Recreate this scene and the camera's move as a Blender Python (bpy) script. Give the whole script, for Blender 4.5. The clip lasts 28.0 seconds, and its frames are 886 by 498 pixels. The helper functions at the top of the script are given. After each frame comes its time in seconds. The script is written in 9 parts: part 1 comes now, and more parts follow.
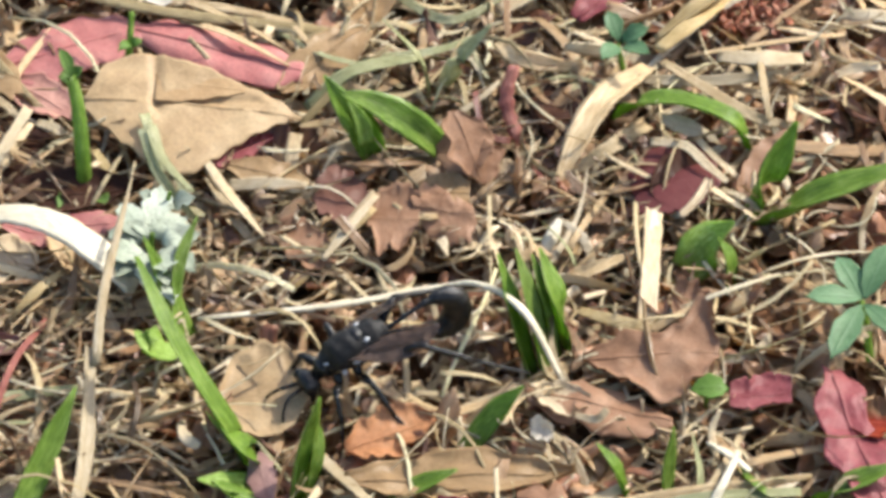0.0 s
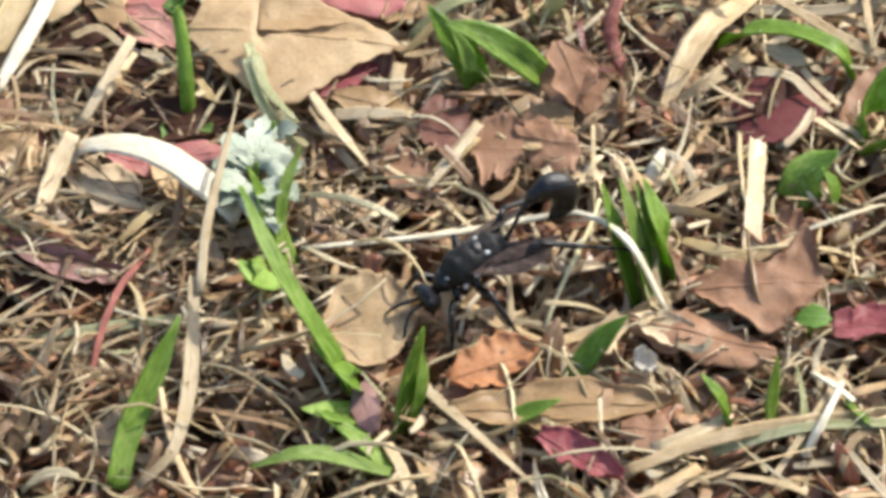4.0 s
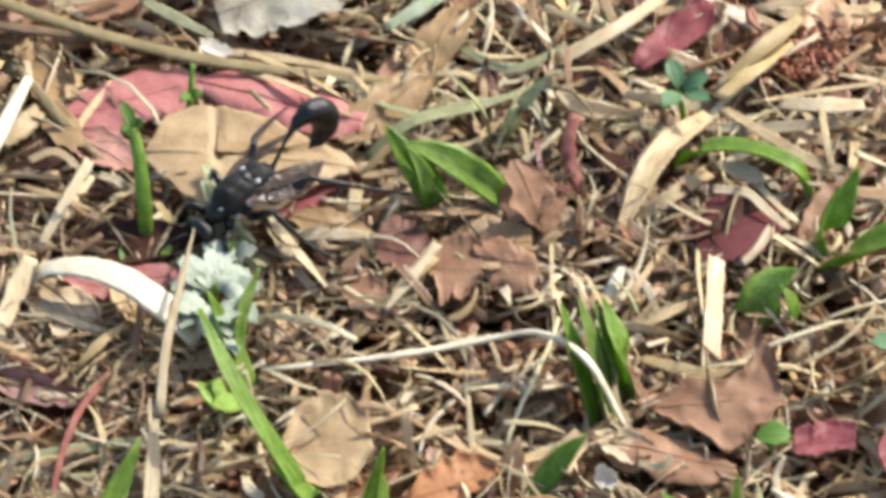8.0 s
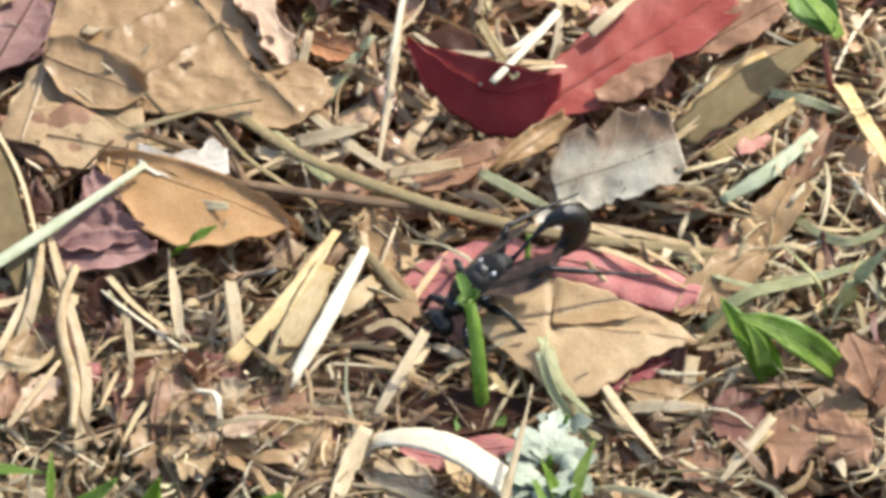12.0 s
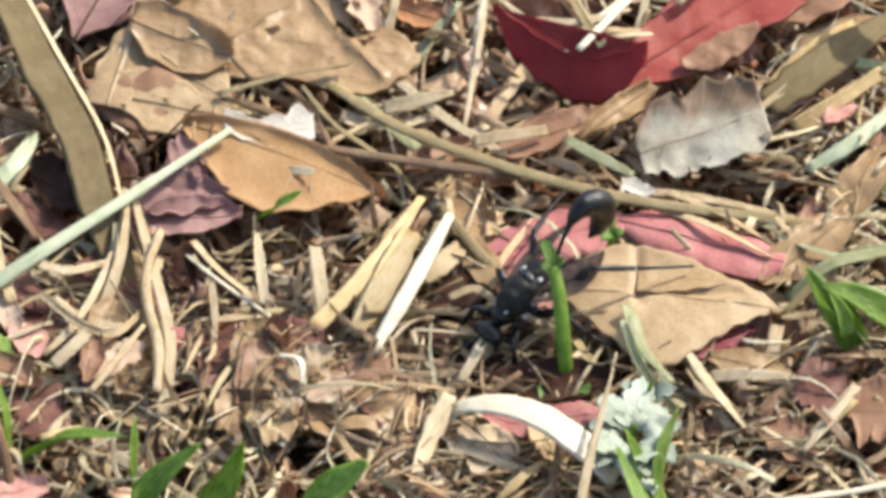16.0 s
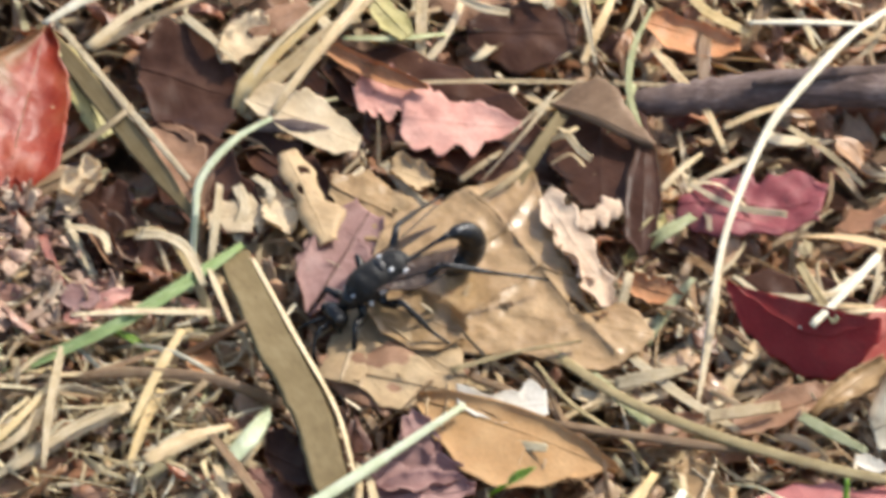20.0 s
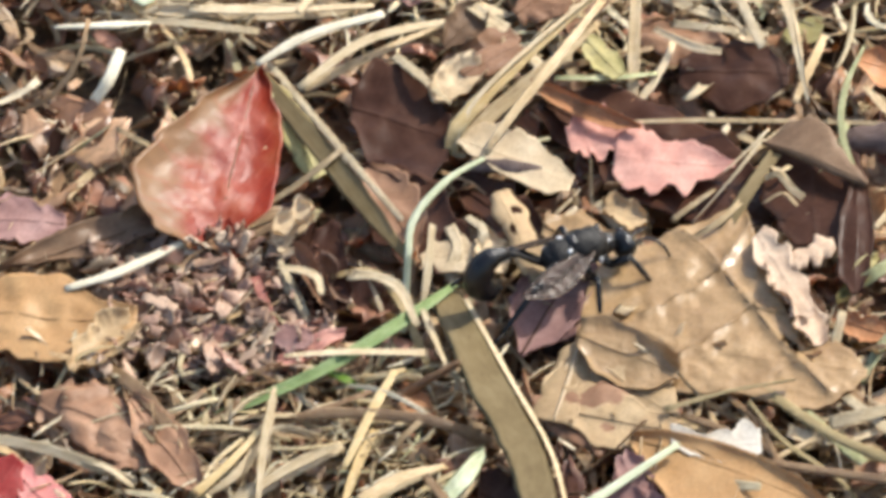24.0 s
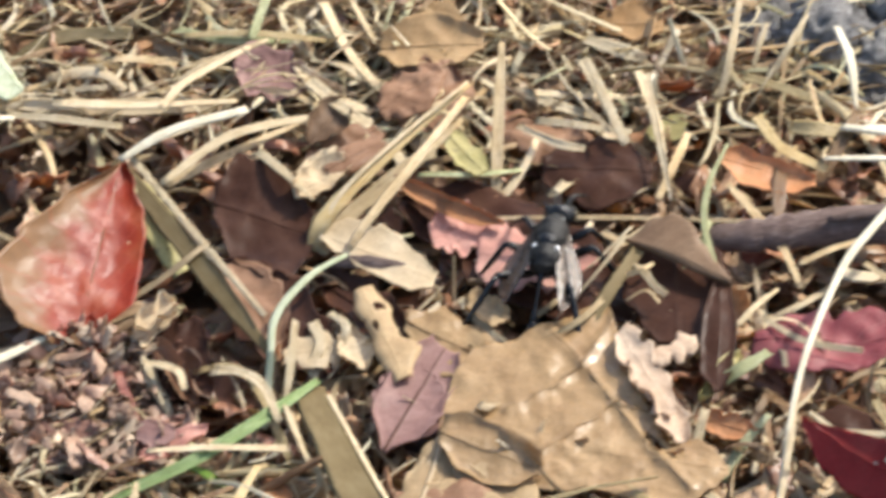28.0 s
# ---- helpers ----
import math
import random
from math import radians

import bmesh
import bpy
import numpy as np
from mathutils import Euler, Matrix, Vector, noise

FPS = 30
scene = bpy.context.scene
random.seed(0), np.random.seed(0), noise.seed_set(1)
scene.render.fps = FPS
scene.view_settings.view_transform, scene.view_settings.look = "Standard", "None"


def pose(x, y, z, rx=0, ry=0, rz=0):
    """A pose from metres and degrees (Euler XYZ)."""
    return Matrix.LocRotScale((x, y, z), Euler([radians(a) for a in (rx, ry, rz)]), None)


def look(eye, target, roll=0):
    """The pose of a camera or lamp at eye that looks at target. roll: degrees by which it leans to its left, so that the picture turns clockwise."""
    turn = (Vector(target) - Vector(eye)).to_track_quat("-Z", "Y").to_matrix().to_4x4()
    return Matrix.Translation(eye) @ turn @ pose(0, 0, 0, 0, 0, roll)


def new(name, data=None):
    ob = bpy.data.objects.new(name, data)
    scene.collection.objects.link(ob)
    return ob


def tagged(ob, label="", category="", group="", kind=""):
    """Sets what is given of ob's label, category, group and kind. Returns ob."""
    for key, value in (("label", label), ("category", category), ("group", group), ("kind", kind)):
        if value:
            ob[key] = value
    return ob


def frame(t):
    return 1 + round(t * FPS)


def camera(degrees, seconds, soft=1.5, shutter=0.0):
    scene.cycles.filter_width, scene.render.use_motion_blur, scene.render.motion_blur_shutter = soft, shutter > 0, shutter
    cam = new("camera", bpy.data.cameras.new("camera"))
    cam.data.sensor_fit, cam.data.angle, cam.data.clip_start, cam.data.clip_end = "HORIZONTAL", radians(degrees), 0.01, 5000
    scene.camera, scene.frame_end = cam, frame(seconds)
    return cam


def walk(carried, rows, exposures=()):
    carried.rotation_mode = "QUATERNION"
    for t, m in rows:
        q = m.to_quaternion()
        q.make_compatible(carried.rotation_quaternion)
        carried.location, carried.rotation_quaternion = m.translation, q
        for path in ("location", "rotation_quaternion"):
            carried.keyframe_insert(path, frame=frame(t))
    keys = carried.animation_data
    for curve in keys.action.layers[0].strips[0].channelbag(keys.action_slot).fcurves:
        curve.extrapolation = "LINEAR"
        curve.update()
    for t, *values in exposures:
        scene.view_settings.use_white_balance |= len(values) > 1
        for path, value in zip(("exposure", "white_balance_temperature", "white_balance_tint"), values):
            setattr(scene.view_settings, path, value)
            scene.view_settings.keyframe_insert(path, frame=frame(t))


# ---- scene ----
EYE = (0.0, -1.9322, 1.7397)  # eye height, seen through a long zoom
cam = camera(2.424, 28.0, soft=3.8, shutter=0.5)
LOOK = [
    (0.0, 47.3567, -0.6702, -0.8491),
    (0.5, 47.3236, -0.4912, -0.8959),
    (1.0, 47.2908, -0.3364, -0.8213),
    (1.5, 47.2408, -0.2790, -0.8100),
    (2.0, 47.2249, -0.5368, -0.6459),
    (2.5, 47.2062, -0.4340, -0.7399),
    (3.0, 47.2013, -0.3612, -0.8609),
    (3.5, 47.1781, -0.3471, -0.8162),
    (4.0, 47.1618, -0.5170, -0.6037),
    (4.5, 47.1740, -0.4707, -0.4866),
    (6.5, 47.2032, -0.1143, -0.8646),
    (7.0, 47.2102, -0.1991, -0.9837),
    (7.5, 47.2896, -0.3303, -1.0879),
    (8.0, 47.4934, -0.2108, -1.0393),
    (8.5, 47.6535, -0.2591, -0.6095),
    (9.0, 47.7536, -0.0757, -0.3716),
    (9.5, 47.8559, -0.0247, -0.3617),
    (10.0, 47.9521, 0.1280, -0.3554),
    (10.5, 47.9789, 0.0628, -0.1570),
    (11.0, 47.9679, 0.1931, -0.2228),
    (11.5, 47.9642, 0.1920, -0.1985),
    (13.5, 47.9294, -0.0592, -0.0143),
    (14.0, 47.8951, -0.0956, -0.1690),
    (14.5, 47.9721, -0.0156, -0.2321),
    (15.0, 48.0000, -0.0000, 0.0000),
    (15.5, 47.9404, -0.0580, 0.2453),
    (16.0, 47.8728, 0.0072, 0.3162),
    (16.5, 47.7856, 0.1784, 0.1456),
    (17.0, 47.7960, 0.3665, 0.1634),
    (17.5, 47.9460, 0.2920, 0.4567),
    (18.0, 48.0762, 0.2115, 0.6080),
    (18.5, 48.1269, 0.0737, 0.5463),
    (19.0, 48.2924, 0.1735, 0.3577),
    (19.5, 48.4203, 0.3917, 0.4038),
    (20.0, 48.6299, 0.3957, 0.8251),
    (20.5, 48.7150, 0.6193, 0.9328),
    (21.0, 48.7375, 0.8022, 0.9863),
    (21.5, 48.7156, 0.9566, 1.0855),
    (23.5, 48.6552, 1.0415, 1.0998),
    (24.0, 48.7420, 0.9619, 1.1033),
    (24.5, 48.9200, 0.6363, 1.1793),
    (25.0, 48.9722, 0.6134, 0.9331),
    (25.5, 48.9862, 0.5847, 0.8877),
    (26.0, 48.9347, 0.6258, 0.8825),
    (26.5, 48.9219, 0.5349, 1.1775),
    (27.0, 48.8815, 0.8168, 1.1549),
    (27.5, 48.9065, 0.7431, 1.0935),
    (28.0, 49.0034, 0.5430, 0.9708),
]
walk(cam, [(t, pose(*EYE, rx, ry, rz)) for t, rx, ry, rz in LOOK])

# ---- light: clear autumn sky and a low sun from behind and to the right ----
SUN_AZ, SUN_EL = 53.0, 44.0  # degrees: azimuth from +y towards +x, elevation
world = bpy.data.worlds.new("sky")
scene.world = world
world.use_nodes = True
sky = world.node_tree.nodes.new("ShaderNodeTexSky")
sky.sky_type, sky.sun_disc = "NISHITA", False
sky.dust_density, sky.ozone_density = 2.5, 0.6
sky.sun_elevation, sky.sun_rotation = radians(SUN_EL), radians(SUN_AZ)
world.node_tree.links.new(sky.outputs[0], world.node_tree.nodes["Background"].inputs[0])
world.node_tree.nodes["Background"].inputs[1].default_value = 0.215
sun = new("sun", bpy.data.lights.new("sun", "SUN"))
sun.data.energy, sun.data.angle, sun.data.color = 4.3, radians(0.53), (1.0, 0.965, 0.885)
to_sun = Vector((math.sin(radians(SUN_AZ)) * math.cos(radians(SUN_EL)), math.cos(radians(SUN_AZ)) * math.cos(radians(SUN_EL)), math.sin(radians(SUN_EL))))
sun.matrix_world = look(to_sun * 3, (0, 0, 0))
scene.view_settings.exposure = 0.42

MM = 0.001


# ---- materials ----
class Nodes:
    """A small builder for node materials."""

    def __init__(self, name):
        self.mat = bpy.data.materials.new(name)
        self.mat.use_nodes = True
        self.tree = self.mat.node_tree
        self.bsdf = self.tree.nodes["Principled BSDF"]
        self.out = self.tree.nodes["Material Output"]

    def add(self, kind, **values):
        n = self.tree.nodes.new(kind)
        for k, v in values.items():
            n.inputs[k].default_value = v
        return n

    def link(self, a, b):
        self.tree.links.new(a, b)

    def ramp(self, fac, stops):
        n = self.add("ShaderNodeValToRGB")
        el = n.color_ramp.elements
        while len(el) < len(stops):
            el.new(0.5)
        for e, (p, c) in zip(el, stops):
            e.position, e.color = p, (*c, 1)
        self.link(fac, n.inputs[0])
        return n.outputs[0]

    def mix(self, fac, a, b, mode="MIX"):
        n = self.tree.nodes.new("ShaderNodeMix")
        n.data_type, n.blend_type = "RGBA", mode
        for sock, v in ((n.inputs[0], fac), (n.inputs[6], a), (n.inputs[7], b)):
            if isinstance(v, (int, float)):
                sock.default_value = v
            elif isinstance(v, tuple):
                sock.default_value = (*v, 1)
            else:
                self.link(v, sock)
        return n.outputs[2]

    def maths(self, op, a, b=0.0, c=0.0):
        n = self.tree.nodes.new("ShaderNodeMath")
        n.operation = op
        for i, v in enumerate((a, b, c)):
            if isinstance(v, (int, float)):
                n.inputs[i].default_value = v
            else:
                self.link(v, n.inputs[i])
        return n.outputs[0]

    def noise(self, scale, detail=4.0, rough=0.55, vec=None):
        n = self.add("ShaderNodeTexNoise", Scale=scale, Detail=detail, Roughness=rough)
        if vec is None:
            vec = self.add("ShaderNodeTexCoord").outputs["Object"]
        self.link(vec, n.inputs["Vector"])
        return n.outputs[0]

    def bump(self, height, strength, dist):
        n = self.add("ShaderNodeBump", Strength=strength, Distance=dist)
        self.link(height, n.inputs["Height"])
        self.link(n.outputs[0], self.bsdf.inputs["Normal"])
        return n.outputs[0]

    def translucent(self, colour, amount, normal=None):
        t = self.add("ShaderNodeBsdfTranslucent")
        deep = self.add("ShaderNodeHueSaturation", Saturation=1.25, Value=1.25)
        self.link(colour, deep.inputs["Color"])
        self.link(deep.outputs[0], t.inputs[0])
        m = self.add("ShaderNodeMixShader", Fac=amount)
        self.link(self.bsdf.outputs[0], m.inputs[1])
        self.link(t.outputs[0], m.inputs[2])
        self.link(m.outputs[0], self.out.inputs[0])


def leaf_material(name, dark, mid, light, vein, spot=(0.1, 0.05, 0.03), spots=0.35, gloss=0.5, through_light=0.27, veins=7.0, wrinkle=0.0, other=None, spec=0.25, line=0.4):
    """Dead or dying leaf: blotches at two scales, veins along the leaf's own u, v, dry specks, soft translucency."""
    n = Nodes(name)
    info = n.add("ShaderNodeObjectInfo")
    base = n.ramp(n.noise(150, 5, 0.6), [(0.22, dark), (0.5, mid), (0.8, light)])
    blot = n.ramp(n.noise(600, 6, 0.7), [(0.56, (0, 0, 0)), (0.7, (1, 1, 1))])
    base = n.mix(n.maths("MULTIPLY", blot, spots), base, spot)
    fine = n.noise(2600, 3, 0.6)
    base = n.mix(0.35, base, n.ramp(fine, [(0.3, (0.3, 0.3, 0.3)), (0.7, (0.75, 0.75, 0.75))]), "OVERLAY")
    uv = n.add("ShaderNodeSeparateXYZ")
    n.link(n.add("ShaderNodeTexCoord").outputs["UV"], uv.inputs[0])
    u, v = uv.outputs[0], uv.outputs[1]
    if other:
        turn = n.maths("ADD", n.maths("SUBTRACT", v, n.maths("MULTIPLY", u, 0.25)), n.maths("MULTIPLY", n.noise(220, 4), 0.5))
        base = n.mix(n.ramp(turn, [(0.28, (1, 1, 1)), (0.5, (0, 0, 0))]), base, n.mix(n.noise(350, 4), other, tuple(c * 0.6 for c in other)))
    side = n.maths("ABSOLUTE", n.maths("SUBTRACT", v, 0.5))
    wob = n.maths("MULTIPLY", n.noise(300, 2), 0.06)
    lat = n.maths("PINGPONG", n.maths("SUBTRACT", n.maths("ADD", u, wob), n.maths("MULTIPLY", side, 0.5)), 0.5 / veins)
    lat = n.maths("LESS_THAN", lat, 0.06 / veins)
    mid_line = n.maths("LESS_THAN", side, 0.014)
    lines = n.maths("MAXIMUM", n.maths("MULTIPLY", lat, 0.45), mid_line)
    base = n.mix(n.maths("MULTIPLY", lines, line), base, vein)
    hsv = n.add("ShaderNodeHueSaturation")
    n.link(base, hsv.inputs["Color"])
    n.link(n.maths("MULTIPLY_ADD", info.outputs["Random"], 0.25, 0.88), hsv.inputs["Value"])
    base = hsv.outputs[0]
    n.link(base, n.bsdf.inputs["Base Color"])
    n.link(n.maths("MULTIPLY_ADD", n.noise(900, 3), 0.3, gloss - 0.15), n.bsdf.inputs["Roughness"])
    n.bsdf.inputs["Specular IOR Level"].default_value = spec
    h = n.maths("ADD", n.maths("MULTIPLY", n.noise(330, 3, 0.5), 0.35), n.maths("MULTIPLY", lines, 0.3))
    if wrinkle:
        cells = n.add("ShaderNodeTexVoronoi", Scale=300.0)
        n.link(n.add("ShaderNodeTexCoord").outputs["Object"], cells.inputs["Vector"])
        h = n.maths("ADD", h, n.maths("MULTIPLY", n.maths("ADD", cells.outputs["Distance"], n.noise(500, 2, 0.5)), wrinkle))
    n.bump(h, 0.6, 0.0009)
    n.translucent(base, through_light)
    return n.mat


def strip_material(name, dark, mid, light, stain, stains=0.3, gloss=0.34, through_light=0.2, island=0.0, lines=24.0, palette=None, relief=0.5, spec=0.4, vary=0.5):
    """Grass blade or straw: fibres run along the strip (u along, v across), with stains and specks."""
    n = Nodes(name)
    coord = n.add("ShaderNodeTexCoord")
    sep = n.add("ShaderNodeSeparateXYZ")
    n.link(coord.outputs["UV"], sep.inputs[0])
    comb = n.add("ShaderNodeCombineXYZ")
    n.link(n.maths("MULTIPLY", sep.outputs[0], 2.0), comb.inputs[0])
    n.link(n.maths("MULTIPLY", sep.outputs[1], lines), comb.inputs[1])
    seed = n.add("ShaderNodeObjectInfo").outputs["Random"]
    if island:
        seed = n.add("ShaderNodeNewGeometry").outputs["Random Per Island"]
    n.link(n.maths("MULTIPLY", seed, 37.0), comb.inputs[2])
    fibre = n.noise(1.0, 3, 0.6, comb.outputs[0])
    patch = n.noise(260, 4, 0.6)
    f = n.maths("ADD", n.maths("MULTIPLY", fibre, 0.55), n.maths("MULTIPLY", patch, 0.45))
    base = n.ramp(f, [(0.36, dark), (0.5, mid), (0.64, light)])
    if palette:
        base = n.mix(0.82, base, n.ramp(seed, palette), "MIX")
        base = n.mix(0.4, base, n.ramp(fibre, [(0.3, (0.25, 0.25, 0.25)), (0.7, (0.78, 0.78, 0.78))]), "OVERLAY")
    blot = n.ramp(n.noise(700, 5, 0.7), [(0.58, (0, 0, 0)), (0.68, (1, 1, 1))])
    base = n.mix(n.maths("MULTIPLY", blot, stains), base, stain)
    hsv = n.add("ShaderNodeHueSaturation")
    n.link(base, hsv.inputs["Color"])
    n.link(n.maths("MULTIPLY_ADD", n.maths("FRACT", n.maths("MULTIPLY", seed, 7.3)), vary, 0.97 - vary / 2), hsv.inputs["Value"])
    base = hsv.outputs[0]
    n.link(base, n.bsdf.inputs["Base Color"])
    n.bsdf.inputs["Roughness"].default_value = gloss
    n.bsdf.inputs["Specular IOR Level"].default_value = spec
    n.bump(fibre, relief, 0.0006)
    n.translucent(base, through_light)
    return n.mat


M = {
    "tan": leaf_material("tan_leaf", (0.29, 0.19, 0.095), (0.42, 0.295, 0.16), (0.53, 0.40, 0.235), (0.52, 0.38, 0.2), spots=0.15),
    "maroon": leaf_material("maroon_leaf", (0.12, 0.05, 0.036), (0.19, 0.085, 0.06), (0.28, 0.14, 0.1), (0.24, 0.12, 0.08), spots=0.3, spec=0.2),
    "brown": leaf_material("brown_leaf", (0.19, 0.095, 0.05), (0.32, 0.175, 0.1), (0.45, 0.275, 0.17), (0.42, 0.27, 0.16), spots=0.3),
    "shiny": leaf_material("shining_buff_leaf", (0.265, 0.155, 0.067), (0.365, 0.232, 0.107), (0.44, 0.3, 0.155), (0.5, 0.36, 0.195), spots=0.1, gloss=0.36, wrinkle=0.42, spec=0.6, line=0.0),
    "buff": leaf_material("buff_leaf", (0.22, 0.135, 0.06), (0.35, 0.225, 0.11), (0.47, 0.33, 0.175), (0.42, 0.3, 0.15), spots=0.2, gloss=0.42),
    # colour of dark brown leaves, also of leaf sheets that paint shade
    "dark": leaf_material("dark_leaf_and_shade", (0.042, 0.018, 0.011), (0.07, 0.031, 0.019), (0.115, 0.056, 0.034), (0.11, 0.055, 0.034), gloss=0.34, spec=0.14, through_light=0.35),
    "umbra": leaf_material("dull_brown_leaf", (0.13, 0.075, 0.042), (0.2, 0.122, 0.07), (0.29, 0.19, 0.115), (0.3, 0.2, 0.12), spots=0.2, gloss=0.42),
    "peach": leaf_material("pinkish_cream_leaf", (0.46, 0.31, 0.2), (0.61, 0.455, 0.32), (0.73, 0.59, 0.44), (0.53, 0.38, 0.26), spots=0.2),
    "parchment": leaf_material("parchment_leaf", (0.44, 0.325, 0.185), (0.575, 0.45, 0.285), (0.68, 0.56, 0.385), (0.5, 0.37, 0.22), spots=0.25),
    "wine": leaf_material("wine_red_leaf", (0.1, 0.022, 0.02), (0.17, 0.045, 0.04), (0.25, 0.085, 0.075), (0.22, 0.07, 0.06), spots=0.2, gloss=0.42, spec=0.3),
    "orange": leaf_material("orange_tan_leaf", (0.30, 0.16, 0.062), (0.40, 0.235, 0.102), (0.48, 0.31, 0.15), (0.42, 0.24, 0.1), spots=0.12, gloss=0.48),
    "rust": leaf_material("rust_leaf", (0.34, 0.14, 0.055), (0.48, 0.225, 0.1), (0.56, 0.32, 0.16), (0.3, 0.14, 0.06)),
    "pink": leaf_material("pink_leaf", (0.35, 0.095, 0.09), (0.49, 0.19, 0.17), (0.58, 0.30, 0.255), (0.55, 0.25, 0.2), spot=(0.16, 0.03, 0.045), spots=0.3, gloss=0.52),
    "pale_pink": leaf_material("pale_pink_leaf", (0.46, 0.20, 0.155), (0.57, 0.30, 0.235), (0.65, 0.40, 0.32), (0.55, 0.28, 0.23), spot=(0.46, 0.17, 0.13), spots=0.2, gloss=0.6),
    "red": leaf_material("red_leaf", (0.27, 0.022, 0.022), (0.37, 0.05, 0.045), (0.45, 0.11, 0.09), (0.3, 0.06, 0.05), spot=(0.12, 0.012, 0.014), gloss=0.4, through_light=0.5),
    "scarlet": leaf_material("scarlet_leaf", (0.17, 0.008, 0.004), (0.25, 0.027, 0.008), (0.33, 0.085, 0.026), (0.4, 0.1, 0.06), spot=(0.34, 0.10, 0.075), spots=0.4, gloss=0.42, wrinkle=0.14, other=(0.29, 0.155, 0.072), spec=0.25),
    "crimson": leaf_material("crimson_leaf", (0.165, 0.03, 0.036), (0.27, 0.07, 0.075), (0.37, 0.145, 0.135), (0.4, 0.17, 0.15), gloss=0.5),
    "lilac": leaf_material("lilac_leaf", (0.2, 0.1, 0.085), (0.31, 0.175, 0.15), (0.44, 0.28, 0.245), (0.22, 0.1, 0.08), gloss=0.6),
    "grey": leaf_material("grey_leaf", (0.26, 0.21, 0.14), (0.40, 0.36, 0.27), (0.57, 0.54, 0.44), (0.48, 0.42, 0.32), spot=(0.16, 0.10, 0.055), spots=0.7, other=(0.25, 0.165, 0.10)),
    "salmon": leaf_material("salmon_red_leaf", (0.19, 0.022, 0.015), (0.30, 0.062, 0.045), (0.42, 0.15, 0.11), (0.4, 0.12, 0.1), spots=0.2, gloss=0.5),
    "cream": leaf_material("cream_leaf", (0.5, 0.37, 0.22), (0.63, 0.5, 0.325), (0.73, 0.61, 0.43), (0.5, 0.36, 0.2), spots=0.2),
    "white": leaf_material("white_leaf_underside", (0.46, 0.40, 0.31), (0.58, 0.53, 0.44), (0.68, 0.64, 0.56), (0.55, 0.46, 0.36), spots=0.2),
    "spotted": leaf_material("yellow_green_leaf", (0.26, 0.22, 0.08), (0.40, 0.35, 0.15), (0.52, 0.46, 0.25), (0.4, 0.32, 0.15), spot=(0.1, 0.07, 0.03), spots=0.7),
    "weed": leaf_material("weed_leaf", (0.07, 0.14, 0.018), (0.13, 0.235, 0.04), (0.23, 0.35, 0.1), (0.2, 0.3, 0.12), spot=(0.03, 0.07, 0.02), spots=0.2, through_light=0.3),
    "felt": leaf_material("felted_weed_leaf", (0.27, 0.31, 0.22), (0.4, 0.44, 0.34), (0.56, 0.59, 0.49), (0.42, 0.47, 0.37), spots=0.15, gloss=0.85, through_light=0.25, spec=0.08),
    "blue_weed": leaf_material("blue_green_weed_leaf", (0.07, 0.15, 0.06), (0.14, 0.25, 0.12), (0.25, 0.38, 0.2), (0.25, 0.4, 0.24), spots=0.1, through_light=0.3),
    "green": strip_material("green_grass", (0.11, 0.2, 0.018), (0.2, 0.33, 0.04), (0.36, 0.48, 0.12), (0.25, 0.26, 0.06), stains=0.2, gloss=0.32, through_light=0.4, vary=0.25),
    "lime": strip_material("lime_grass", (0.15, 0.24, 0.03), (0.25, 0.37, 0.065), (0.4, 0.52, 0.16), (0.3, 0.3, 0.1), stains=0.15, gloss=0.4, through_light=0.42),
    "sage": strip_material("pale_sage_grass", (0.25, 0.26, 0.11), (0.40, 0.40, 0.20), (0.57, 0.56, 0.34), (0.4, 0.36, 0.2), stains=0.2),
    "pale_green": strip_material("pale_green_grass", (0.16, 0.23, 0.07), (0.27, 0.36, 0.13), (0.4, 0.48, 0.24), (0.3, 0.28, 0.14), stains=0.25, vary=0.2),
    "mint": strip_material("pale_mint_grass", (0.44, 0.49, 0.27), (0.6, 0.64, 0.42), (0.72, 0.75, 0.56), (0.42, 0.4, 0.2), stains=0.15, lines=12),
    "straw": strip_material("straw", (0.42, 0.285, 0.135), (0.60, 0.445, 0.24), (0.73, 0.58, 0.36), (0.22, 0.12, 0.05)),
    "pale": strip_material("pale_straw", (0.49, 0.36, 0.19), (0.64, 0.505, 0.305), (0.735, 0.62, 0.42), (0.38, 0.25, 0.12), stains=0.2),
    "yellow": strip_material("yellow_straw", (0.46, 0.31, 0.12), (0.60, 0.44, 0.2), (0.70, 0.55, 0.3), (0.3, 0.18, 0.07), stains=0.2),
    "bone": strip_material("bleached_grass", (0.58, 0.50, 0.33), (0.70, 0.62, 0.45), (0.78, 0.73, 0.58), (0.5, 0.42, 0.24), stains=0.15, gloss=0.45, through_light=0.1, lines=10, vary=0.12),
    "umber": strip_material("brown_straw", (0.13, 0.07, 0.032), (0.23, 0.135, 0.065), (0.34, 0.22, 0.11), (0.08, 0.04, 0.02)),
    "olive": strip_material("olive_dead_blade", (0.14, 0.10, 0.045), (0.17, 0.124, 0.058), (0.20, 0.15, 0.075), (0.09, 0.055, 0.025), stains=0.4, gloss=0.6, lines=6, relief=0.12, through_light=0.05, spec=0.12, vary=0.1),
    "tan_stem": strip_material("tan_stem", (0.25, 0.185, 0.085), (0.35, 0.265, 0.125), (0.45, 0.35, 0.18), (0.14, 0.09, 0.045), spec=0.3),
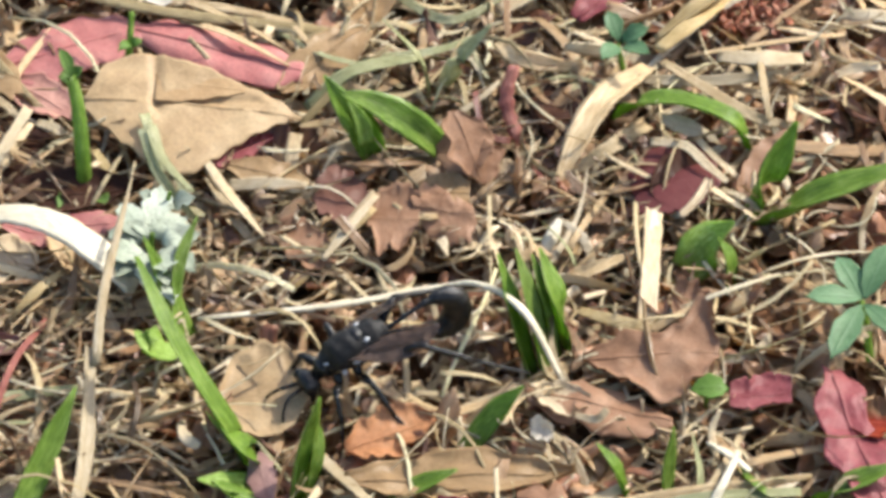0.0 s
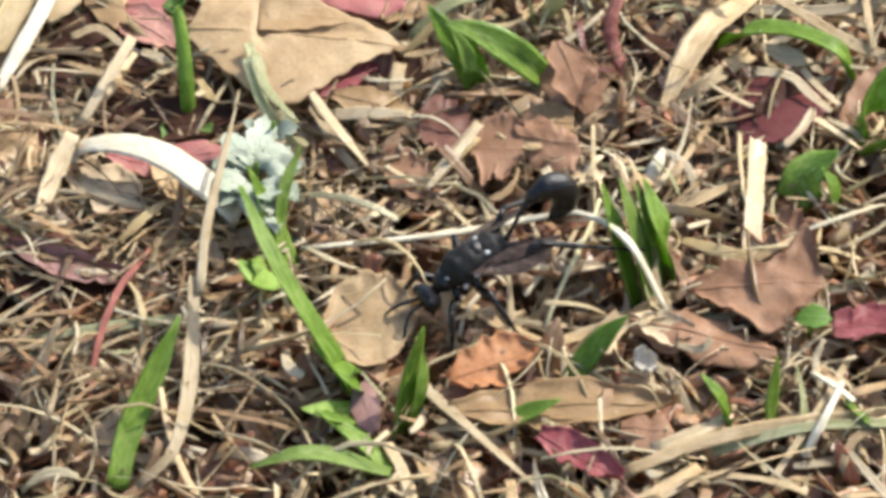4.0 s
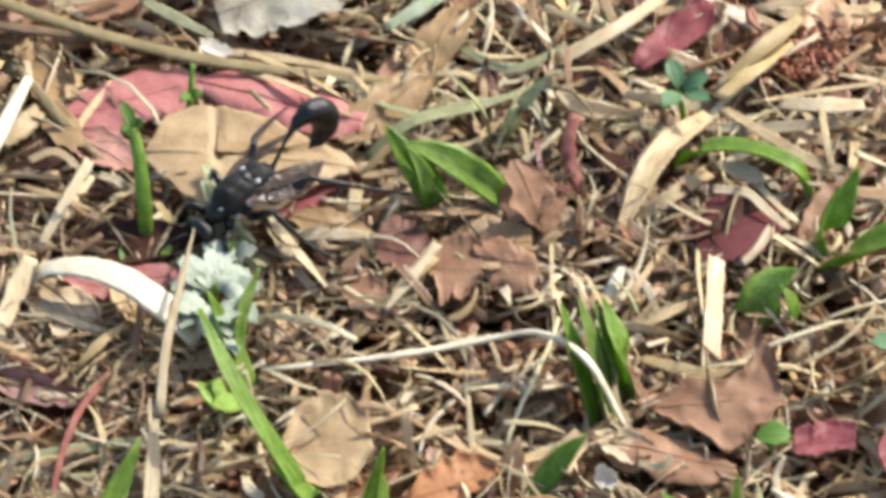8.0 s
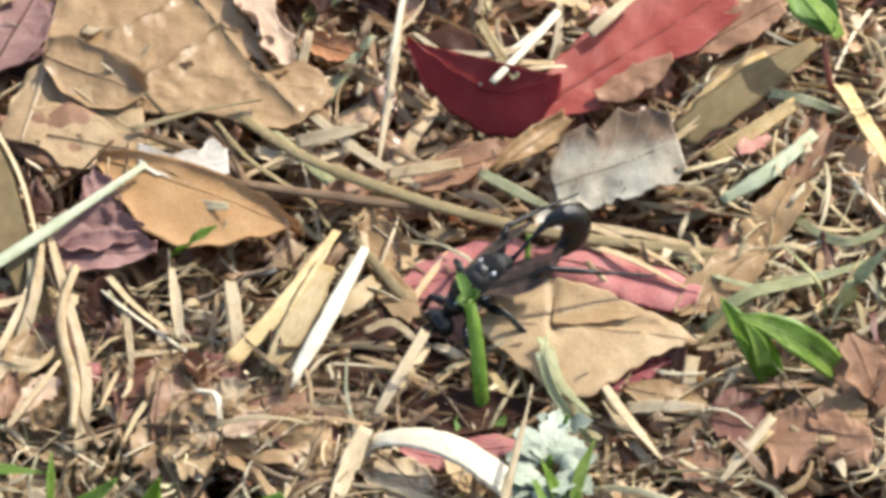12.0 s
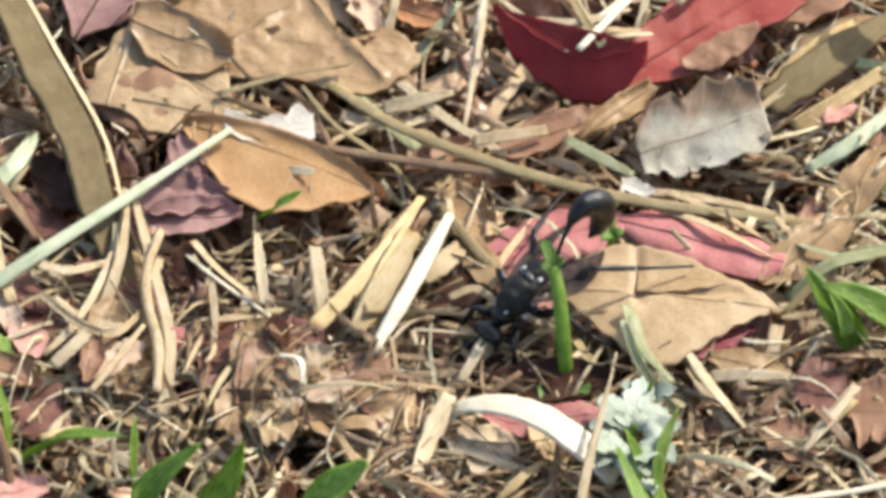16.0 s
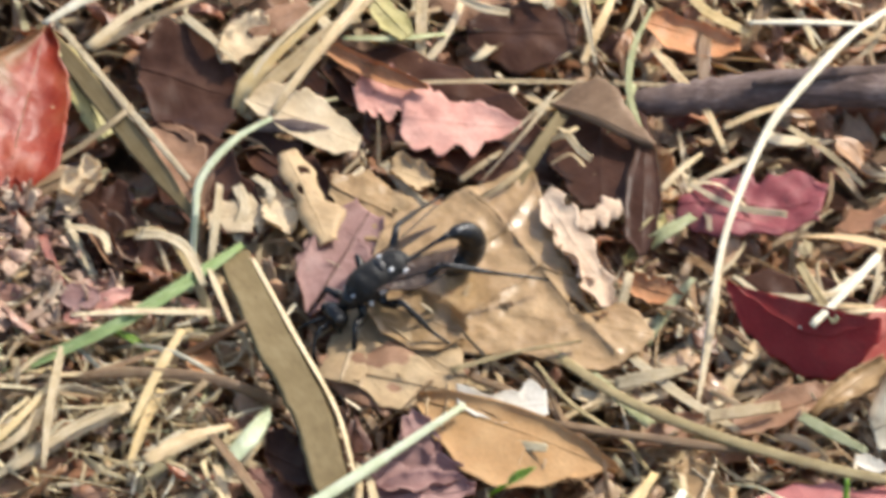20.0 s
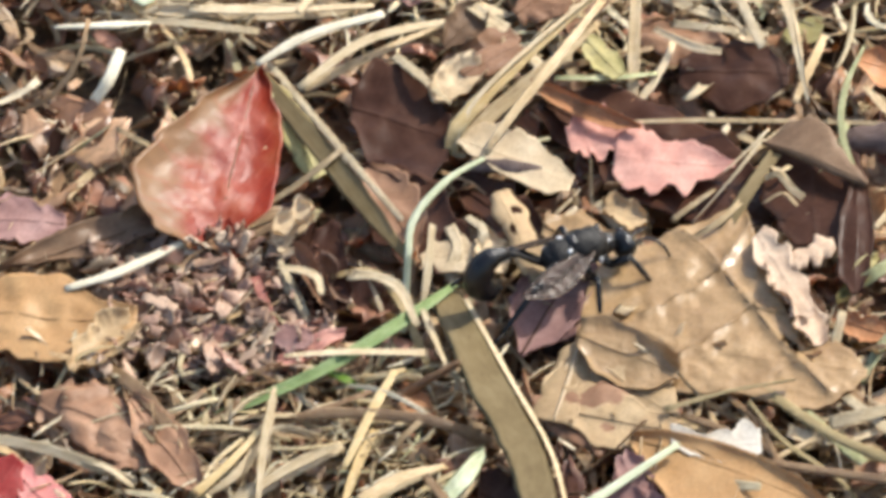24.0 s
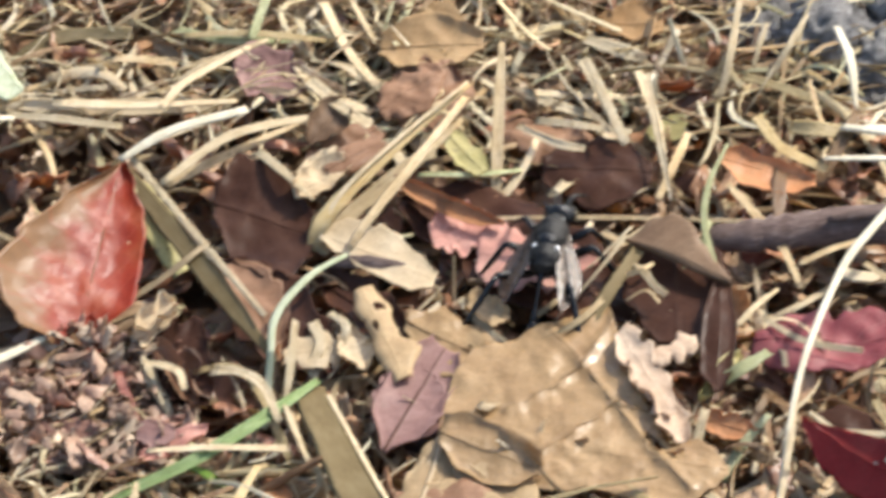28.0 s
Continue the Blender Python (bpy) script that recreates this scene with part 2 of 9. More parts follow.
    "stem": strip_material("red_stem", (0.2, 0.06, 0.045), (0.33, 0.11, 0.08), (0.45, 0.2, 0.14), (0.15, 0.05, 0.03)),
    "twig": strip_material("twig_bark", (0.07, 0.045, 0.037), (0.155, 0.105, 0.088), (0.29, 0.215, 0.185), (0.04, 0.028, 0.022), lines=44, relief=0.6, spec=0.12, gloss=0.75, through_light=0.0),
    "thatch": strip_material("thatch_straw", (0.25, 0.16, 0.075), (0.45, 0.32, 0.16), (0.62, 0.48, 0.27), (0.12, 0.065, 0.03), stains=0.2, through_light=0.28, gloss=0.3, spec=0.6, island=1.0, palette=[
        (0.0, (0.2, 0.1, 0.05)), (0.18, (0.34, 0.2, 0.1)), (0.36, (0.5, 0.34, 0.175)), (0.58, (0.64, 0.48, 0.27)), (0.76, (0.73, 0.59, 0.365)), (0.9, (0.79, 0.68, 0.48)), (0.97, (0.74, 0.63, 0.43)), (1.0, (0.5, 0.46, 0.24))]),
    "hay": strip_material("pale_hay", (0.4, 0.28, 0.13), (0.6, 0.47, 0.25), (0.75, 0.62, 0.38), (0.3, 0.18, 0.08), stains=0.15, through_light=0.25, gloss=0.32, spec=0.5, island=1.0, palette=[
        (0.0, (0.5, 0.37, 0.18)), (0.3, (0.66, 0.53, 0.3)), (0.6, (0.76, 0.65, 0.42)), (0.85, (0.82, 0.74, 0.54)), (1.0, (0.6, 0.58, 0.32))]),
    "flakes": strip_material("leaf_flakes", (0.16, 0.08, 0.04), (0.3, 0.17, 0.09), (0.42, 0.27, 0.15), (0.08, 0.04, 0.02), island=1.0, lines=5, through_light=0.33, gloss=0.32, spec=0.6, palette=[
        (0.0, (0.2, 0.08, 0.05)), (0.16, (0.3, 0.14, 0.075)), (0.36, (0.42, 0.22, 0.115)), (0.58, (0.53, 0.345, 0.195)), (0.76, (0.63, 0.46, 0.285)), (0.87, (0.46, 0.215, 0.11)), (1.0, (0.5, 0.26, 0.19))]),
    "russet": strip_material("russet_crumbs", (0.2, 0.07, 0.03), (0.34, 0.12, 0.06), (0.5, 0.24, 0.14), (0.12, 0.04, 0.02), island=1.0, lines=4, palette=[
        (0.0, (0.16, 0.045, 0.02)), (0.5, (0.34, 0.11, 0.055)), (1.0, (0.5, 0.26, 0.15))]),
    "pale_flakes": strip_material("pale_leaf_flakes", (0.3, 0.2, 0.1), (0.45, 0.32, 0.18), (0.6, 0.46, 0.28), (0.2, 0.11, 0.06), stains=0.15, island=1.0, lines=5, palette=[
        (0.0, (0.22, 0.12, 0.07)), (0.3, (0.36, 0.235, 0.125)), (0.6, (0.47, 0.34, 0.2)), (0.85, (0.58, 0.45, 0.28)), (1.0, (0.46, 0.25, 0.2))]),
    "crumbs": strip_material("dark_crumbs", (0.05, 0.03, 0.02), (0.12, 0.07, 0.045), (0.25, 0.17, 0.1), (0.03, 0.02, 0.01), island=1.0, lines=4, palette=[
        (0.0, (0.22, 0.12, 0.08)), (0.25, (0.38, 0.235, 0.155)), (0.55, (0.55, 0.385, 0.265)), (0.72, (0.48, 0.225, 0.15)), (0.85, (0.6, 0.45, 0.31)), (1.0, (0.74, 0.6, 0.43))]),
}


def soil_material():
    n = Nodes("soil")
    base = n.ramp(n.noise(120, 8, 0.65), [(0.3, (0.09, 0.05, 0.034)), (0.5, (0.18, 0.11, 0.07)), (0.72, (0.28, 0.19, 0.12))])
    base = n.mix(n.ramp(n.noise(6, 6, 0.6), [(0.3, (0.2, 0.2, 0.2)), (0.75, (0.5, 0.5, 0.5))]), base, n.ramp(n.noise(400, 4), [(0.35, (0.16, 0.1, 0.045)), (0.65, (0.36, 0.27, 0.13))]))
    n.link(base, n.bsdf.inputs["Base Color"])
    n.bsdf.inputs["Roughness"].default_value = 0.9
    n.bump(n.noise(500, 8, 0.7), 0.8, 0.004)
    return n.mat


def stone_material():
    n = Nodes("grey_stone")
    base = n.ramp(n.noise(420, 8, 0.72), [(0.32, (0.12, 0.11, 0.10)), (0.5, (0.34, 0.32, 0.30)), (0.68, (0.55, 0.53, 0.50))])
    n.link(base, n.bsdf.inputs["Base Color"])
    n.bsdf.inputs["Roughness"].default_value = 0.85
    n.bump(n.noise(700, 8, 0.7), 1.0, 0.003)
    return n.mat


M["soil"], M["stone"] = soil_material(), stone_material()


# ---- builders (all sizes in millimetres until mesh_object) ----
def mesh_object(name, verts, faces, mat, parent=None, origin=(0, 0, 0), uvs=None, label=""):
    """One mesh object; verts in world millimetres, uvs one (u, v) a vertex."""
    o = Vector(origin)
    me = bpy.data.meshes.new(name)
    me.from_pydata([((Vector(v) - o) * MM)[:] for v in verts], [], faces)
    me.polygons.foreach_set("use_smooth", [True] * len(me.polygons))
    if uvs:
        layer = me.uv_layers.new(name="uv")
        idx = np.empty(len(me.loops), dtype=np.int32)
        me.loops.foreach_get("vertex_index", idx)
        layer.data.foreach_set("uv", np.asarray(uvs, dtype=np.float32)[idx].ravel())
    me.materials.append(mat)
    me.update()
    ob = new(name, me)
    if parent:
        ob.parent = parent
    else:
        ob.location = o * MM
    if label:
        ob["label"] = label
    return ob


def holder(name, origin):
    ob = new(name)
    ob.location = Vector(origin) * MM
    ob.empty_display_size = 0.002
    return ob


def spline(points, n):
    """n + 1 points on a smooth curve through the given points."""
    p = [Vector(q) for q in points]
    if len(p) == 2:
        return [p[0].lerp(p[1], i / n) for i in range(n + 1)]
    p = [p[0] * 2 - p[1], *p, p[-1] * 2 - p[-2]]
    out = []
    for i in range(n + 1):
        s = i / n * (len(p) - 3)
        k = min(int(s), len(p) - 4)
        f = s - k
        a, b, c, d = p[k:k + 4]
        out.append(0.5 * ((2 * b) + (c - a) * f + (2 * a - 5 * b + 4 * c - d) * f * f + (3 * b - a - 3 * c + d) * f ** 3))
    return out


FACING = Vector((0.12, -0.2, 0.97)).normalized()


def sweep(points, width, taper=(1.0, 1.0, 0.6), thick=0.35, fold=0.15, roll=0.0, n=14, around=8, jitter=0.0, seed=0, twist=0.0, facing=FACING):
    """Vertices, faces and uvs of a strip along a smooth curve: a flat oval section, folded along its middle."""
    rnd = random.Random(seed)
    c = spline(points, n)
    verts, faces, uvs = [], [], []
    for i, p in enumerate(c):
        u = i / n
        t = (c[min(i + 1, n)] - c[max(i - 1, 0)]).normalized()
        side = t.cross(Vector(facing))
        if side.length < 0.05:
            side = t.cross(Vector((1, 0, 0)))
        side.normalize()
        a = radians(roll + twist * u)
        up = side.cross(t)
        side, up = side * math.cos(a) + up * math.sin(a), up * math.cos(a) - side * math.sin(a)
        k = u * (len(taper) - 1)
        j = min(int(k), len(taper) - 2)
        w = width * (taper[j] * (1 - k + j) + taper[j + 1] * (k - j)) / 2
        w *= 1 + jitter * (rnd.random() - 0.5) * 2
        for m in range(around):
            f = 2 * math.pi * m / around
            x, z = math.cos(f), math.sin(f)
            verts.append(p + side * (w * x) + up * (w * thick * z + fold * w * 2 * (abs(x) - 0.5)))
            uvs.append((u * max(4.0, len(c) / 3), abs(f / math.pi - 1)))
    for i in range(n):
        for m in range(around):
            a, b = i * around + m, i * around + (m + 1) % around
            faces.append((b, a, a + around, b + around))
    faces.append(tuple(range(around)))
    faces.append(tuple(n * around + m for m in range(around))[::-1])
    return verts, faces, uvs


COUNT = [0]


def straw(points, width, mat="straw", label="dry straw-coloured grass stem lying on the thatch", name="straw", category="straw", **kw):
    """A dry stem or fallen blade, lying loose."""
    COUNT[0] += 1
    rnd = random.Random(COUNT[0] * 7)
    if mat == "bone":
        for k, value in (("thick", 0.4), ("fold", 0.0), ("roll", 0.0), ("twist", 0.0), ("jitter", 0.06), ("facing", (0.4, 0.2, 0.9))):
            kw.setdefault(k, value)
    kw.setdefault("thick", rnd.uniform(0.1, 0.26))
    kw.setdefault("fold", rnd.uniform(0.05, 0.32))
    kw.setdefault("roll", rnd.uniform(-28, 22))
    kw.setdefault("twist", rnd.uniform(-40, 40))
    kw.setdefault("taper", (rnd.uniform(0.5, 1.0), rnd.uniform(0.85, 1.0), rnd.uniform(0.8, 1.0), rnd.uniform(0.35, 0.95)))
    kw.setdefault("jitter", 0.09)
    v, f, uv = sweep(points, width, seed=COUNT[0], **kw)
    return tagged(mesh_object(name, v, f, M[mat], None, points[0], uv), label, category, "loose stems on the thatch")


def grass(blades, label, name="grass_plant", category="grass", mat="green"):
    """A living grass plant: each blade (points, width, options) is a part."""
    thing = tagged(holder(name, blades[0][0][0]), label, category)
    for points, width, *opt in blades:
        COUNT[0] += 1
        kw = dict(facing=(0.5, 0.08, 0.82), thick=0.09, fold=0.3, taper=(0.75, 1.0, 0.85, 0.12), n=16, jitter=0.02)
        kw.update(opt[0] if opt else {})
        m = kw.pop("mat", mat)
        part_name = kw.pop("part", "blade")
        v, f, uv = sweep(points, width * (1.4 if m in ("green", "lime") else 1.0), seed=COUNT[0], **kw)
        mesh_object(part_name, v, f, M[m], thing, blades[0][0][0], uv)
    return thing


def profile(values, u):
    k = u * (len(values) - 1)
    j = min(int(k), len(values) - 2)
    f = k - j
    f = f * f * (3 - 2 * f)
    return values[j] * (1 - f) + values[j + 1] * f


def distance_to(line, p):
    """Distance in plan from p to a chain of points."""
    best = 1e9
    for (ax, ay, *_), (bx, by, *_) in zip(line, line[1:]):
        dx, dy = bx - ax, by - ay
        f = max(0.0, min(1.0, ((p.x - ax) * dx + (p.y - ay) * dy) / (dx * dx + dy * dy)))
        best = min(best, math.hypot(p.x - ax - f * dx, p.y - ay - f * dy))
    return best


def lamina(base, tip, side, left, right, camber=0.0, bend=0.0, ripple=0.5, seed=0, jag=0.06, teeth=0, holes=(), fold=0.0, thick=0.16, nu=44, nv=26, curl=0.0, veins=7, furrow=0.02, crinkle=0.0, ridges=()):
    """The blade of a leaf. base and tip: the ends of its midrib; side: the point that a half-width of 1 reaches on the right.
    left, right: half-widths along the midrib. camber: sag of the middle; bend: arch along the midrib; curl: lift of the edges."""
    b, t = Vector(base), Vector(tip)
    axis = t - b
    mid = (b + t) / 2
    s = Vector(side) - mid
    nrm = axis.cross(s)
    if nrm.z < 0:
        nrm = -nrm
    nrm.normalize()
    off = Vector((seed * 3.7, seed * 1.3, 0))
    top, uvs = [], []
    for i in range(nu + 1):
        u = i / nu
        for j in range(nv + 1):
            v = 2 * j / nv - 1
            w = profile(right if v > 0 else left, u)
            e = noise.noise(Vector((u * 6, 2.0 if v > 0 else -2.0, 0)) + off) + 0.28 * noise.noise(Vector((u * 17, 5.0 if v > 0 else -5.0, 0)) + off)
            w *= 1 + jag * 1.6 * e
            if jag >= 0.09:
                bite = noise.noise(Vector((u * 7.3, 8.0 if v > 0 else -8.0, 4.0)) + off * 1.7)
                w *= 1 - min(0.4, 5.0 * jag * max(0.0, bite - 0.2))
            if teeth:
                saw = abs((u * teeth + 0.3 * noise.noise(Vector((u * 5, v * 0.1, 1.0)) + off)) % 1.0 - 0.35)
                w *= 1 - 0.38 * saw
            uu = u + 0.03 * jag * 10 * noise.noise(Vector((v * 2.5, 9.0, u)) + off) * (1 - abs(2 * u - 1))
            p = b + axis * uu + s * (v * w)
            mmx = p - b
            r = ripple * (noise.noise(mmx * 0.14 + off) * 1.15 + 0.42 * noise.noise(mmx * 0.4 + off) + 0.07 * noise.noise(mmx * 1.3 + off))
            lat = abs(((u - abs(v) * 0.25 + 0.02 * noise.noise(mmx * 0.3 + off)) * veins) % 1.0 - 0.5)
            ridge = 0.10 * max(0, 1 - abs(v) * 14) - furrow * max(0.0, 0.16 - lat) / 0.16
            if crinkle:
                ridge += crinkle * (abs(noise.noise(mmx * 0.28 + off)) + 0.4 * abs(noise.noise(mmx * 0.7 - off)))
            for depth, reach, line in ridges:
                ridge += depth * math.exp(-(distance_to(line, p) / reach) ** 2)
            p = p + nrm * (bend * 4 * u * (1 - u) + camber * v * v * abs(w) + curl * abs(v) ** 4 + fold * abs(v) + r + ridge)
            top.append(p)
            uvs.append((u, (v + 1) / 2))
    keep = set()
    for i in range(nu):
        for j in range(nv):
            u, v = (i + 0.5) / nu, 2 * (j + 0.5) / nv - 1
            gone = False
            for hu, hv, ru, rv in holes:
                d = ((u - hu) / ru) ** 2 + ((v - hv) / rv) ** 2
                gone = gone or d < 1 + 0.5 * noise.noise(Vector((u * 9, v * 5, hu * 7)) + off)
            if not gone:
                keep.add((i, j))
    m = len(top)
    verts = top + [p - nrm * thick for p in top]
    faces = []
    row = nv + 1
    for i, j in sorted(keep):
        a = i * row + j
        q = (a, a + 1, a + row + 1, a + row)
        faces.append(q)
        faces.append(tuple(k + m for k in reversed(q)))
        for (di, dj), (c, d) in (((-1, 0), (q[0], q[1])), ((1, 0), (q[2], q[3])), ((0, -1), (q[3], q[0])), ((0, 1), (q[1], q[2]))):
            if (i + di, j + dj) not in keep:
                faces.append((d, c, c + m, d + m))
    line = [top[i * row + nv // 2] for i in range(0, nu + 1, 4) if (min(i, nu - 1), nv // 2) in keep]
    return verts, faces, uvs * 2, line, nrm


def dry_leaf(base, tip, side, left, right, mat, label, name="dry_leaf", category="leaf", rib=0.5, petiole=(), rib_mat=None, **kw):
    """A fallen leaf: lamina, midrib and, where there is one, its stalk."""
    COUNT[0] += 1
    kw.setdefault("seed", COUNT[0])
    kw.setdefault("jag", 0.13)
    kw.setdefault("ripple", 0.8)
    kw.setdefault("curl", random.Random(COUNT[0] * 13).uniform(-0.6, 1.3))
    if (Vector(tip) - Vector(base)).length < 13:
        kw.setdefault("furrow", 0.0)
        rib *= 0.45
    thing = tagged(holder(name, base), label, category, "fallen leaves")
    v, f, uv, line, nrm = lamina(base, tip, side, left, right, **kw)
    mesh_object("lamina", v, f, M[mat], thing, base, uv)
    if rib and len(line) > 3:
        rv, rf, ruv = sweep([p - nrm * 0.02 for p in line], rib, (1.0, 0.8, 0.35), 0.5, 0.0, n=18, around=6)
        mesh_object("midrib", rv, rf, M[rib_mat or mat], thing, base, ruv)
    for depth, reach, way in kw.get("ridges", ()):
        if depth > 0:
            near = [min(v[:len(v) // 2], key=lambda q: (q.x - c.x) ** 2 + (q.y - c.y) ** 2) for c in spline(way, 8)]
            vv, vf, vuv = sweep([q + nrm * 0.03 for q in near], reach * 0.9, (1.0, 0.7, 0.3), 0.35, 0.0, n=20, around=6)
            mesh_object("vein", vv, vf, M[mat], thing, base, vuv)
    if petiole:
        pv, pf, puv = sweep(petiole, 0.9, (1.0, 0.8, 1.1), 0.8, 0.0, n=10, around=6)
        mesh_object("petiole", pv, pf, M[rib_mat or mat], thing, base, puv)
    return thing


def weed(stem, width, leaflets, label, mat="weed", stem_mat="green", name="weed", category="weed"):
    """A small broad-leaved weed: one stem and its leaflets (base, tip, half-width)."""
    thing = tagged(holder(name, stem[0]), label, category)
    v, f, uv = sweep(stem, width, (1.0, 0.9, 0.7), 0.8, 0.0, n=12)
    mesh_object("stem", v, f, M[stem_mat], thing, stem[0], uv)
    for k, (b, t, hw) in enumerate(leaflets):
        COUNT[0] += 1
        b, t = Vector(b), Vector(t)
        s = (t - b).cross(FACING)
        s = s.normalized() * hw if s.length > 0.01 else Vector((hw, 0, 0))
        v, f, uv, line, nrm = lamina(b, t, (b + t) / 2 + s, (0.12, 0.7, 1, 0.8, 0.05), (0.12, 0.7, 1, 0.8, 0.05), camber=0.25, bend=0.5, ripple=0.5 if mat == "felt" else 0.15, seed=COUNT[0], jag=0.35 if mat == "felt" else 0.03, nu=24, nv=16, furrow=0.0)
        mesh_object("leaflet", v, f, M[mat], thing, stem[0], uv)
    return thing


# ---- ground and thatch ----
def ground():
    """One sheet of soil to the horizon; small humps under the litter, none far off."""
    xs = [-400, -60, -8, -2, -0.7] + [x * 0.006 - 0.3 for x in range(101)] + [0.7, 2, 8, 60, 400]
    verts, faces = [], []
    for y in xs:
        for x in xs:
            near = max(0.0, 1 - max(abs(x), abs(y)) / 0.4)
            z = 1.2 * near * (noise.noise(Vector((x, y, 0)) * 60) + 0.5 * noise.noise(Vector((x, y, 3)) * 170)) - 5.2
            verts.append((x * 1000, y * 1000, z))
    n = len(xs)
    for j in range(n - 1):
        for i in range(n - 1):
            a = j * n + i
            faces.append((a, a + 1, a + n + 1, a + n))
    return tagged(mesh_object("ground", verts, faces, M["soil"]), "dark brown garden soil under dry thatch", "ground", kind="structure")


ground()


def scatter_strips(name, count, region, heights, lengths, widths, mat, label, seed, tilt=0.3, thick=0.3, bow=0.25, lean=None, skip=None):
    """Many loose strips in one mesh: each a bent, twisted, hollow-backed dry blade of six segments."""
    r = np.random.RandomState(seed)
    verts, faces, uvs = [], [], []
    x0, x1, y0, y1 = region
    seg, around = 6, 6
    for k in range(count):
        c = np.array([r.uniform(x0, x1), r.uniform(y0, y1), heights[0] + (heights[1] - heights[0]) * r.rand()])
        if skip and skip[0] < c[0] < skip[1] and skip[2] < c[1] < skip[3]:
            continue
        length = lengths[0] + (lengths[1] - lengths[0]) * r.rand() ** 2.2
        w = widths[0] + (widths[1] - widths[0]) * r.rand() ** 1.5
        a = r.uniform(0, 2 * math.pi) if lean is None or r.rand() < 0.45 else r.normal(lean, 0.5)
        d = np.array([math.cos(a), math.sin(a), r.normal(0, tilt)])
        d /= np.linalg.norm(d)
        if c[2] - abs(d[2]) * length / 2 < FLOOR:
            c[2] = abs(d[2]) * length / 2 + FLOOR
        side = np.cross(d, [0, 0, 1])
        side /= np.linalg.norm(side)
        up = np.cross(side, d)
        roll = r.normal(0, 0.6)
        side, up = side * math.cos(roll) + up * math.sin(roll), up * math.cos(roll) - side * math.sin(roll)
        b1, b2 = r.normal(0, bow) * length * 0.5, r.normal(0, bow) * length * 0.3
        hook = r.normal(0, bow) * length * 0.35
        hollow = r.uniform(0.1, 0.75)
        tip, root, turn = r.uniform(0.1, 0.95), r.uniform(0, 0.6), r.normal(0, 1.0)
        start = len(verts)
        for i in range(seg + 1):
            ca, sa = math.cos(turn * i / seg), math.sin(turn * i / seg)
            u = i / seg
            arc = 4 * u * (1 - u) - 0.5
            q = c + d * (u - 0.5) * length + side * (b1 * arc + hook * u ** 3) + up * b2 * arc
            ww = w / 2 * (1 - tip * u ** 2) * (1 - root * (1 - u) ** 2) * r.uniform(0.85, 1.12)
            for m in range(around):
                f = 2 * math.pi * m / around
                a1, h1 = ww * math.cos(f), ww * thick * math.sin(f) + hollow * ww * abs(math.cos(f))
                verts.append(tuple(q + side * (a1 * ca - h1 * sa) + up * (h1 * ca + a1 * sa)))
                uvs.append((u * length / 5, abs(f / math.pi - 1)))
        for i in range(seg):
            for m in range(around):
                p, q2 = start + i * around + m, start + i * around + (m + 1) % around
                faces.append((q2, p, p + around, q2 + around))
        faces.append(tuple(start + m for m in range(around)))
        faces.append(tuple(start + seg * around + m for m in range(around))[::-1])
    return tagged(mesh_object(name, verts, faces, M[mat], None, (0, 0, 0), uvs), label, name.replace("_", " "), kind="stuff")


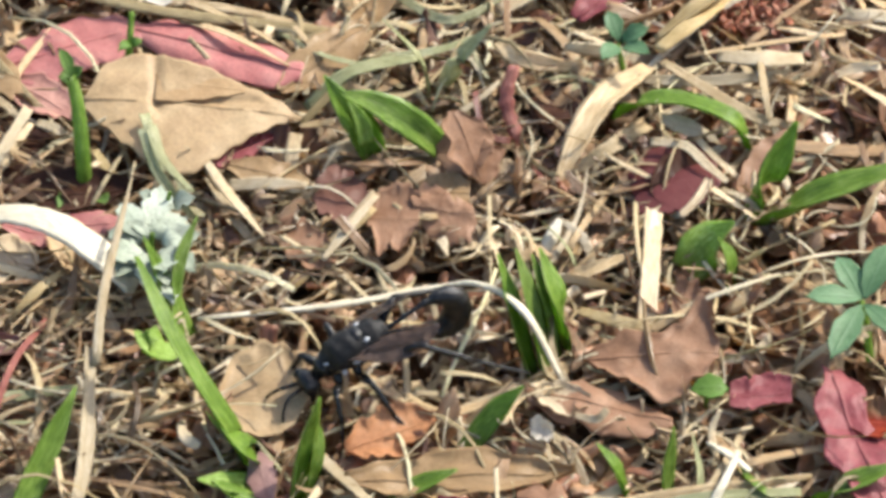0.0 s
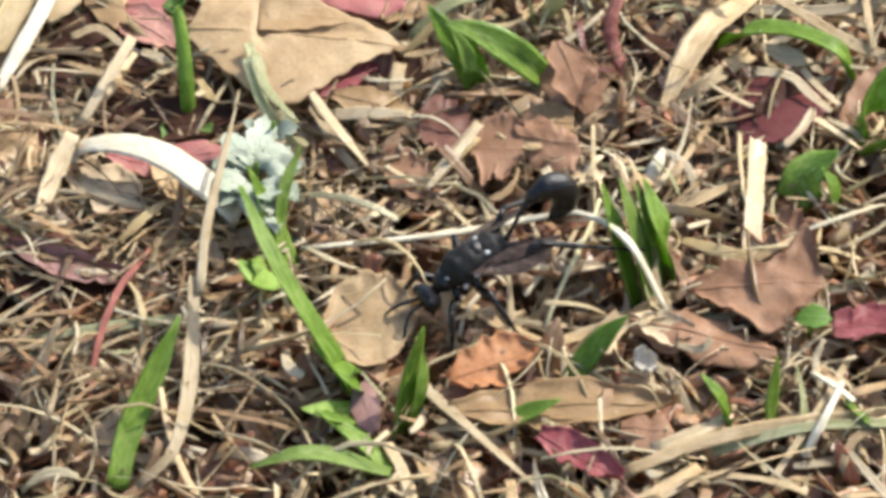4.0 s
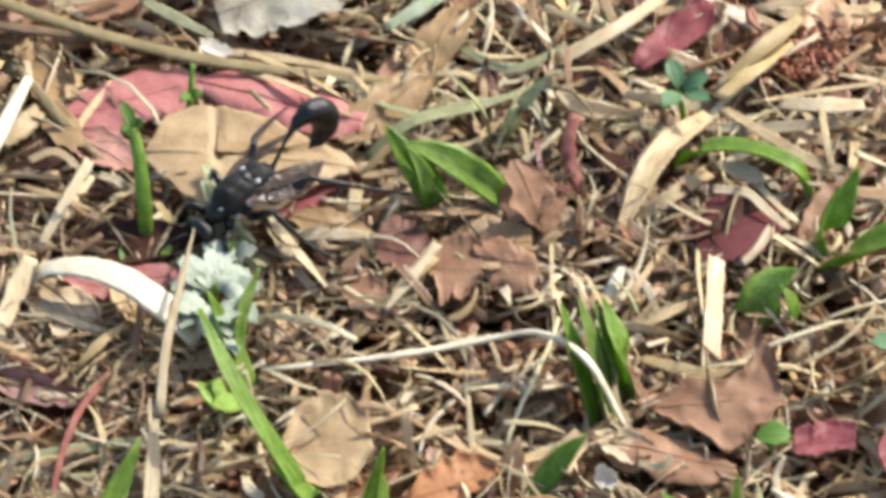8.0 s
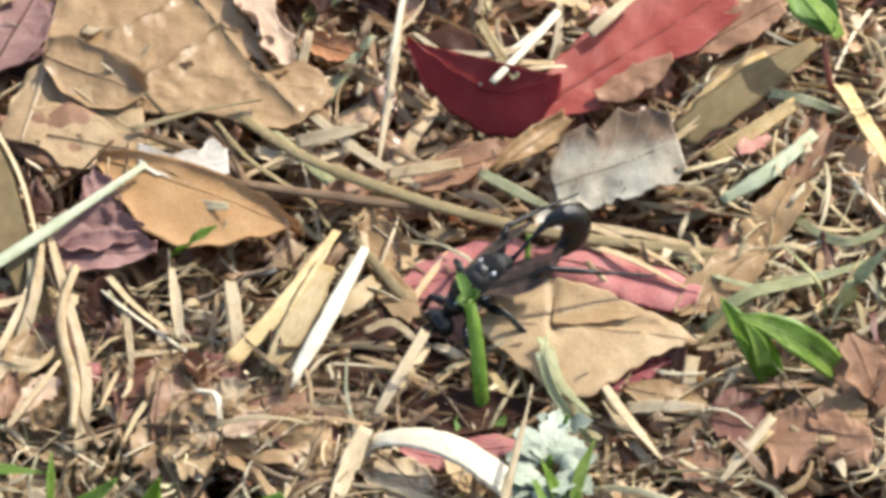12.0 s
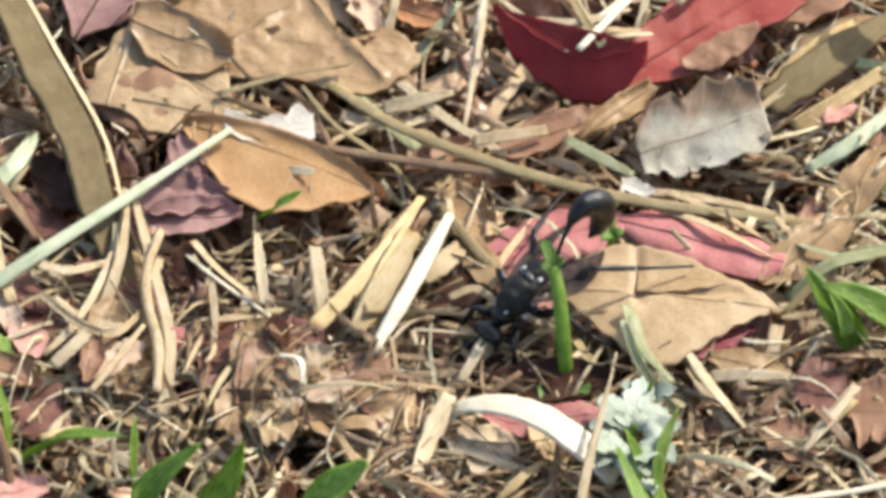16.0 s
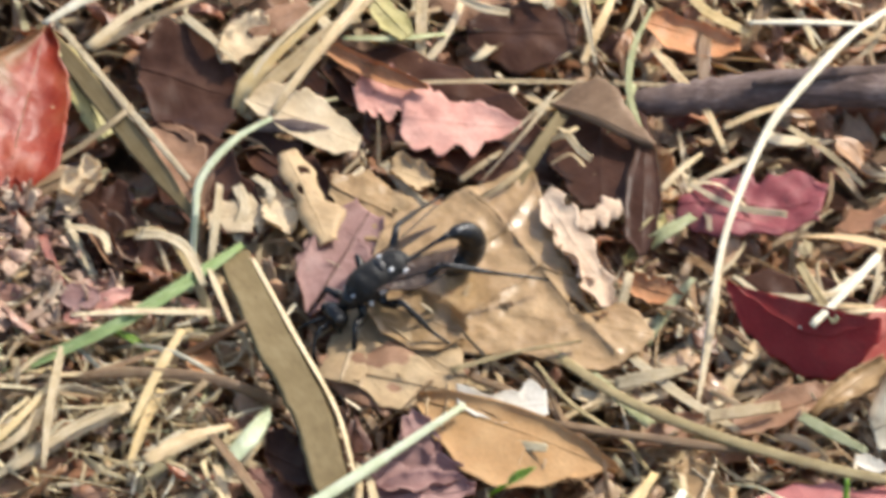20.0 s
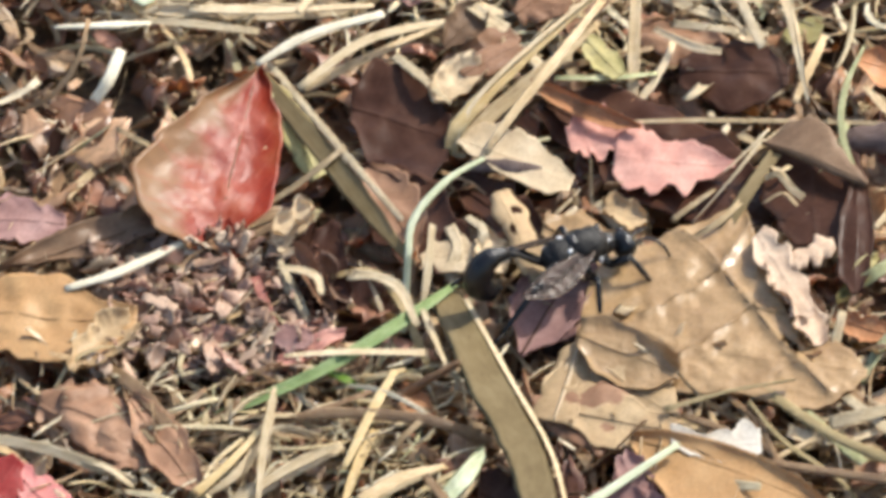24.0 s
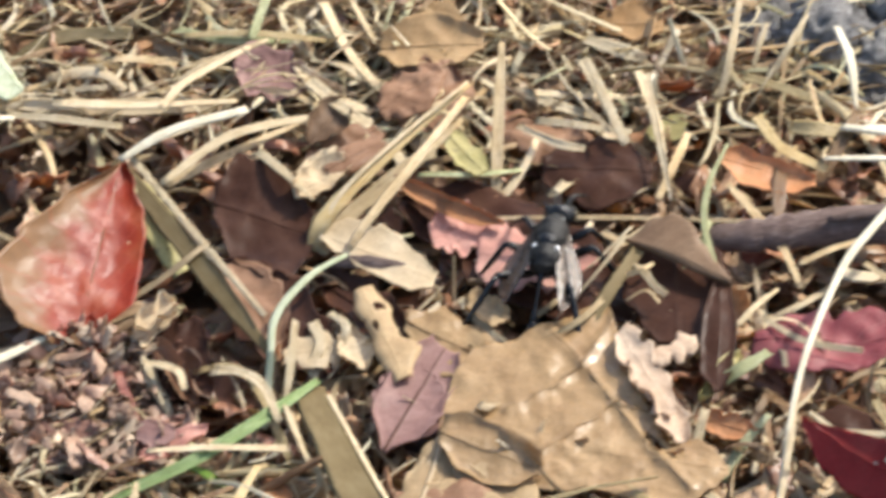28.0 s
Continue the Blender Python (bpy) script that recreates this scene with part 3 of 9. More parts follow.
def scatter_flakes(name, count, region, heights, sizes, mat, label, seed, skip=None, rolled=0.9, tilt=0.5):
    """Many broken leaf shards in one mesh: each rolled about an axis of its own, with a torn, pointed outline."""
    r = np.random.RandomState(seed)
    verts, faces, uvs = [], [], []
    x0, x1, y0, y1 = region
    nu, nv = 6, 5
    for k in range(count):
        c = np.array([r.uniform(x0, x1), r.uniform(y0, y1), r.uniform(*heights)])
        if skip and skip[0] < c[0] < skip[1] and skip[2] < c[1] < skip[3]:
            continue
        s = sizes[0] + (sizes[1] - sizes[0]) * r.rand() ** 2.2
        turn = Euler((r.normal(0, tilt), r.normal(0, tilt), r.uniform(0, 6.3))).to_matrix()
        asp = r.uniform(0.25, 0.85)
        arc = r.normal(0, rolled)
        axis = r.uniform(0, math.pi)
        ca, sa = math.cos(axis), math.sin(axis)
        wave, phase = r.uniform(0, 0.12), r.uniform(0, 6.3)
        ends, belly = r.uniform(0.05, 0.8, 2), r.uniform(0.3, 0.7)
        edge = r.uniform(0.6, 1.15, (nu + 1, 2))
        slip = r.normal(0, 0.12, nv + 1)
        start = len(verts)
        for i in range(nu + 1):
            u = i / nu
            w = ends[0] * (1 - u) + ends[1] * u + (1 - ends.mean()) * math.sin(math.pi * u ** (0.6 + belly))
            for j in range(nv + 1):
                v = 2 * j / nv - 1
                x = 2 * u - 1 + slip[j] * (1 if i in (0, nu) else 0.4)
                y = v * w * asp * (edge[i, 0] if v < 0 else edge[i, 1])
                along, across = x * ca + y * sa, y * ca - x * sa
                if abs(arc) > 0.05:
                    rad = 1 / arc
                    z, across = rad * (1 - math.cos(across / rad)), rad * math.sin(across / rad)
                else:
                    z = 0.0
                x, y = along * ca - across * sa, along * sa + across * ca
                z += wave * math.sin(5 * along + 4 * v + phase)
                q = turn @ Vector((x * s / 2, y * s / 2, z * s / 2))
                verts.append((c[0] + q.x, c[1] + q.y, max(c[2] + q.z, FLOOR)))
                uvs.append((u, (v + 1) / 2))
        row = nv + 1
        for i in range(nu):
            for j in range(nv):
                a = start + i * row + j
                faces.append((a, a + row, a + row + 1, a + 1))
    ob = tagged(mesh_object(name, verts, faces, M[mat], None, (0, 0, 0), uvs), label, name.replace("_", " "), kind="stuff")
    mod = ob.modifiers.new("thickness", "SOLIDIFY")
    mod.thickness = 0.15 * MM
    return ob


FLOOR = -5.2
NEAR = (-155, 145, -135, 165)
AROUND = (-480, 480, -460, 500)
scatter_flakes("leaf_litter", 3200, NEAR, (-4.5, 0.5), (5, 15), "flakes", "curled brown dead leaf pieces deep in the litter", 2, rolled=0.7)
scatter_flakes("leaf_flakes", 5200, NEAR, (-1.5, 4.0), (3.0, 10), "flakes", "broken brown and tan dead leaf flakes in the thatch", 3)
scatter_strips("thatch", 5600, NEAR, (-3.0, 4.2), (5, 26), (0.7, 2.9), "thatch", "tangled dry tan grass clippings covering the soil", 5, bow=0.22, thick=0.1)
scatter_strips("thatch_wisps", 1000, NEAR, (3.0, 5.2), (3, 13), (0.5, 1.7), "thatch", "fine loose wisps of dry grass on top of the thatch", 7, bow=0.3, thick=0.12)
scatter_strips("yellow_thatch", 2000, (-60, 130, -125, 45), (1.0, 4.8), (5, 18), (0.6, 2.2), "thatch", "pale dry grass clippings strewn over the thatch", 8, bow=0.22, thick=0.1)
scatter_strips("outer_thatch", 7000, AROUND, (-3.5, 3.0), (10, 45), (0.8, 2.6), "thatch", "dry grass clippings on the soil round about", 9, skip=NEAR)
scatter_flakes("outer_leaf_flakes", 2600, AROUND, (-3.2, 2.5), (6, 26), "flakes", "dead leaf pieces on the soil round about", 11, skip=NEAR)


scatter_strips("hay_strands", 430, (-25, 100, -112, -8), (3.4, 5.4), (6, 24), (0.45, 1.15), "hay", "thin curling pale strands of hay on the thatch", 81, bow=0.45, tilt=0.14, thick=0.3)
scatter_strips("hay_strands", 200, (-78, -18, -66, -14), (3.6, 5.6), (6, 22), (0.45, 1.2), "hay", "thin curling pale strands of hay between dead leaves", 82, bow=0.5, tilt=0.14, thick=0.3)
scatter_strips("hay_strands", 330, (-112, 10, 84, 126), (3.8, 6.0), (7, 26), (0.5, 1.3), "hay", "thin curling pale strands of hay over brown leaves", 83, bow=0.4, tilt=0.14, thick=0.3)
scatter_strips("hay_strands", 150, (30, 70, -20, 32), (3.6, 5.4), (6, 20), (0.45, 1.2), "hay", "thin curling pale strands of hay beside cut straws", 84, bow=0.4, tilt=0.14, thick=0.3)
scatter_strips("hay_strands", 120, (-112, -64, -8, 24), (3.6, 5.4), (6, 20), (0.45, 1.2), "hay", "thin curling pale strands of hay beside the seed crumbs", 85, bow=0.4, tilt=0.14, thick=0.3)


def rock(at, radii, seed):
    """A rough grey stone, lumpy at three scales, half sunk in the litter."""
    r = Vector((seed * 5.1, seed * 2.3, 0))
    bm = bmesh.new()
    bmesh.ops.create_icosphere(bm, subdivisions=5, radius=1.0)
    verts = []
    for v in bm.verts:
        d = v.co.normalized()
        k = 1 + 0.22 * noise.noise(d * 1.6 + r) + 0.16 * noise.noise(d * 4.5 + r) + 0.09 * noise.noise(d * 11 + r) + 0.04 * noise.noise(d * 26 + r)
        verts.append((at[0] + d.x * radii[0] * k, at[1] + d.y * radii[1] * k, at[2] + d.z * radii[2] * k))
    faces = [tuple(v.index for v in f.verts) for f in bm.faces]
    bm.free()
    return tagged(mesh_object("stone", verts, faces, M["stone"], None, at), "rough grey pitted stone half sunk in dry litter", "stone", "stones by the thatch")


rock((-9.9, 110.4, 1.0), (5.5, 5, 4.5), 1)
rock((-1.6, 107.1, 1.0), (8, 7, 6), 2)
rock((6.8, 103.3, 1.0), (7, 8, 6), 3)
rock((1.0, 120.0, 1.0), (9, 8, 6), 4)
rock((12.6, 113.3, 1.0), (10, 10, 7), 5)
rock((-8.5, 122.2, 1.0), (8, 8, 6), 6)
rock((4.6, 95.5, 0.0), (5, 4, 3), 7)


def thatch_patch(name, count, centre, spread, heights, sizes, mat, label, seed):
    x, y = centre
    area = (x - spread[0], x + spread[0], y - spread[1], y + spread[1])
    if mat == "pale_flakes" or name == "dried_florets":
        return scatter_flakes(name, count, area, heights, sizes, mat, label, seed)
    return scatter_strips(name, count, area, heights, sizes, (0.35, 1.3), mat, label, seed, tilt=0.6, bow=0.3, thick=0.4)


thatch_patch("seed_crumbs", 200, (-96.7, 33.2), (14, 12), (2.0, 4.6), (1.5, 6.0), "crumbs", "dark shrivelled flower crumbs heaped on the litter", 21)
thatch_patch("russet_crumbs", 260, (85.9, -4.6), (6, 5), (3.0, 5.5), (1.2, 4.0), "russet", "russet shrivelled seed heads on the litter", 23)
thatch_patch("dried_florets", 520, (-96.0, 34.3), (15, 13), (3.0, 6.2), (2.0, 6.0), "crumbs", "shrivelled purple-brown florets on the litter", 25)
thatch_patch("pale_leaf_flakes", 260, (-32.9, -35.3), (24, 13), (2.4, 4.4), (2.2, 6.5), "pale_flakes", "pale buff and cream crumpled leaf flakes on the thatch", 31)
thatch_patch("pale_leaf_flakes", 170, (5.2, -49.5), (22, 12), (2.4, 4.4), (2.2, 6.5), "pale_flakes", "pale buff and cream crumpled leaf flakes on the thatch", 32)
thatch_patch("pale_leaf_flakes", 90, (45.4, -36.5), (14, 12), (2.4, 4.4), (2.2, 6.5), "pale_flakes", "pale buff and cream crumpled leaf flakes on the thatch", 33)
thatch_patch("pale_leaf_flakes", 120, (55.9, -32.5), (22, 16), (2.4, 4.4), (2.2, 6.5), "pale_flakes", "pale buff and cream crumpled leaf flakes on the thatch", 34)
thatch_patch("pale_leaf_flakes", 60, (-77.7, 15.1), (20, 14), (2.4, 4.4), (2.2, 6.5), "pale_flakes", "pale buff and cream crumpled leaf flakes on the thatch", 35)
thatch_patch("pale_leaf_flakes", 150, (-55.4, 103.1), (32, 10), (2.4, 4.4), (2.2, 6.5), "pale_flakes", "pale buff and cream crumpled leaf flakes on the thatch", 36)
scatter_strips('long_straws', 230, (-108, 8, 88, 124), (3.6, 5.6), (9, 30), (0.45, 1.15), "thatch", 'long pale dry grass stems strewn over brown leaves', 61, tilt=0.12, bow=0.28, thick=0.12, lean=0.35)
scatter_strips('long_straws', 46, (-19, 5, -40, -16), (3.6, 5.6), (8, 22), (0.45, 1.15), "thatch", 'dry grass stems strewn over dark leaves', 62, tilt=0.12, bow=0.12, thick=0.12, lean=-0.6)
scatter_strips('long_straws', 60, (-20, 10, -84, -52), (3.6, 5.6), (8, 22), (0.45, 1.15), "thatch", 'dry grass stems strewn over dark leaves', 63, tilt=0.12, bow=0.12, thick=0.12, lean=0.9)
scatter_strips('long_straws', 40, (-7, 41, -60, -42), (3.6, 5.6), (8, 20), (0.45, 1.15), "thatch", 'dry grass stems strewn beside a bleached blade', 64, tilt=0.12, bow=0.12, thick=0.12, lean=0.2)
scatter_strips('long_straws', 60, (-69, -25, -51, -15), (3.6, 5.6), (8, 24), (0.45, 1.15), "thatch", 'looping dry grass strands over maroon leaf pieces', 65, tilt=0.12, bow=0.12, thick=0.12, lean=1.5)
scatter_strips('long_straws', 12, (-108, -78, 19, 39), (4.6, 6.0), (8, 22), (0.45, 1.15), "thatch", 'dry grass stems lying over seed crumbs', 66, tilt=0.12, bow=0.12, thick=0.12, lean=0.2)
scatter_strips('long_straws', 44, (-19, 1, -67, -49), (4.6, 6.4), (8, 22), (0.45, 1.15), "thatch", 'dry grass stems strewn over a dark leaf', 69, tilt=0.12, bow=0.12, thick=0.12, lean=-0.2)
scatter_strips('long_straws', 40, (-17, 3, -43, -25), (4.6, 6.4), (8, 22), (0.45, 1.15), "thatch", 'dry grass stems strewn over a dark leaf', 70, tilt=0.12, bow=0.12, thick=0.12, lean=-0.5)
scatter_strips('long_straws', 70, (-54, -14, -44, -28), (4.8, 7.0), (6, 18), (0.45, 1.15), "thatch", 'pale dry grass strands over crumpled leaves', 71, tilt=0.12, bow=0.12, thick=0.12, lean=0.9)
scatter_strips('long_straws', 80, (-20, 14, -90, -72), (4.2, 6.2), (7, 20), (0.45, 1.15), "thatch", 'pale dry grass stems between green blades', 72, tilt=0.12, bow=0.12, thick=0.12, lean=0.7)
scatter_strips('long_straws', 30, (-19, -3, -56, -42), (4.8, 6.6), (7, 18), (0.45, 1.15), "thatch", 'pale dry grass stems beside a bleached blade', 73, tilt=0.12, bow=0.12, thick=0.12, lean=0.9)
scatter_strips('long_straws', 70, (48, 92, -48, -8), (3.6, 5.6), (8, 24), (0.45, 1.15), "thatch", 'dry grass stems strewn between green blades', 67, tilt=0.12, bow=0.12, thick=0.12, lean=0.8)
scatter_strips('long_straws', 60, (-116, -68, 2, 22), (3.6, 5.6), (8, 24), (0.45, 1.15), "thatch", 'dry grass stems strewn below the green blades', 68, tilt=0.12, bow=0.12, thick=0.12, lean=0.5)


# ---- leaves, stems and plants on the thatch, in millimetres ----

# around the wasp at the start
straw([(5.7, -73.7, 9), (6.5, -64.2, 11), (8.3, -54.2, 12), (10.2, -44.6, 13)], 1.3, 'pale', 'thin straw-coloured stem standing aslant', taper=(0.9, 1, 0.8, 0.2), thick=0.5, fold=0.05)
straw([(5.0, -70.7, 9), (4.7, -82.1, 8), (4.0, -91.0, 7), (2.1, -98.9, 6), (-2.1, -102.7, 4)], 2.1, 'pale', 'dry sheath of a straw bending to the ground', taper=(0.6, 0.95, 1, 0.7, 0.5), thick=0.12, fold=0.25)
grass([([(24.8, -84.9, 2.0), (20.4, -82.3, 9.0), (14.6, -75.8, 16.0), (10.5, -66.5, 20.0)], 3.22, {'taper': (0.9, 1, 0.8, 0.7, 0.2)}), ([(20.1, -79.1, 5.0), (23.4, -87.3, 8.0), (25.5, -87.1, 5.0)], 3.5, {}), ([(26.2, -88.9, 3.0), (22.0, -92.1, 6.0), (17.9, -93.2, 8.0)], 2.8, {'mat': 'lime'})], 'green grass plant with a long tapering blade')
grass([([(29.6, -91.9, 2.0), (30.6, -89.4, 9.0), (32.6, -87.2, 16.0)], 2.94, {'taper': (1, 1, 0.9, 0.15)}), ([(30.9, -90.9, 2.0), (32.3, -88.3, 8.0), (31.8, -84.6, 12.0)], 1.82, {})], 'short broad green grass blade standing up')
grass([([(-4.6, -102.7, 4), (-3.2, -96.9, 7), (-0.3, -90.2, 10), (3.2, -83.3, 14)], 2.4, {'taper': (0.9, 1, 1, 0.85, 0.15)})], 'green grass blade bent over the thatch')
grass([([(11.6, -100.3, 5.0), (19.1, -100.2, 7.0), (28.7, -100.4, 4.0)], 2.38, {'mat': 'lime', 'taper': (0.2, 0.8, 1, 0.6)}), ([(28.7, -98.9, 3.0), (23.3, -95.0, 6.0), (19.2, -91.6, 7.0)], 2.66, {})], 'low curved green grass blade by a broad one')
grass([([(40.0, -31.0, 4), (38.3, -30.2, 8), (36.1, -29.1, 11), (33.8, -27.2, 14)], 3.0, {'taper': (0.8, 1, 0.95, 0.6, 0.1), 'facing': (0.15, -0.55, 0.8), 'fold': 0.3}), ([(48.8, -30.3, 4), (44.5, -29.6, 8), (39.9, -29.0, 11), (36.0, -29.5, 13)], 3.0, {'taper': (0.7, 1, 0.95, 0.6, 0.15), 'facing': (0.15, -0.55, 0.8), 'fold': 0.3}), ([(39.0, -32.0, 7), (38.3, -31.1, 10), (36.6, -30.3, 13)], 1.6, {'mat': 'lime', 'taper': (0.8, 1, 0.7, 0.1), 'facing': (0.15, -0.55, 0.8), 'fold': 0.3})], 'pair of folded bright green grass blades')
grass([([(47.0, -19.9, 3.0), (45.9, -20.3, 10.0), (40.9, -18.9, 16.0)], 1.4, {'mat': 'sage'}), ([(47.7, -18.8, 3.0), (50.4, -19.2, 9.0), (54.5, -18.0, 14.0)], 2.52, {'mat': 'sage', 'taper': (0.5, 1, 0.8, 0.1)})], 'thin pale green grass shoots')
grass([([(58.7, -68.7, 2.0), (56.7, -65.8, 9.0), (54.5, -60.7, 15.0)], 2.8, {}), ([(60.6, -68.7, 2.0), (59.0, -65.3, 9.0), (56.7, -59.7, 15.0)], 2.8, {'mat': 'lime'}), ([(63.1, -63.1, 2.0), (61.8, -62.8, 9.0), (59.7, -57.5, 13.0)], 3.08, {}), ([(61.8, -65.9, 2.0), (60.6, -63.3, 9.0), (58.7, -58.5, 13.0)], 2.38, {'mat': 'lime'}), ([(59.8, -65.9, 2.0), (59.0, -62.4, 10.0), (56.0, -54.1, 15.0)], 1.4, {'mat': 'straw'}), ([(62.9, -61.8, 2.0), (60.8, -59.3, 10.0), (57.7, -54.5, 14.0)], 1.4, {'mat': 'straw'}), ([(58.0, -65.9, 2.0), (55.9, -62.4, 10.0), (53.4, -54.5, 14.0)], 1.26, {'mat': 'pale'})], 'tuft of grass with green bases and dry tips')
straw([(18.1, -60.4, 4.0), (35.4, -60.0, 6.0), (46.4, -58.3, 7.0), (52.5, -60.8, 10.0), (57.9, -67.0, 11.0), (62.4, -71.6, 4.0)], 1.47, 'bone', 'long thin pale stem arching down beside the tuft', n=26, thick=0.5, taper=(0.6, 0.8, 1, 1, 0.8))
grass([([(50.0, -83.5, 3.0), (53.6, -81.3, 7.0), (57.5, -79.9, 11.0)], 2.1, {'taper': (0.7, 1, 1, 0.1)})], 'short green grass blade among brown leaves')
dry_leaf((64.9, -69.3, 5.6), (81.5, -69.0, 6.4), (72.9, -77.0, 5.1), (0.05, 0.25, 0.45, 0.42, 0.4, 0.6, 1.05, 0.2), (0.05, 0.28, 0.5, 0.75, 1, 0.95, 0.6, 0.15), 'brown', 'brown crinkled leaf fragment with a ragged edge', jag=0.1, ripple=1.0, crinkle=0.15, curl=0.8)
dry_leaf((57.8, -74.3, 5.1), (75.6, -79.6, 4.9), (67.3, -81.9, 4.7), (0.3, 0.6, 0.8, 0.7, 0.2), (0.3, 0.9, 1, 0.8, 0.2), 'brown', 'dark brown leaf fragment lying under another', jag=0.12)
dry_leaf((35.8, -85.3, 5.1), (46.8, -80.0, 5.8), (41.9, -87.0, 4.9), (0.2, 0.8, 1, 0.7, 0.1), (0.2, 0.8, 1, 0.7, 0.2), 'rust', 'rust-brown triangular leaf fragment')
dry_leaf((35.7, -91.0, 4.9), (63.7, -88.6, 4.9), (50.0, -94.3, 4.7), (0.2, 0.7, 1, 0.9, 0.5, 0.1), (0.2, 0.6, 1, 0.9, 0.5, 0.1), 'buff', 'long buff leaf strip lying on the thatch')
straw([(72.8, -61.5, 4.0), (73.4, -54.0, 6.0), (74.0, -43.8, 6.5)], 2.38, 'pale', 'thick pale cut straw standing on end', taper=(1, 1, 1, 1))
straw([(63.7, -53.9, 4.0), (67.2, -52.7, 5.0), (71.7, -49.9, 5.5)], 1.40, 'straw')
straw([(84.3, -2.4, 5.0), (79.9, -9.8, 7.0), (75.3, -13.9, 6.0)], 3.36, 'yellow', 'thick yellow split straw')
straw([(74.2, -15.9, 5.0), (67.7, -25.4, 7.0), (62.3, -36.5, 4.0)], 4.62, 'straw', 'broad crumpled dry blade', thick=0.2, fold=0.3, taper=(0.6, 1, 0.8, 0.3))
straw([(73.7, -25.2, 4.0), (69.0, -31.7, 6.0), (63.8, -34.6, 4.0)], 1.96, 'straw')
grass([([(69.5, -24.3, 4.0), (72.6, -25.6, 8.0), (78.1, -26.5, 9.0), (84.3, -29.1, 8.0), (86.5, -29.3, 3.0)], 2.52, {'taper': (0.2, 0.9, 1, 1, 0.7)})], 'green grass blade arched close to the ground')
grass([([(85.5, -40.6, 3.0), (88.2, -39.9, 9.0), (91.6, -36.8, 15.0)], 3.22, {}), ([(86.9, -42.1, 3.0), (93.6, -43.0, 8.0), (104.6, -42.2, 12.0)], 3.92, {'taper': (0.6, 1, 0.9, 0.4)}), ([(78.0, -50.8, 3.0), (80.4, -49.4, 6.0), (83.8, -48.6, 9.0)], 4.2, {'mat': 'lime'}), ([(83.1, -53.8, 2.0), (83.1, -52.0, 6.0), (81.7, -50.1, 8.0)], 2.1, {})], 'clump of broad green grass blades')
dry_leaf((73.7, -38.3, 5.1), (80.0, -35.2, 5.6), (76.8, -40.4, 4.7), (0.3, 0.9, 1, 0.9, 0.3), (0.3, 1, 1, 0.9, 0.3), 'dark', 'dark red-brown curled leaf pocket', camber=0.6)
weed([(100.0, -66.0, 2.0), (99.6, -64.2, 6.0), (98.9, -64.0, 10.0)], 1.12, [((98.9, -63.5, 10.0), (95.9, -58.0, 12.0), 1.68), ((98.9, -63.5, 10.0), (91.9, -65.1, 12.0), 1.54), ((98.8, -64.5, 10.0), (94.8, -74.1, 10.0), 1.82), ((99.2, -63.5, 10.0), (102.4, -56.6, 13.0), 1.82), ((99.2, -64.5, 10.0), (103.8, -70.5, 10.0), 1.68)], 'blue-green weed with a whorl of leaflets', mat='blue_weed')
weed([(71.5, -16.7, 2.0), (70.7, -16.0, 6.0), (70.3, -16.2, 9.0)], 0.84, [((70.3, -16.2, 9.0), (68.1, -19.9, 10.0), 1.26), ((70.3, -15.6, 9.0), (69.0, -12.1, 11.0), 1.26), ((70.7, -15.6, 9.0), (74.1, -15.3, 11.0), 1.26), ((70.7, -16.7, 9.0), (74.1, -18.8, 10.0), 1.12)], 'small blue-green weed with rounded leaflets', mat='blue_weed')
dry_leaf((82.5, -77.1, 5.4), (90.1, -75.4, 5.1), (86.2, -79.9, 5.1), (0.6, 1, 1, 0.7), (0.6, 1, 0.9, 0.6), 'crimson', 'small crimson leaf scrap on brown litter', camber=1.2, ripple=1.2, jag=0.16)
dry_leaf((94.4, -72.6, 7), (100.9, -94.8, 5.5), (101.6, -81.3, 5.4), (0.3, 0.8, 0.9, 1, 0.8, 0.6), (0.5, 0.7, 0.6, 0.8, 1, 0.7), 'crimson', 'crimson and pink crumpled leaf', ripple=1.5, jag=0.16, crinkle=0.35, furrow=0)
dry_leaf((97.1, -80.5, 5.6), (102.3, -80.5, 5.6), (99.8, -84.0, 5.2), (0.4, 0.9, 1, 0.6), (0.5, 0.9, 1, 0.5), 'scarlet', 'bright red leaf scrap beside a crimson one', ripple=1.0, rib=0)
weed([(79.8, -75.1, 3.0), (79.7, -76.3, 6.0), (79.7, -76.3, 7.0)], 0.70, [((77.8, -76.3, 7.0), (82.5, -76.3, 7.0), 1.82)], 'single small round green weed leaf')
grass([([(69.9, -91.0, 3.0), (68.5, -90.3, 7.0), (66.1, -87.9, 9.0)], 1.96, {}), ([(74.6, -92.0, 3.0), (74.6, -90.3, 7.0), (75.4, -88.2, 12.0)], 2.24, {'mat': 'lime'}), ([(92.4, -91.6, 3.0), (96.4, -92.3, 6.0), (103.3, -90.5, 8.0)], 2.66, {})], 'sparse short green grass shoots')
straw([(31.9, -85.1, 5.0), (38.3, -94.7, 6.0), (46.3, -103.0, 4.0)], 1.96, 'pale', 'pale straw lying slantwise')
dry_leaf((47.6, -31.1, 4.7), (54.4, -34.9, 9.0), (51.6, -36.7, 5.6), (0.3, 0.9, 1, 0.7, 0.2), (0.3, 0.9, 1, 0.7, 0.2), 'brown', 'brown leaf flake standing on edge', camber=0.5)
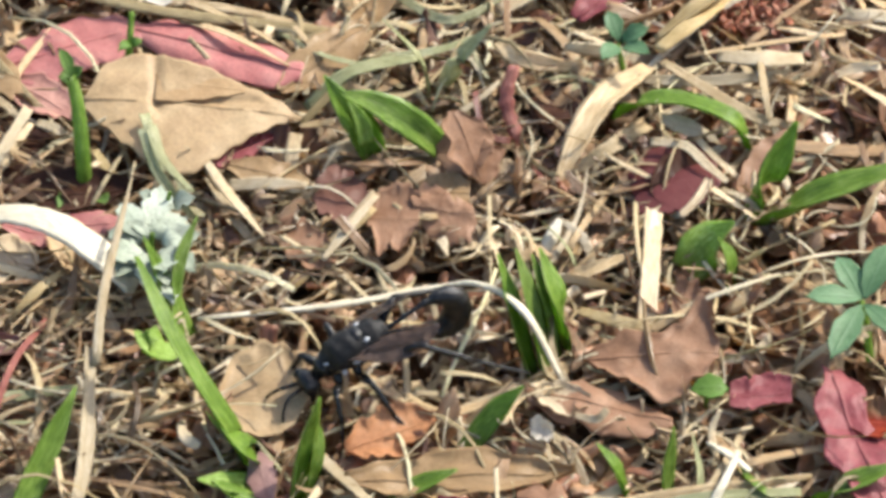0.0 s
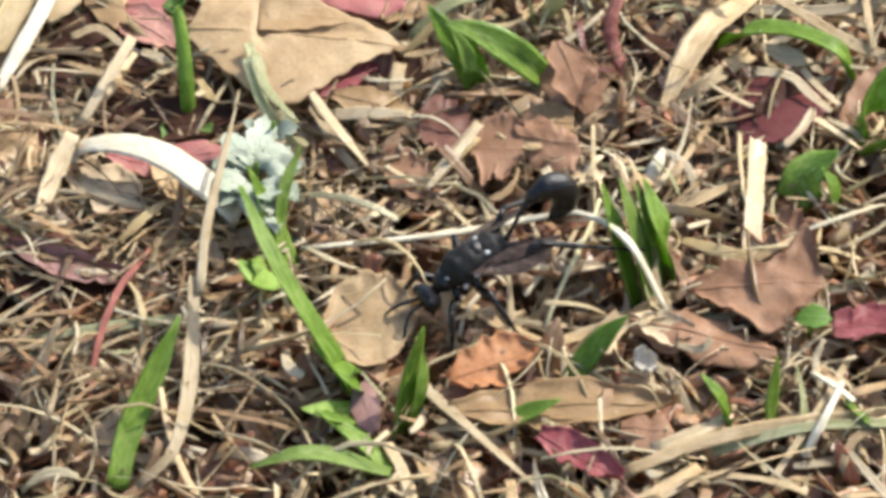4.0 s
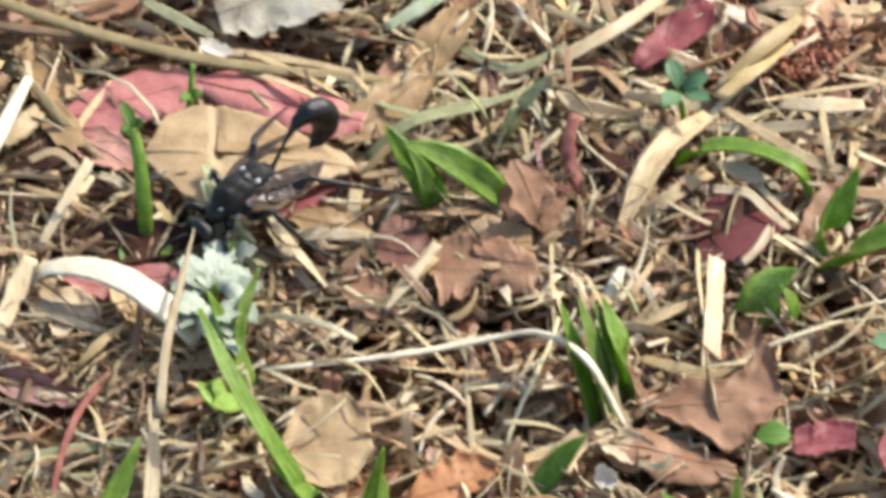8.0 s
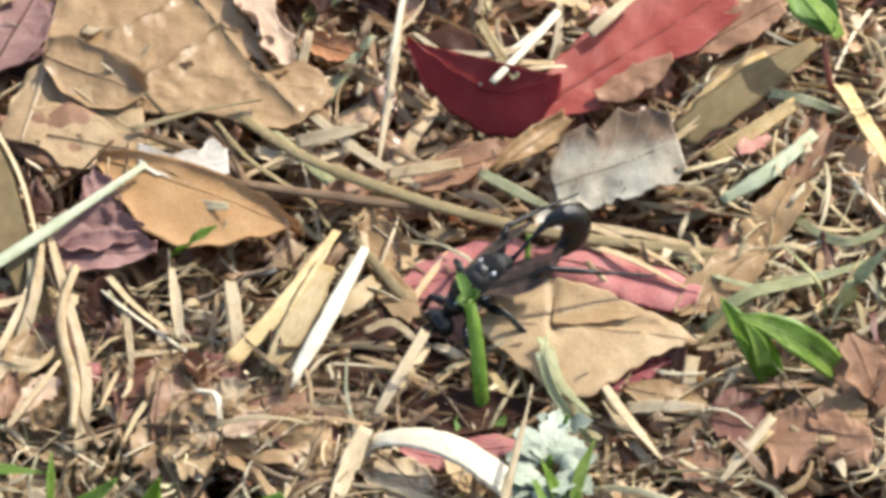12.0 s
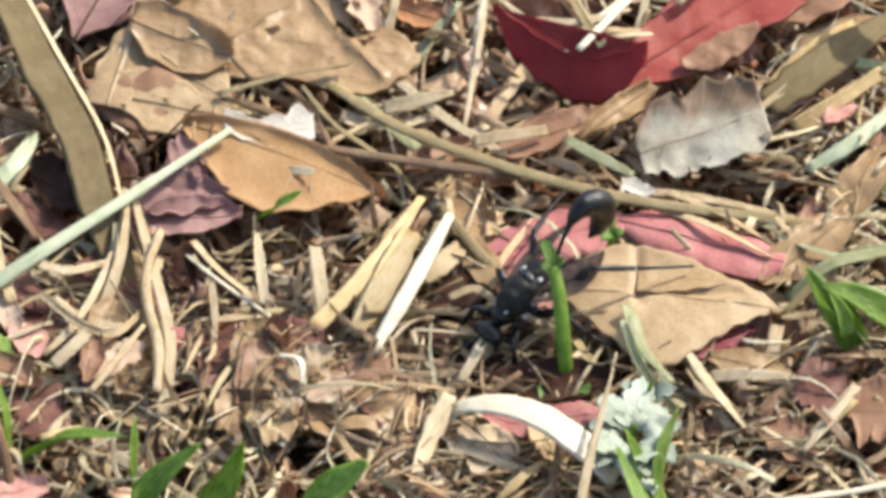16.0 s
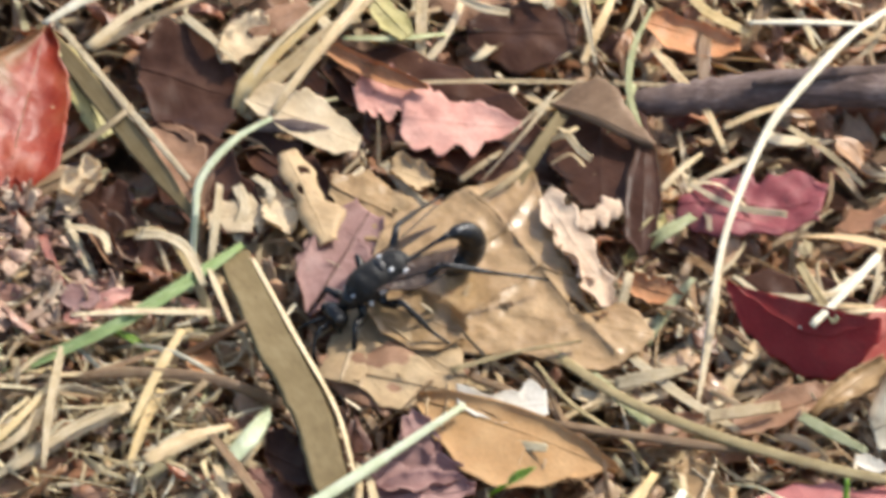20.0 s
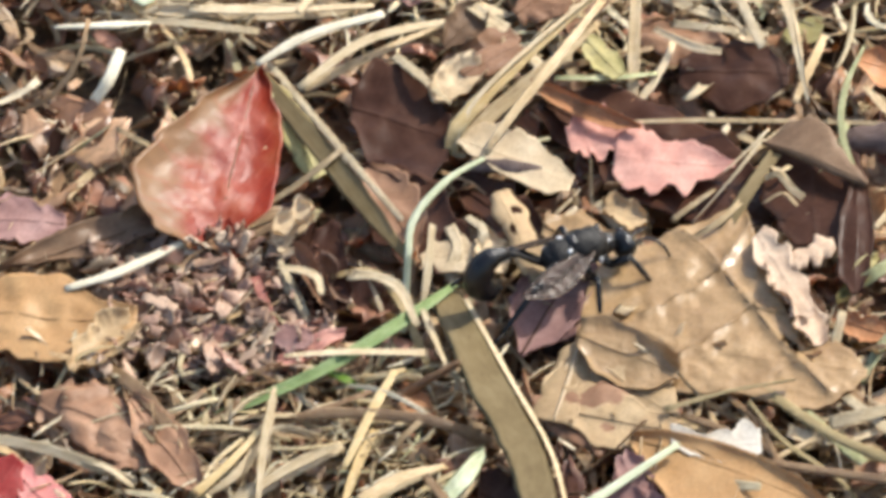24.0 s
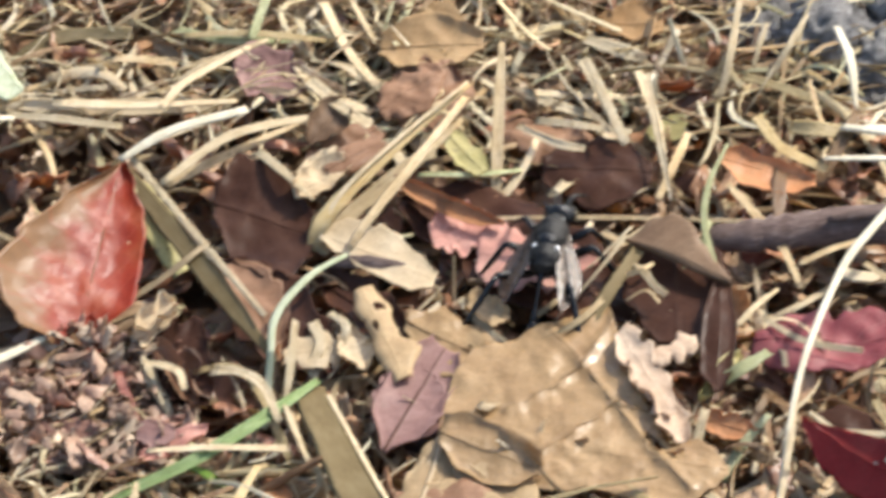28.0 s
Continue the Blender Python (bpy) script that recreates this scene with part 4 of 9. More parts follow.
dry_leaf((-3.9, -45.5, 5.1), (8.6, -44.6, 5.6), (1.7, -47.4, 4.9), (0.5, 1, 1, 0.6), (0.5, 1, 1, 0.5), 'pink', 'narrow pink leaf scrap beside a bleached blade')
dry_leaf((46.5, -95.1, 4.9), (56.5, -102.1, 4.9), (50.4, -101.1, 4.9), (0.5, 1, 0.8, 0.4), (0.5, 1, 0.9, 0.3), 'crimson', 'crumpled crimson leaf scrap', ripple=1.5, jag=0.15, crinkle=0.22, furrow=0)
straw([(11.4, -34.7, 12.0), (13.5, -38.6, 8.0), (18.3, -43.0, 4.0)], 1.40, 'sage', 'pale grey-green curling shoot')
straw([(19.1, -33.7, 4.0), (21.8, -41.5, 5.0), (25.8, -48.1, 4.0)], 1.40, 'pale')
straw([(63.8, -52.5, 4.0), (67.9, -51.6, 5.0), (72.8, -49.6, 5.0)], 1.54, 'straw')
straw([(85.2, -77.4, 3.0), (80.7, -90.5, 6.0), (74.3, -102.3, 4.0)], 0.98, 'pale')
straw([(56.6, -100.1, 4.0), (70.3, -95.4, 6.0), (92.2, -89.6, 5.0)], 1.82, 'straw', 'long straw lying across the thatch')
straw([(29.5, -54.9, 4.0), (34.0, -49.4, 5.0), (39.7, -42.4, 6.0)], 1.54, 'yellow')
straw([(-13.5, 5.7, 4.0), (-1.6, -0.9, 6.0), (11.0, -5.2, 5.0)], 1.68, 'tan_stem', 'long olive grass stem lying flat', thick=0.6)
straw([(11.7, -3.1, 5.0), (21.5, -5.9, 6.0), (34.0, -8.7, 5.0)], 1.26, 'straw')
straw([(55.7, -5.8, 5.0), (62.1, -2.9, 7.0), (68.6, 4.4, 6.0)], 2.80, 'pale', 'pale straw stem lying on the thatch')
straw([(86.0, 1.0, 6.0), (80.9, -6.3, 7.0), (75.2, -10.8, 5.0)], 3.22, 'yellow', 'thick yellow split straw')
dry_leaf((65.5, -7.2, 5.1), (74.9, 3.7, 5.6), (72.6, -3.1, 5.1), (0.4, 0.9, 1, 0.6), (0.4, 0.8, 1, 0.4), 'crimson', 'crimson leaf scrap under straw')

# the middle of the walk
dry_leaf((-49.3, -10.8, 6.0), (-35.7, -9.1, 5.8), (-42.7, -13.2, 5.4), (0.2, 0.8, 1, 0.9, 0.3), (0.2, 0.9, 1, 0.8, 0.3), 'lilac', 'purplish-brown pointed leaf lying on the thatch')
dry_leaf((-44.9, -2.5, 6.0), (-40.0, 0.1, 6.5), (-40.7, -3.6, 5.6), (0.4, 1, 0.9, 0.4), (0.4, 1, 0.9, 0.4), 'lilac', 'pale lilac leaf tip')
straw([(-72.4, -29.4, 6.0), (-62.0, -21.3, 9.0), (-50.3, -9.9, 9.0), (-37.2, 4.5, 8.0)], 1.9, 'mint', 'long pale green-white stem lying over the leaves', taper=(1, 1, 0.9, 0.5), thick=0.5)
straw([(-13.1, -22.3, 7), (-10.9, -19.9, 7.5), (-8.6, -16.1, 7)], 2.6, 'straw', 'short tan split straw beside the bleached one', thick=0.15)
straw([(-19.9, -31.5, 4.0), (-16.8, -26.5, 6.0), (-13.3, -20.4, 7.0)], 2.10, 'pale', 'pale split straw lying on the thatch')
straw([(-26.8, -30.3, 6), (-19.8, -21.0, 7.5), (-13.4, -8.0, 8)], 2.5, 'yellow', 'broad yellow split straw', thick=0.2, roll=0, twist=10)
straw([(-21.7, -31.1, 6), (-18.4, -24.0, 7), (-14.8, -13.7, 7.5)], 4.0, 'yellow', 'broad spotted pale split straw', thick=0.12, fold=0.1, roll=0, twist=0, taper=(0.5, 0.9, 1, 0.7))
straw([(-19.7, -33.8, 4.0), (-15.4, -23.1, 6.0), (-10.9, -11.3, 7.0)], 1.96, 'pale', 'pale split straw lying on the thatch')
straw([(-27.4, 18.4, 5.0), (-14.0, 4.4, 7.0), (9.8, -7.1, 7.5), (34.9, -9.4, 5.0)], 1.68, 'tan_stem', 'long olive-straw stem lying across the leaves', thick=0.6, n=22)
straw([(-26.6, 2.8, 6.5), (-13.6, -0.8, 7.2), (-1.0, -2.9, 6.8)], 1.4, 'umber', 'reddish-brown stem lying under the straw', thick=0.6, fold=0.05)
straw([(16.8, -4.6, 6.0), (23.7, -9.4, 6.5), (30.3, -13.6, 5.0)], 1.40, 'straw')
straw([(32.7, 8.4, 5.0), (38.0, 11.7, 6.5), (43.7, 16.7, 7.0)], 2.24, 'yellow', 'yellow cut straw lying on the thatch')
straw([(34.3, 0.7, 5.0), (40.0, 4.1, 6.5), (46.0, 11.0, 7.0)], 2.3, 'mint', 'pale green cut grass stem')
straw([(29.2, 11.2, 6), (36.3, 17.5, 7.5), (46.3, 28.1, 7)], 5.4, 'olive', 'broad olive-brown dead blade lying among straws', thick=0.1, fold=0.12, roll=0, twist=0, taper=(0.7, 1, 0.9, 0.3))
grass([([(48.7, 20.6, 3.0), (47.6, 21.3, 9.0), (47.1, 23.1, 13.0)], 1.26, {'mat': 'stem', 'thick': 0.7, 'fold': 0}), ([(49.0, 22.0, 13.0), (47.2, 24.0, 15.0), (44.1, 26.6, 17.0)], 2.38, {})], 'seedling with a reddish stem and green blade')
dry_leaf((-11.2, -6.6, 5.1), (-4.2, -10.8, 5.1), (-7.7, -13.7, 4.9), (0.4, 1, 1, 0.4), (0.4, 1, 1, 0.4), 'buff', 'buff leaf flake lying on the thatch')
dry_leaf((28.5, -20.4, 5.1), (39.8, -8.3, 5.4), (36.2, -16.9, 4.7), (0.3, 0.9, 1, 0.5), (0.3, 0.9, 1, 0.4), 'buff', 'wrinkled grey-buff leaf fragment')
dry_leaf((10.6, 11.1, 5.1), (-4.2, 3.8, 5.1), (2.8, 4.0, 4.9), (0.3, 0.8, 1, 0.5), (0.3, 0.8, 1, 0.4), 'brown', 'pinkish-brown leaf fragment lying on the thatch')
# flat dark sheet: the wasp's shade put in as a leaf
dry_leaf((-8.5, -32.9, 4.5), (6.8, -38.1, 4.5), (-0.1, -27.8, 4.5), (0.3, 0.8, 1, 0.5), (0.3, 0.8, 1, 0.4), 'dark', 'dark leaf sheet standing in for shade under the wasp')
dry_leaf((-35.5, -43.2, 4.7), (-30.6, -31.3, 7.0), (-29.9, -37.5, 5.1), (0.3, 0.8, 1, 0.4), (0.3, 0.8, 1, 0.4), 'brown', 'curled brown leaf fragment', camber=0.8)
straw([(18.6, -31.5, 4.0), (22.0, -38.8, 5.0), (26.8, -45.9, 4.0)], 1.40, 'pale')
straw([(11.7, -28.7, 9.0), (13.7, -34.8, 7.0), (17.2, -38.7, 4.0)], 1.54, 'sage', 'pale grey-green blade curling down')
straw([(-8.4, 8.3, 4.0), (-6.6, 19.6, 8.0), (-4.8, 33.2, 12.0)], 0.98, 'pale', 'thin upright pale stem')
straw([(30.9, -52.1, 4.0), (35.1, -47.1, 5.0), (40.0, -40.0, 6.0)], 1.40, 'pale')
dry_leaf((-42.7, -2.1, 6.0), (-46.8, -11.0, 5.6), (-40.6, -7.7, 5.4), (0.5, 1, 0.8, 0.3), (0.5, 1, 0.8, 0.3), 'lilac', 'dull purple leaf scrap')
straw([(-50.1, -4.6, 6.2), (-50.9, -21.4, 8.2), (-55.4, -33.5, 4.2)], 1.83, 'pale', 'curling dry grass strand')
straw([(-45.1, -45.9, 5.2), (-44.2, -33.8, 7.2), (-46.8, -20.4, 8.2), (-49.0, -7.8, 7.2)], 1.83, 'pale', 'curling dry grass strand')
straw([(-58.6, -24.4, 6.2), (-55.0, -29.6, 7.2), (-50.1, -31.2, 7.2), (-47.1, -26.5, 6.2)], 1.42, 'pale', 'looped dry grass strand')
straw([(-61.5, -17.1, 6.2), (-57.2, -21.3, 7.2), (-51.3, -18.7, 7.2)], 1.62, 'straw', 'looped dry grass strand')
straw([(-92.1, 78.9, 6.0), (-81.9, 58.6, 8.0), (-70.8, 39.3, 7.0)], 2.94, 'olive', 'broad olive dead blade with a pale edge', thick=0.1, fold=0.1, taper=(0.5, 0.9, 1, 0.3), roll=-25, twist=0)
straw([(-89.9, 78.7, 6.5), (-81.2, 60.7, 9.0), (-72.3, 45.6, 9.0)], 0.98, 'pale', 'pale stiff edge strand of a dead blade')
straw([(-66.8, 34.5, 6.5), (-61.6, 16.6, 9), (-56.3, 2.2, 9), (-53.6, -9.0, 7.5), (-49.5, -21.8, 5)], 5.6, 'olive', 'broad olive-brown dead blade with dark specks', thick=0.08, fold=0.08, n=30, taper=(0.75, 1, 1, 0.9, 0.6), roll=0, twist=0)
straw([(-64.1, 33.0, 6.9), (-58.6, 16.3, 9.3), (-53.0, 1.9, 9.3), (-50.4, -9.3, 7.8), (-47.6, -18.5, 5.8)], 0.8, 'pale', 'bleached stiff edge strand of the olive blade', n=24)
grass([([(-40.5, -63.0, 3.0), (-37.3, -60.4, 9.0), (-34.9, -59.2, 14.0)], 3.36, {'taper': (0.8, 1, 0.9, 0.1)}), ([(-48.7, -62.5, 3.0), (-46.3, -61.3, 8.0), (-40.0, -58.4, 13.0)], 2.8, {'taper': (0.7, 1, 0.8, 0.1)}), ([(-29.5, -63.0, 3.0), (-24.9, -62.4, 8.0), (-19.8, -60.7, 12.0)], 3.64, {'mat': 'green', 'taper': (0.7, 1, 0.9, 0.3)}), ([(-62.3, -51.8, 4.0), (-56.7, -53.0, 9.0), (-48.7, -54.1, 10.0)], 2.1, {}), ([(-48.3, -56.9, 3.0), (-48.5, -55.2, 8.0), (-48.2, -52.4, 12.0)], 1.4, {'mat': 'lime'}), ([(-63.7, -51.7, 3.0), (-64.0, -50.1, 9.0), (-65.0, -47.3, 13.0)], 1.4, {'mat': 'lime'})], 'group of young green grass blades')
grass([([(-62.9, -57.8, 3.0), (-65.3, -51.2, 10.0), (-71.0, -39.2, 14.0)], 1.54, {'mat': 'umber', 'thick': 0.7, 'fold': 0, 'taper': (1, 1, 0.8)}), ([(-63.5, -37.3, 9.0), (-66.6, -38.5, 11.0), (-71.4, -40.9, 10.0)], 2.52, {})], 'leaning brown stem with a green leaf')
dry_leaf((-20.5, -56.0, 4.9), (-8.4, -61.2, 4.9), (-15.3, -60.9, 4.7), (0.2, 0.8, 1, 0.8, 0.1), (0.2, 0.8, 1, 0.8, 0.1), 'maroon', 'dark red leaf under the bleached blade')
dry_leaf((-72.4, -64.2, 5.1), (-58.8, -56.6, 5.1), (-64.9, -64.0, 4.9), (0.3, 0.9, 1, 0.5), (0.3, 0.9, 1, 0.4), 'pale_pink', 'pale pink leaf scrap')
dry_leaf((-5.7, -45.1, 5.1), (1.2, -47.2, 5.1), (-2.2, -48.0, 4.9), (0.5, 1, 1, 0.5), (0.5, 1, 1, 0.5), 'pink', 'small pink leaf scrap by the bleached blade')
dry_leaf((-32.0, -39.7, 4.9), (-14.0, -44.1, 5.1), (-23.0, -50.7, 4.7), (0.3, 0.8, 1, 0.5), (0.3, 0.8, 1, 0.4), 'buff', 'crumpled pale buff leaf', ripple=1.5, jag=0.15, crinkle=0.22, furrow=0)
dry_leaf((-55.6, 14.9, 5.6), (-40.8, 10.6, 5.6), (-48.5, 6.9, 5.1), (0.3, 0.8, 1, 0.5), (0.3, 0.8, 1, 0.4), 'brown', 'brown leaf among straws', ripple=0.6)

# the end of the walk
dry_leaf((-54.6, 47.9, 6.0), (-40.6, 38.8, 5.6), (-49.1, 37.1, 5.1), (0.3, 0.8, 0.7, 0.5, 0.3), (0.3, 0.8, 1, 0.6, 0.2), 'buff', 'crumpled buff leaf piece with raised ridges', ripple=1.5, jag=0.15, crinkle=0.22, furrow=0)
dry_leaf((-57.0, 23.3, 6.0), (-49.6, 43.1, 6.0), (-49.7, 30.2, 5.6), (0.2, 0.9, 1, 0.9, 0.5), (0.2, 0.9, 1, 0.9, 0.5), 'lilac', 'purplish-brown leaf with a fine dark midrib', ripple=0.25, rib_mat='dark', rib=0.35)
dry_leaf((-69.4, 74.6, 5.6), (-61.6, 77.6, 5.8), (-65.1, 72.4, 5.6), (0.4, 1, 1, 0.5), (0.4, 1, 0.8, 0.5), 'cream', 'small cream papery leaf fragment')
dry_leaf((-51.7, 63.8, 6.0), (-44.6, 66.5, 6.5), (-47.0, 60.2, 5.8), (0.4, 1, 0.9, 0.5), (0.4, 1, 0.9, 0.5), 'pale_pink', 'pale pink jagged leaf piece', jag=0.22, teeth=3, rib=0.2)
dry_leaf((-45.9, 60.8, 6.4), (-30.6, 58.8, 6.8), (-38.8, 52.6, 6.2), (0.6, 0.95, 0.9, 0.6, 0.4, 0.1), (0.5, 0.8, 1, 0.9, 0.4, 0.1), 'pale_pink', 'pale pink jagged leaf piece with a pointed end', jag=0.2, teeth=4, rib=0.2)
straw([(-66.7, 62.7, 5.0), (-64.9, 65.8, 8.0), (-57.2, 75.5, 10.0), (-47.1, 89.3, 10.0)], 2.7, 'yellow', 'folded tan dry blade rising from the litter', thick=0.15, fold=0.3, taper=(0.7, 1, 0.9, 0.3))
straw([(-65.6, 62.1, 5.0), (-62.8, 66.4, 7.0), (-55.1, 73.9, 9.0), (-48.1, 83.8, 9.0)], 2.3, 'straw', 'folded tan dry blade rising from the litter', thick=0.2, fold=0.3, taper=(0.7, 1, 0.9, 0.3))
straw([(-66.0, 63.2, 6.0), (-63.5, 68.4, 9.0), (-57.2, 76.0, 11.0), (-47.4, 88.7, 11.0)], 0.70, 'pale')
straw([(-72.0, 29.9, 4.0), (-71.5, 39.3, 7.0), (-70.9, 45.6, 9.0), (-66.8, 52.6, 9.5), (-62.3, 58.5, 8.0)], 1.1, 'mint', 'yellow-green bent grass stem', thick=0.7, fold=0, roll=0, twist=0, n=22)
straw([(-64.1, 59.4, 6.0), (-57.7, 57.7, 7.0), (-50.5, 56.8, 5.0)], 2.10, 'twig', 'dark twig under the bent grass stem', name='twig', category='twig', thick=0.8)
dry_leaf((-26.2, 44.9, 7.0), (-18.3, 30.4, 5.6), (-23.3, 37.7, 5.8), (0.3, 0.8, 0.5, 0.4, 0.1), (0.5, 0.9, 0.4, 0.6, 0.2), 'peach', 'pinkish cream ragged leaf skeleton piece', jag=0.2)
dry_leaf((-79.4, 70.7, 6.0), (-66.7, 64.7, 5.6), (-73.3, 56.8, 4.9), (0.3, 0.8, 0.9, 0.8, 0.4), (0.3, 0.9, 1, 0.9, 0.4), 'dark', 'dark glossy brown curled leaf', camber=0.5, curl=0.5, ripple=0.6, jag=0.07)
grass([([(-94.9, 13.8, 4.0), (-81.6, 19.5, 7.0), (-71.9, 27.5, 8.0), (-65.4, 35.6, 7.0)], 1.8, {'taper': (0.9, 1, 1, 0.5), 'mat': 'pale_green'}), ([(-82.4, 22.3, 5.0), (-79.5, 19.1, 6.0), (-76.0, 18.2, 4.0)], 1.5, {'mat': 'green'})], 'pale green bent grass blade lying low')
straw([(-17.2, 65.3, 5), (-10.7, 64.8, 6), (-3.6, 65.6, 6.5), (8.5, 66.1, 7), (17.5, 65.6, 7), (26.1, 66.0, 6)], 5.2, 'twig', 'dark weathered twig lying on the litter', name='twig', category='twig', thick=0.8, jitter=0.12, fold=0, roll=0, twist=0, n=34, around=12, taper=(0.6, 0.9, 1, 1, 1))
straw([(-8.0, 13.2, 4), (-5.2, 30.7, 12), (-0.2, 47.1, 15), (4.3, 55.4, 16), (10.7, 65.7, 16), (16.7, 74.4, 14)], 1.25, 'bone', 'long bleached grass stem arching over the litter', thick=0.5, n=32, taper=(0.5, 0.7, 1, 0.9, 0.7))
dry_leaf((-11.0, 44.5, 6), (7.4, 45.8, 6), (-2.8, 39.4, 5.6), (0.3, 0.9, 1, 0.9, 0.9, 0.6), (0.3, 0.8, 1, 1, 0.9, 0.6), 'crimson', 'crimson leaf crossed by pale strands', ripple=1.2)
straw([(-10.6, 48.8, 6.0), (-5.6, 47.1, 7.0), (-1.4, 42.9, 6.0)], 0.84, 'pale')
dry_leaf((-58.3, 90.0, 5.6), (-46.8, 92.9, 6.0), (-51.7, 85.0, 5.1), (0.3, 0.8, 1, 0.8, 0.3), (0.3, 0.8, 1, 0.8, 0.3), 'brown', 'reddish-brown crumpled leaf lying on the thatch', ripple=1.5, jag=0.15, crinkle=0.22, furrow=0)
dry_leaf((-44.5, 86.1, 5.1), (-31.6, 84.0, 5.1), (-38.0, 79.8, 4.9), (0.3, 0.8, 1, 0.8, 0.3), (0.3, 0.8, 1, 0.8, 0.3), 'brown', 'brown crumpled leaf fragment', ripple=1.5, jag=0.2, crinkle=0.22, furrow=0)
straw([(-43.8, 72.6, 4.0), (-43.6, 82.8, 9.0), (-43.2, 94.1, 13.0)], 1.82, 'straw', 'upright dry straw blade')
dry_leaf((-15.4, 78.0, 7.0), (-3.2, 75.4, 6.0), (-9.3, 73.1, 5.1), (0.3, 0.6, 0.5, 0.4, 0.2), (0.3, 0.9, 1, 0.8, 0.3), 'rust', 'orange-brown leaf with a curled edge', camber=1)
straw([(-108.7, 92.2, 4.0), (-93.5, 89.1, 6.0), (-77.7, 91.1, 5.0)], 2.38, 'pale', 'thick pale straw lying level')
straw([(-92.5, 79.0, 5.0), (-86.8, 82.8, 6.0), (-79.1, 87.8, 5.0)], 1.40, 'pale')
straw([(-85.6, 75.4, 5.0), (-76.7, 80.0, 6.5), (-66.8, 87.5, 6.0)], 1.82, 'straw')
straw([(-107.1, 42.5, 5.0), (-102.8, 42.5, 6.0), (-98.5, 45.5, 6.0)], 2.52, 'pale', 'short thick pale straw')
straw([(-86.7, 106.1, 5.0), (-78.0, 102.2, 6.0), (-65.0, 104.2, 5.0)], 1.40, 'sage')
straw([(-67.9, 100.7, 4.0), (-63.4, 96.1, 7.0), (-58.4, 94.0, 4.0)], 1.54, 'pale')
straw([(-40.7, 93.5, 5.0), (-36.0, 89.6, 6.0), (-30.2, 88.0, 5.0)], 1.68, 'pale')
straw([(-53.7, 76.3, 6.0), (-46.5, 75.2, 7.0), (-40.5, 77.2, 6.0)], 0.98, 'sage', 'thin pale green grass strand')
dry_leaf((-122.9, 39.8, 5.6), (-98.3, 51.2, 6.0), (-110.2, 42.7, 5.4), (0.1, 0.7, 1, 0.9, 0.3), (0.1, 0.7, 1, 0.9, 0.3), 'umbra', 'long dull brown leaf strip lying under the red leaf')
dry_leaf((-127.6, 31.8, 5.6), (-105.2, 30.2, 5.6), (-116.7, 22.7, 5.1), (0.4, 0.8, 0.9, 0.5, 0.2), (0.4, 0.9, 1, 0.9, 0.3), 'orange', 'wrinkled tan leaf by dark crumbs', ripple=0.9, jag=0.12)
dry_leaf((-117.1, 15.3, 5.1), (-103.4, 4.7, 5.1), (-111.8, 2.8, 4.9), (0.3, 0.9, 1, 0.8, 0.2), (0.3, 0.8, 0.9, 0.8, 0.3), 'brown', 'pinkish-brown crumpled leaf lying on the thatch', ripple=1.5, crinkle=0.22, furrow=0)
dry_leaf((-128.2, 50.6, 5.1), (-114.7, 49.5, 5.1), (-121.0, 45.4, 4.9), (0.3, 0.8, 1, 0.8, 0.3), (0.3, 0.8, 1, 0.8, 0.3), 'lilac', 'dull purplish-brown leaf piece')
dry_leaf((-88.9, 45.2, 6.0), (-83.3, 47.8, 7.0), (-86.1, 43.3, 5.8), (0.3, 1, 0.5, 0.2), (0.3, 1, 0.6, 0.2), 'cream', 'cream flake of dry leaf', jag=0.2)
dry_leaf((-86.8, 42.5, 5.6), (-78.8, 34.1, 5.4), (-84.4, 32.2, 5.1), (0.3, 0.9, 1, 0.4), (0.3, 0.9, 1, 0.4), 'dark', 'dark red curled leaf', camber=0.8)
dry_leaf((-87.7, 22.6, 5.1), (-79.3, 27.2, 5.4), (-84.2, 22.6, 5.1), (0.3, 1, 1, 0.4), (0.3, 1, 0.8, 0.4), 'pale_pink', 'pinkish tan leaf tip')
dry_leaf((-72.1, 17.3, 5.1), (-67.7, 12.0, 5.1), (-69.2, 17.3, 5.1), (0.5, 1, 0.9, 0.4), (0.5, 1, 0.9, 0.4), 'rust', 'small orange-brown flake lying on the thatch')
straw([(-125.4, 10.7, 4.0), (-114.6, 5.3, 6.0), (-104.4, 0.6, 5.0)], 1.54, 'pale')
straw([(-96.7, 13.3, 4.0), (-81.8, 12.1, 6.0), (-64.2, 11.7, 4.0)], 1.12, 'straw', 'long thin brown straw')
straw([(-109.6, 22.9, 4.0), (-102.9, 12.2, 5.0), (-95.6, 1.7, 4.0)], 1.82, 'umber', 'reddish-brown dead blade lying on the thatch')
straw([(-97.5, -7.7, 4.0), (-89.2, -0.5, 6.0), (-78.8, 6.3, 6.0)], 1.26, 'pale')
straw([(-92.1, 1.7, 4.0), (-89.4, 6.9, 6.0), (-87.8, 14.2, 7.0)], 1.40, 'pale')
straw([(-66.4, -3.5, 4.0), (-64.0, 0.5, 6.0), (-61.4, 5.2, 7.0)], 1.82, 'sage', 'pale green cut blade')
straw([(-111.9, 73.0, 5.0), (-110.1, 75.0, 7.0), (-108.7, 79.4, 8.0)], 1.82, 'bone', 'short bleached straw lying on the thatch')
dry_leaf((-124.8, -7.3, 5.6), (-119.1, 3.1, 7.0), (-119.3, -4.7, 5.1), (0.4, 0.9, 1, 0.3), (0.4, 0.9, 1, 0.3), 'red', 'bright red leaf edge')
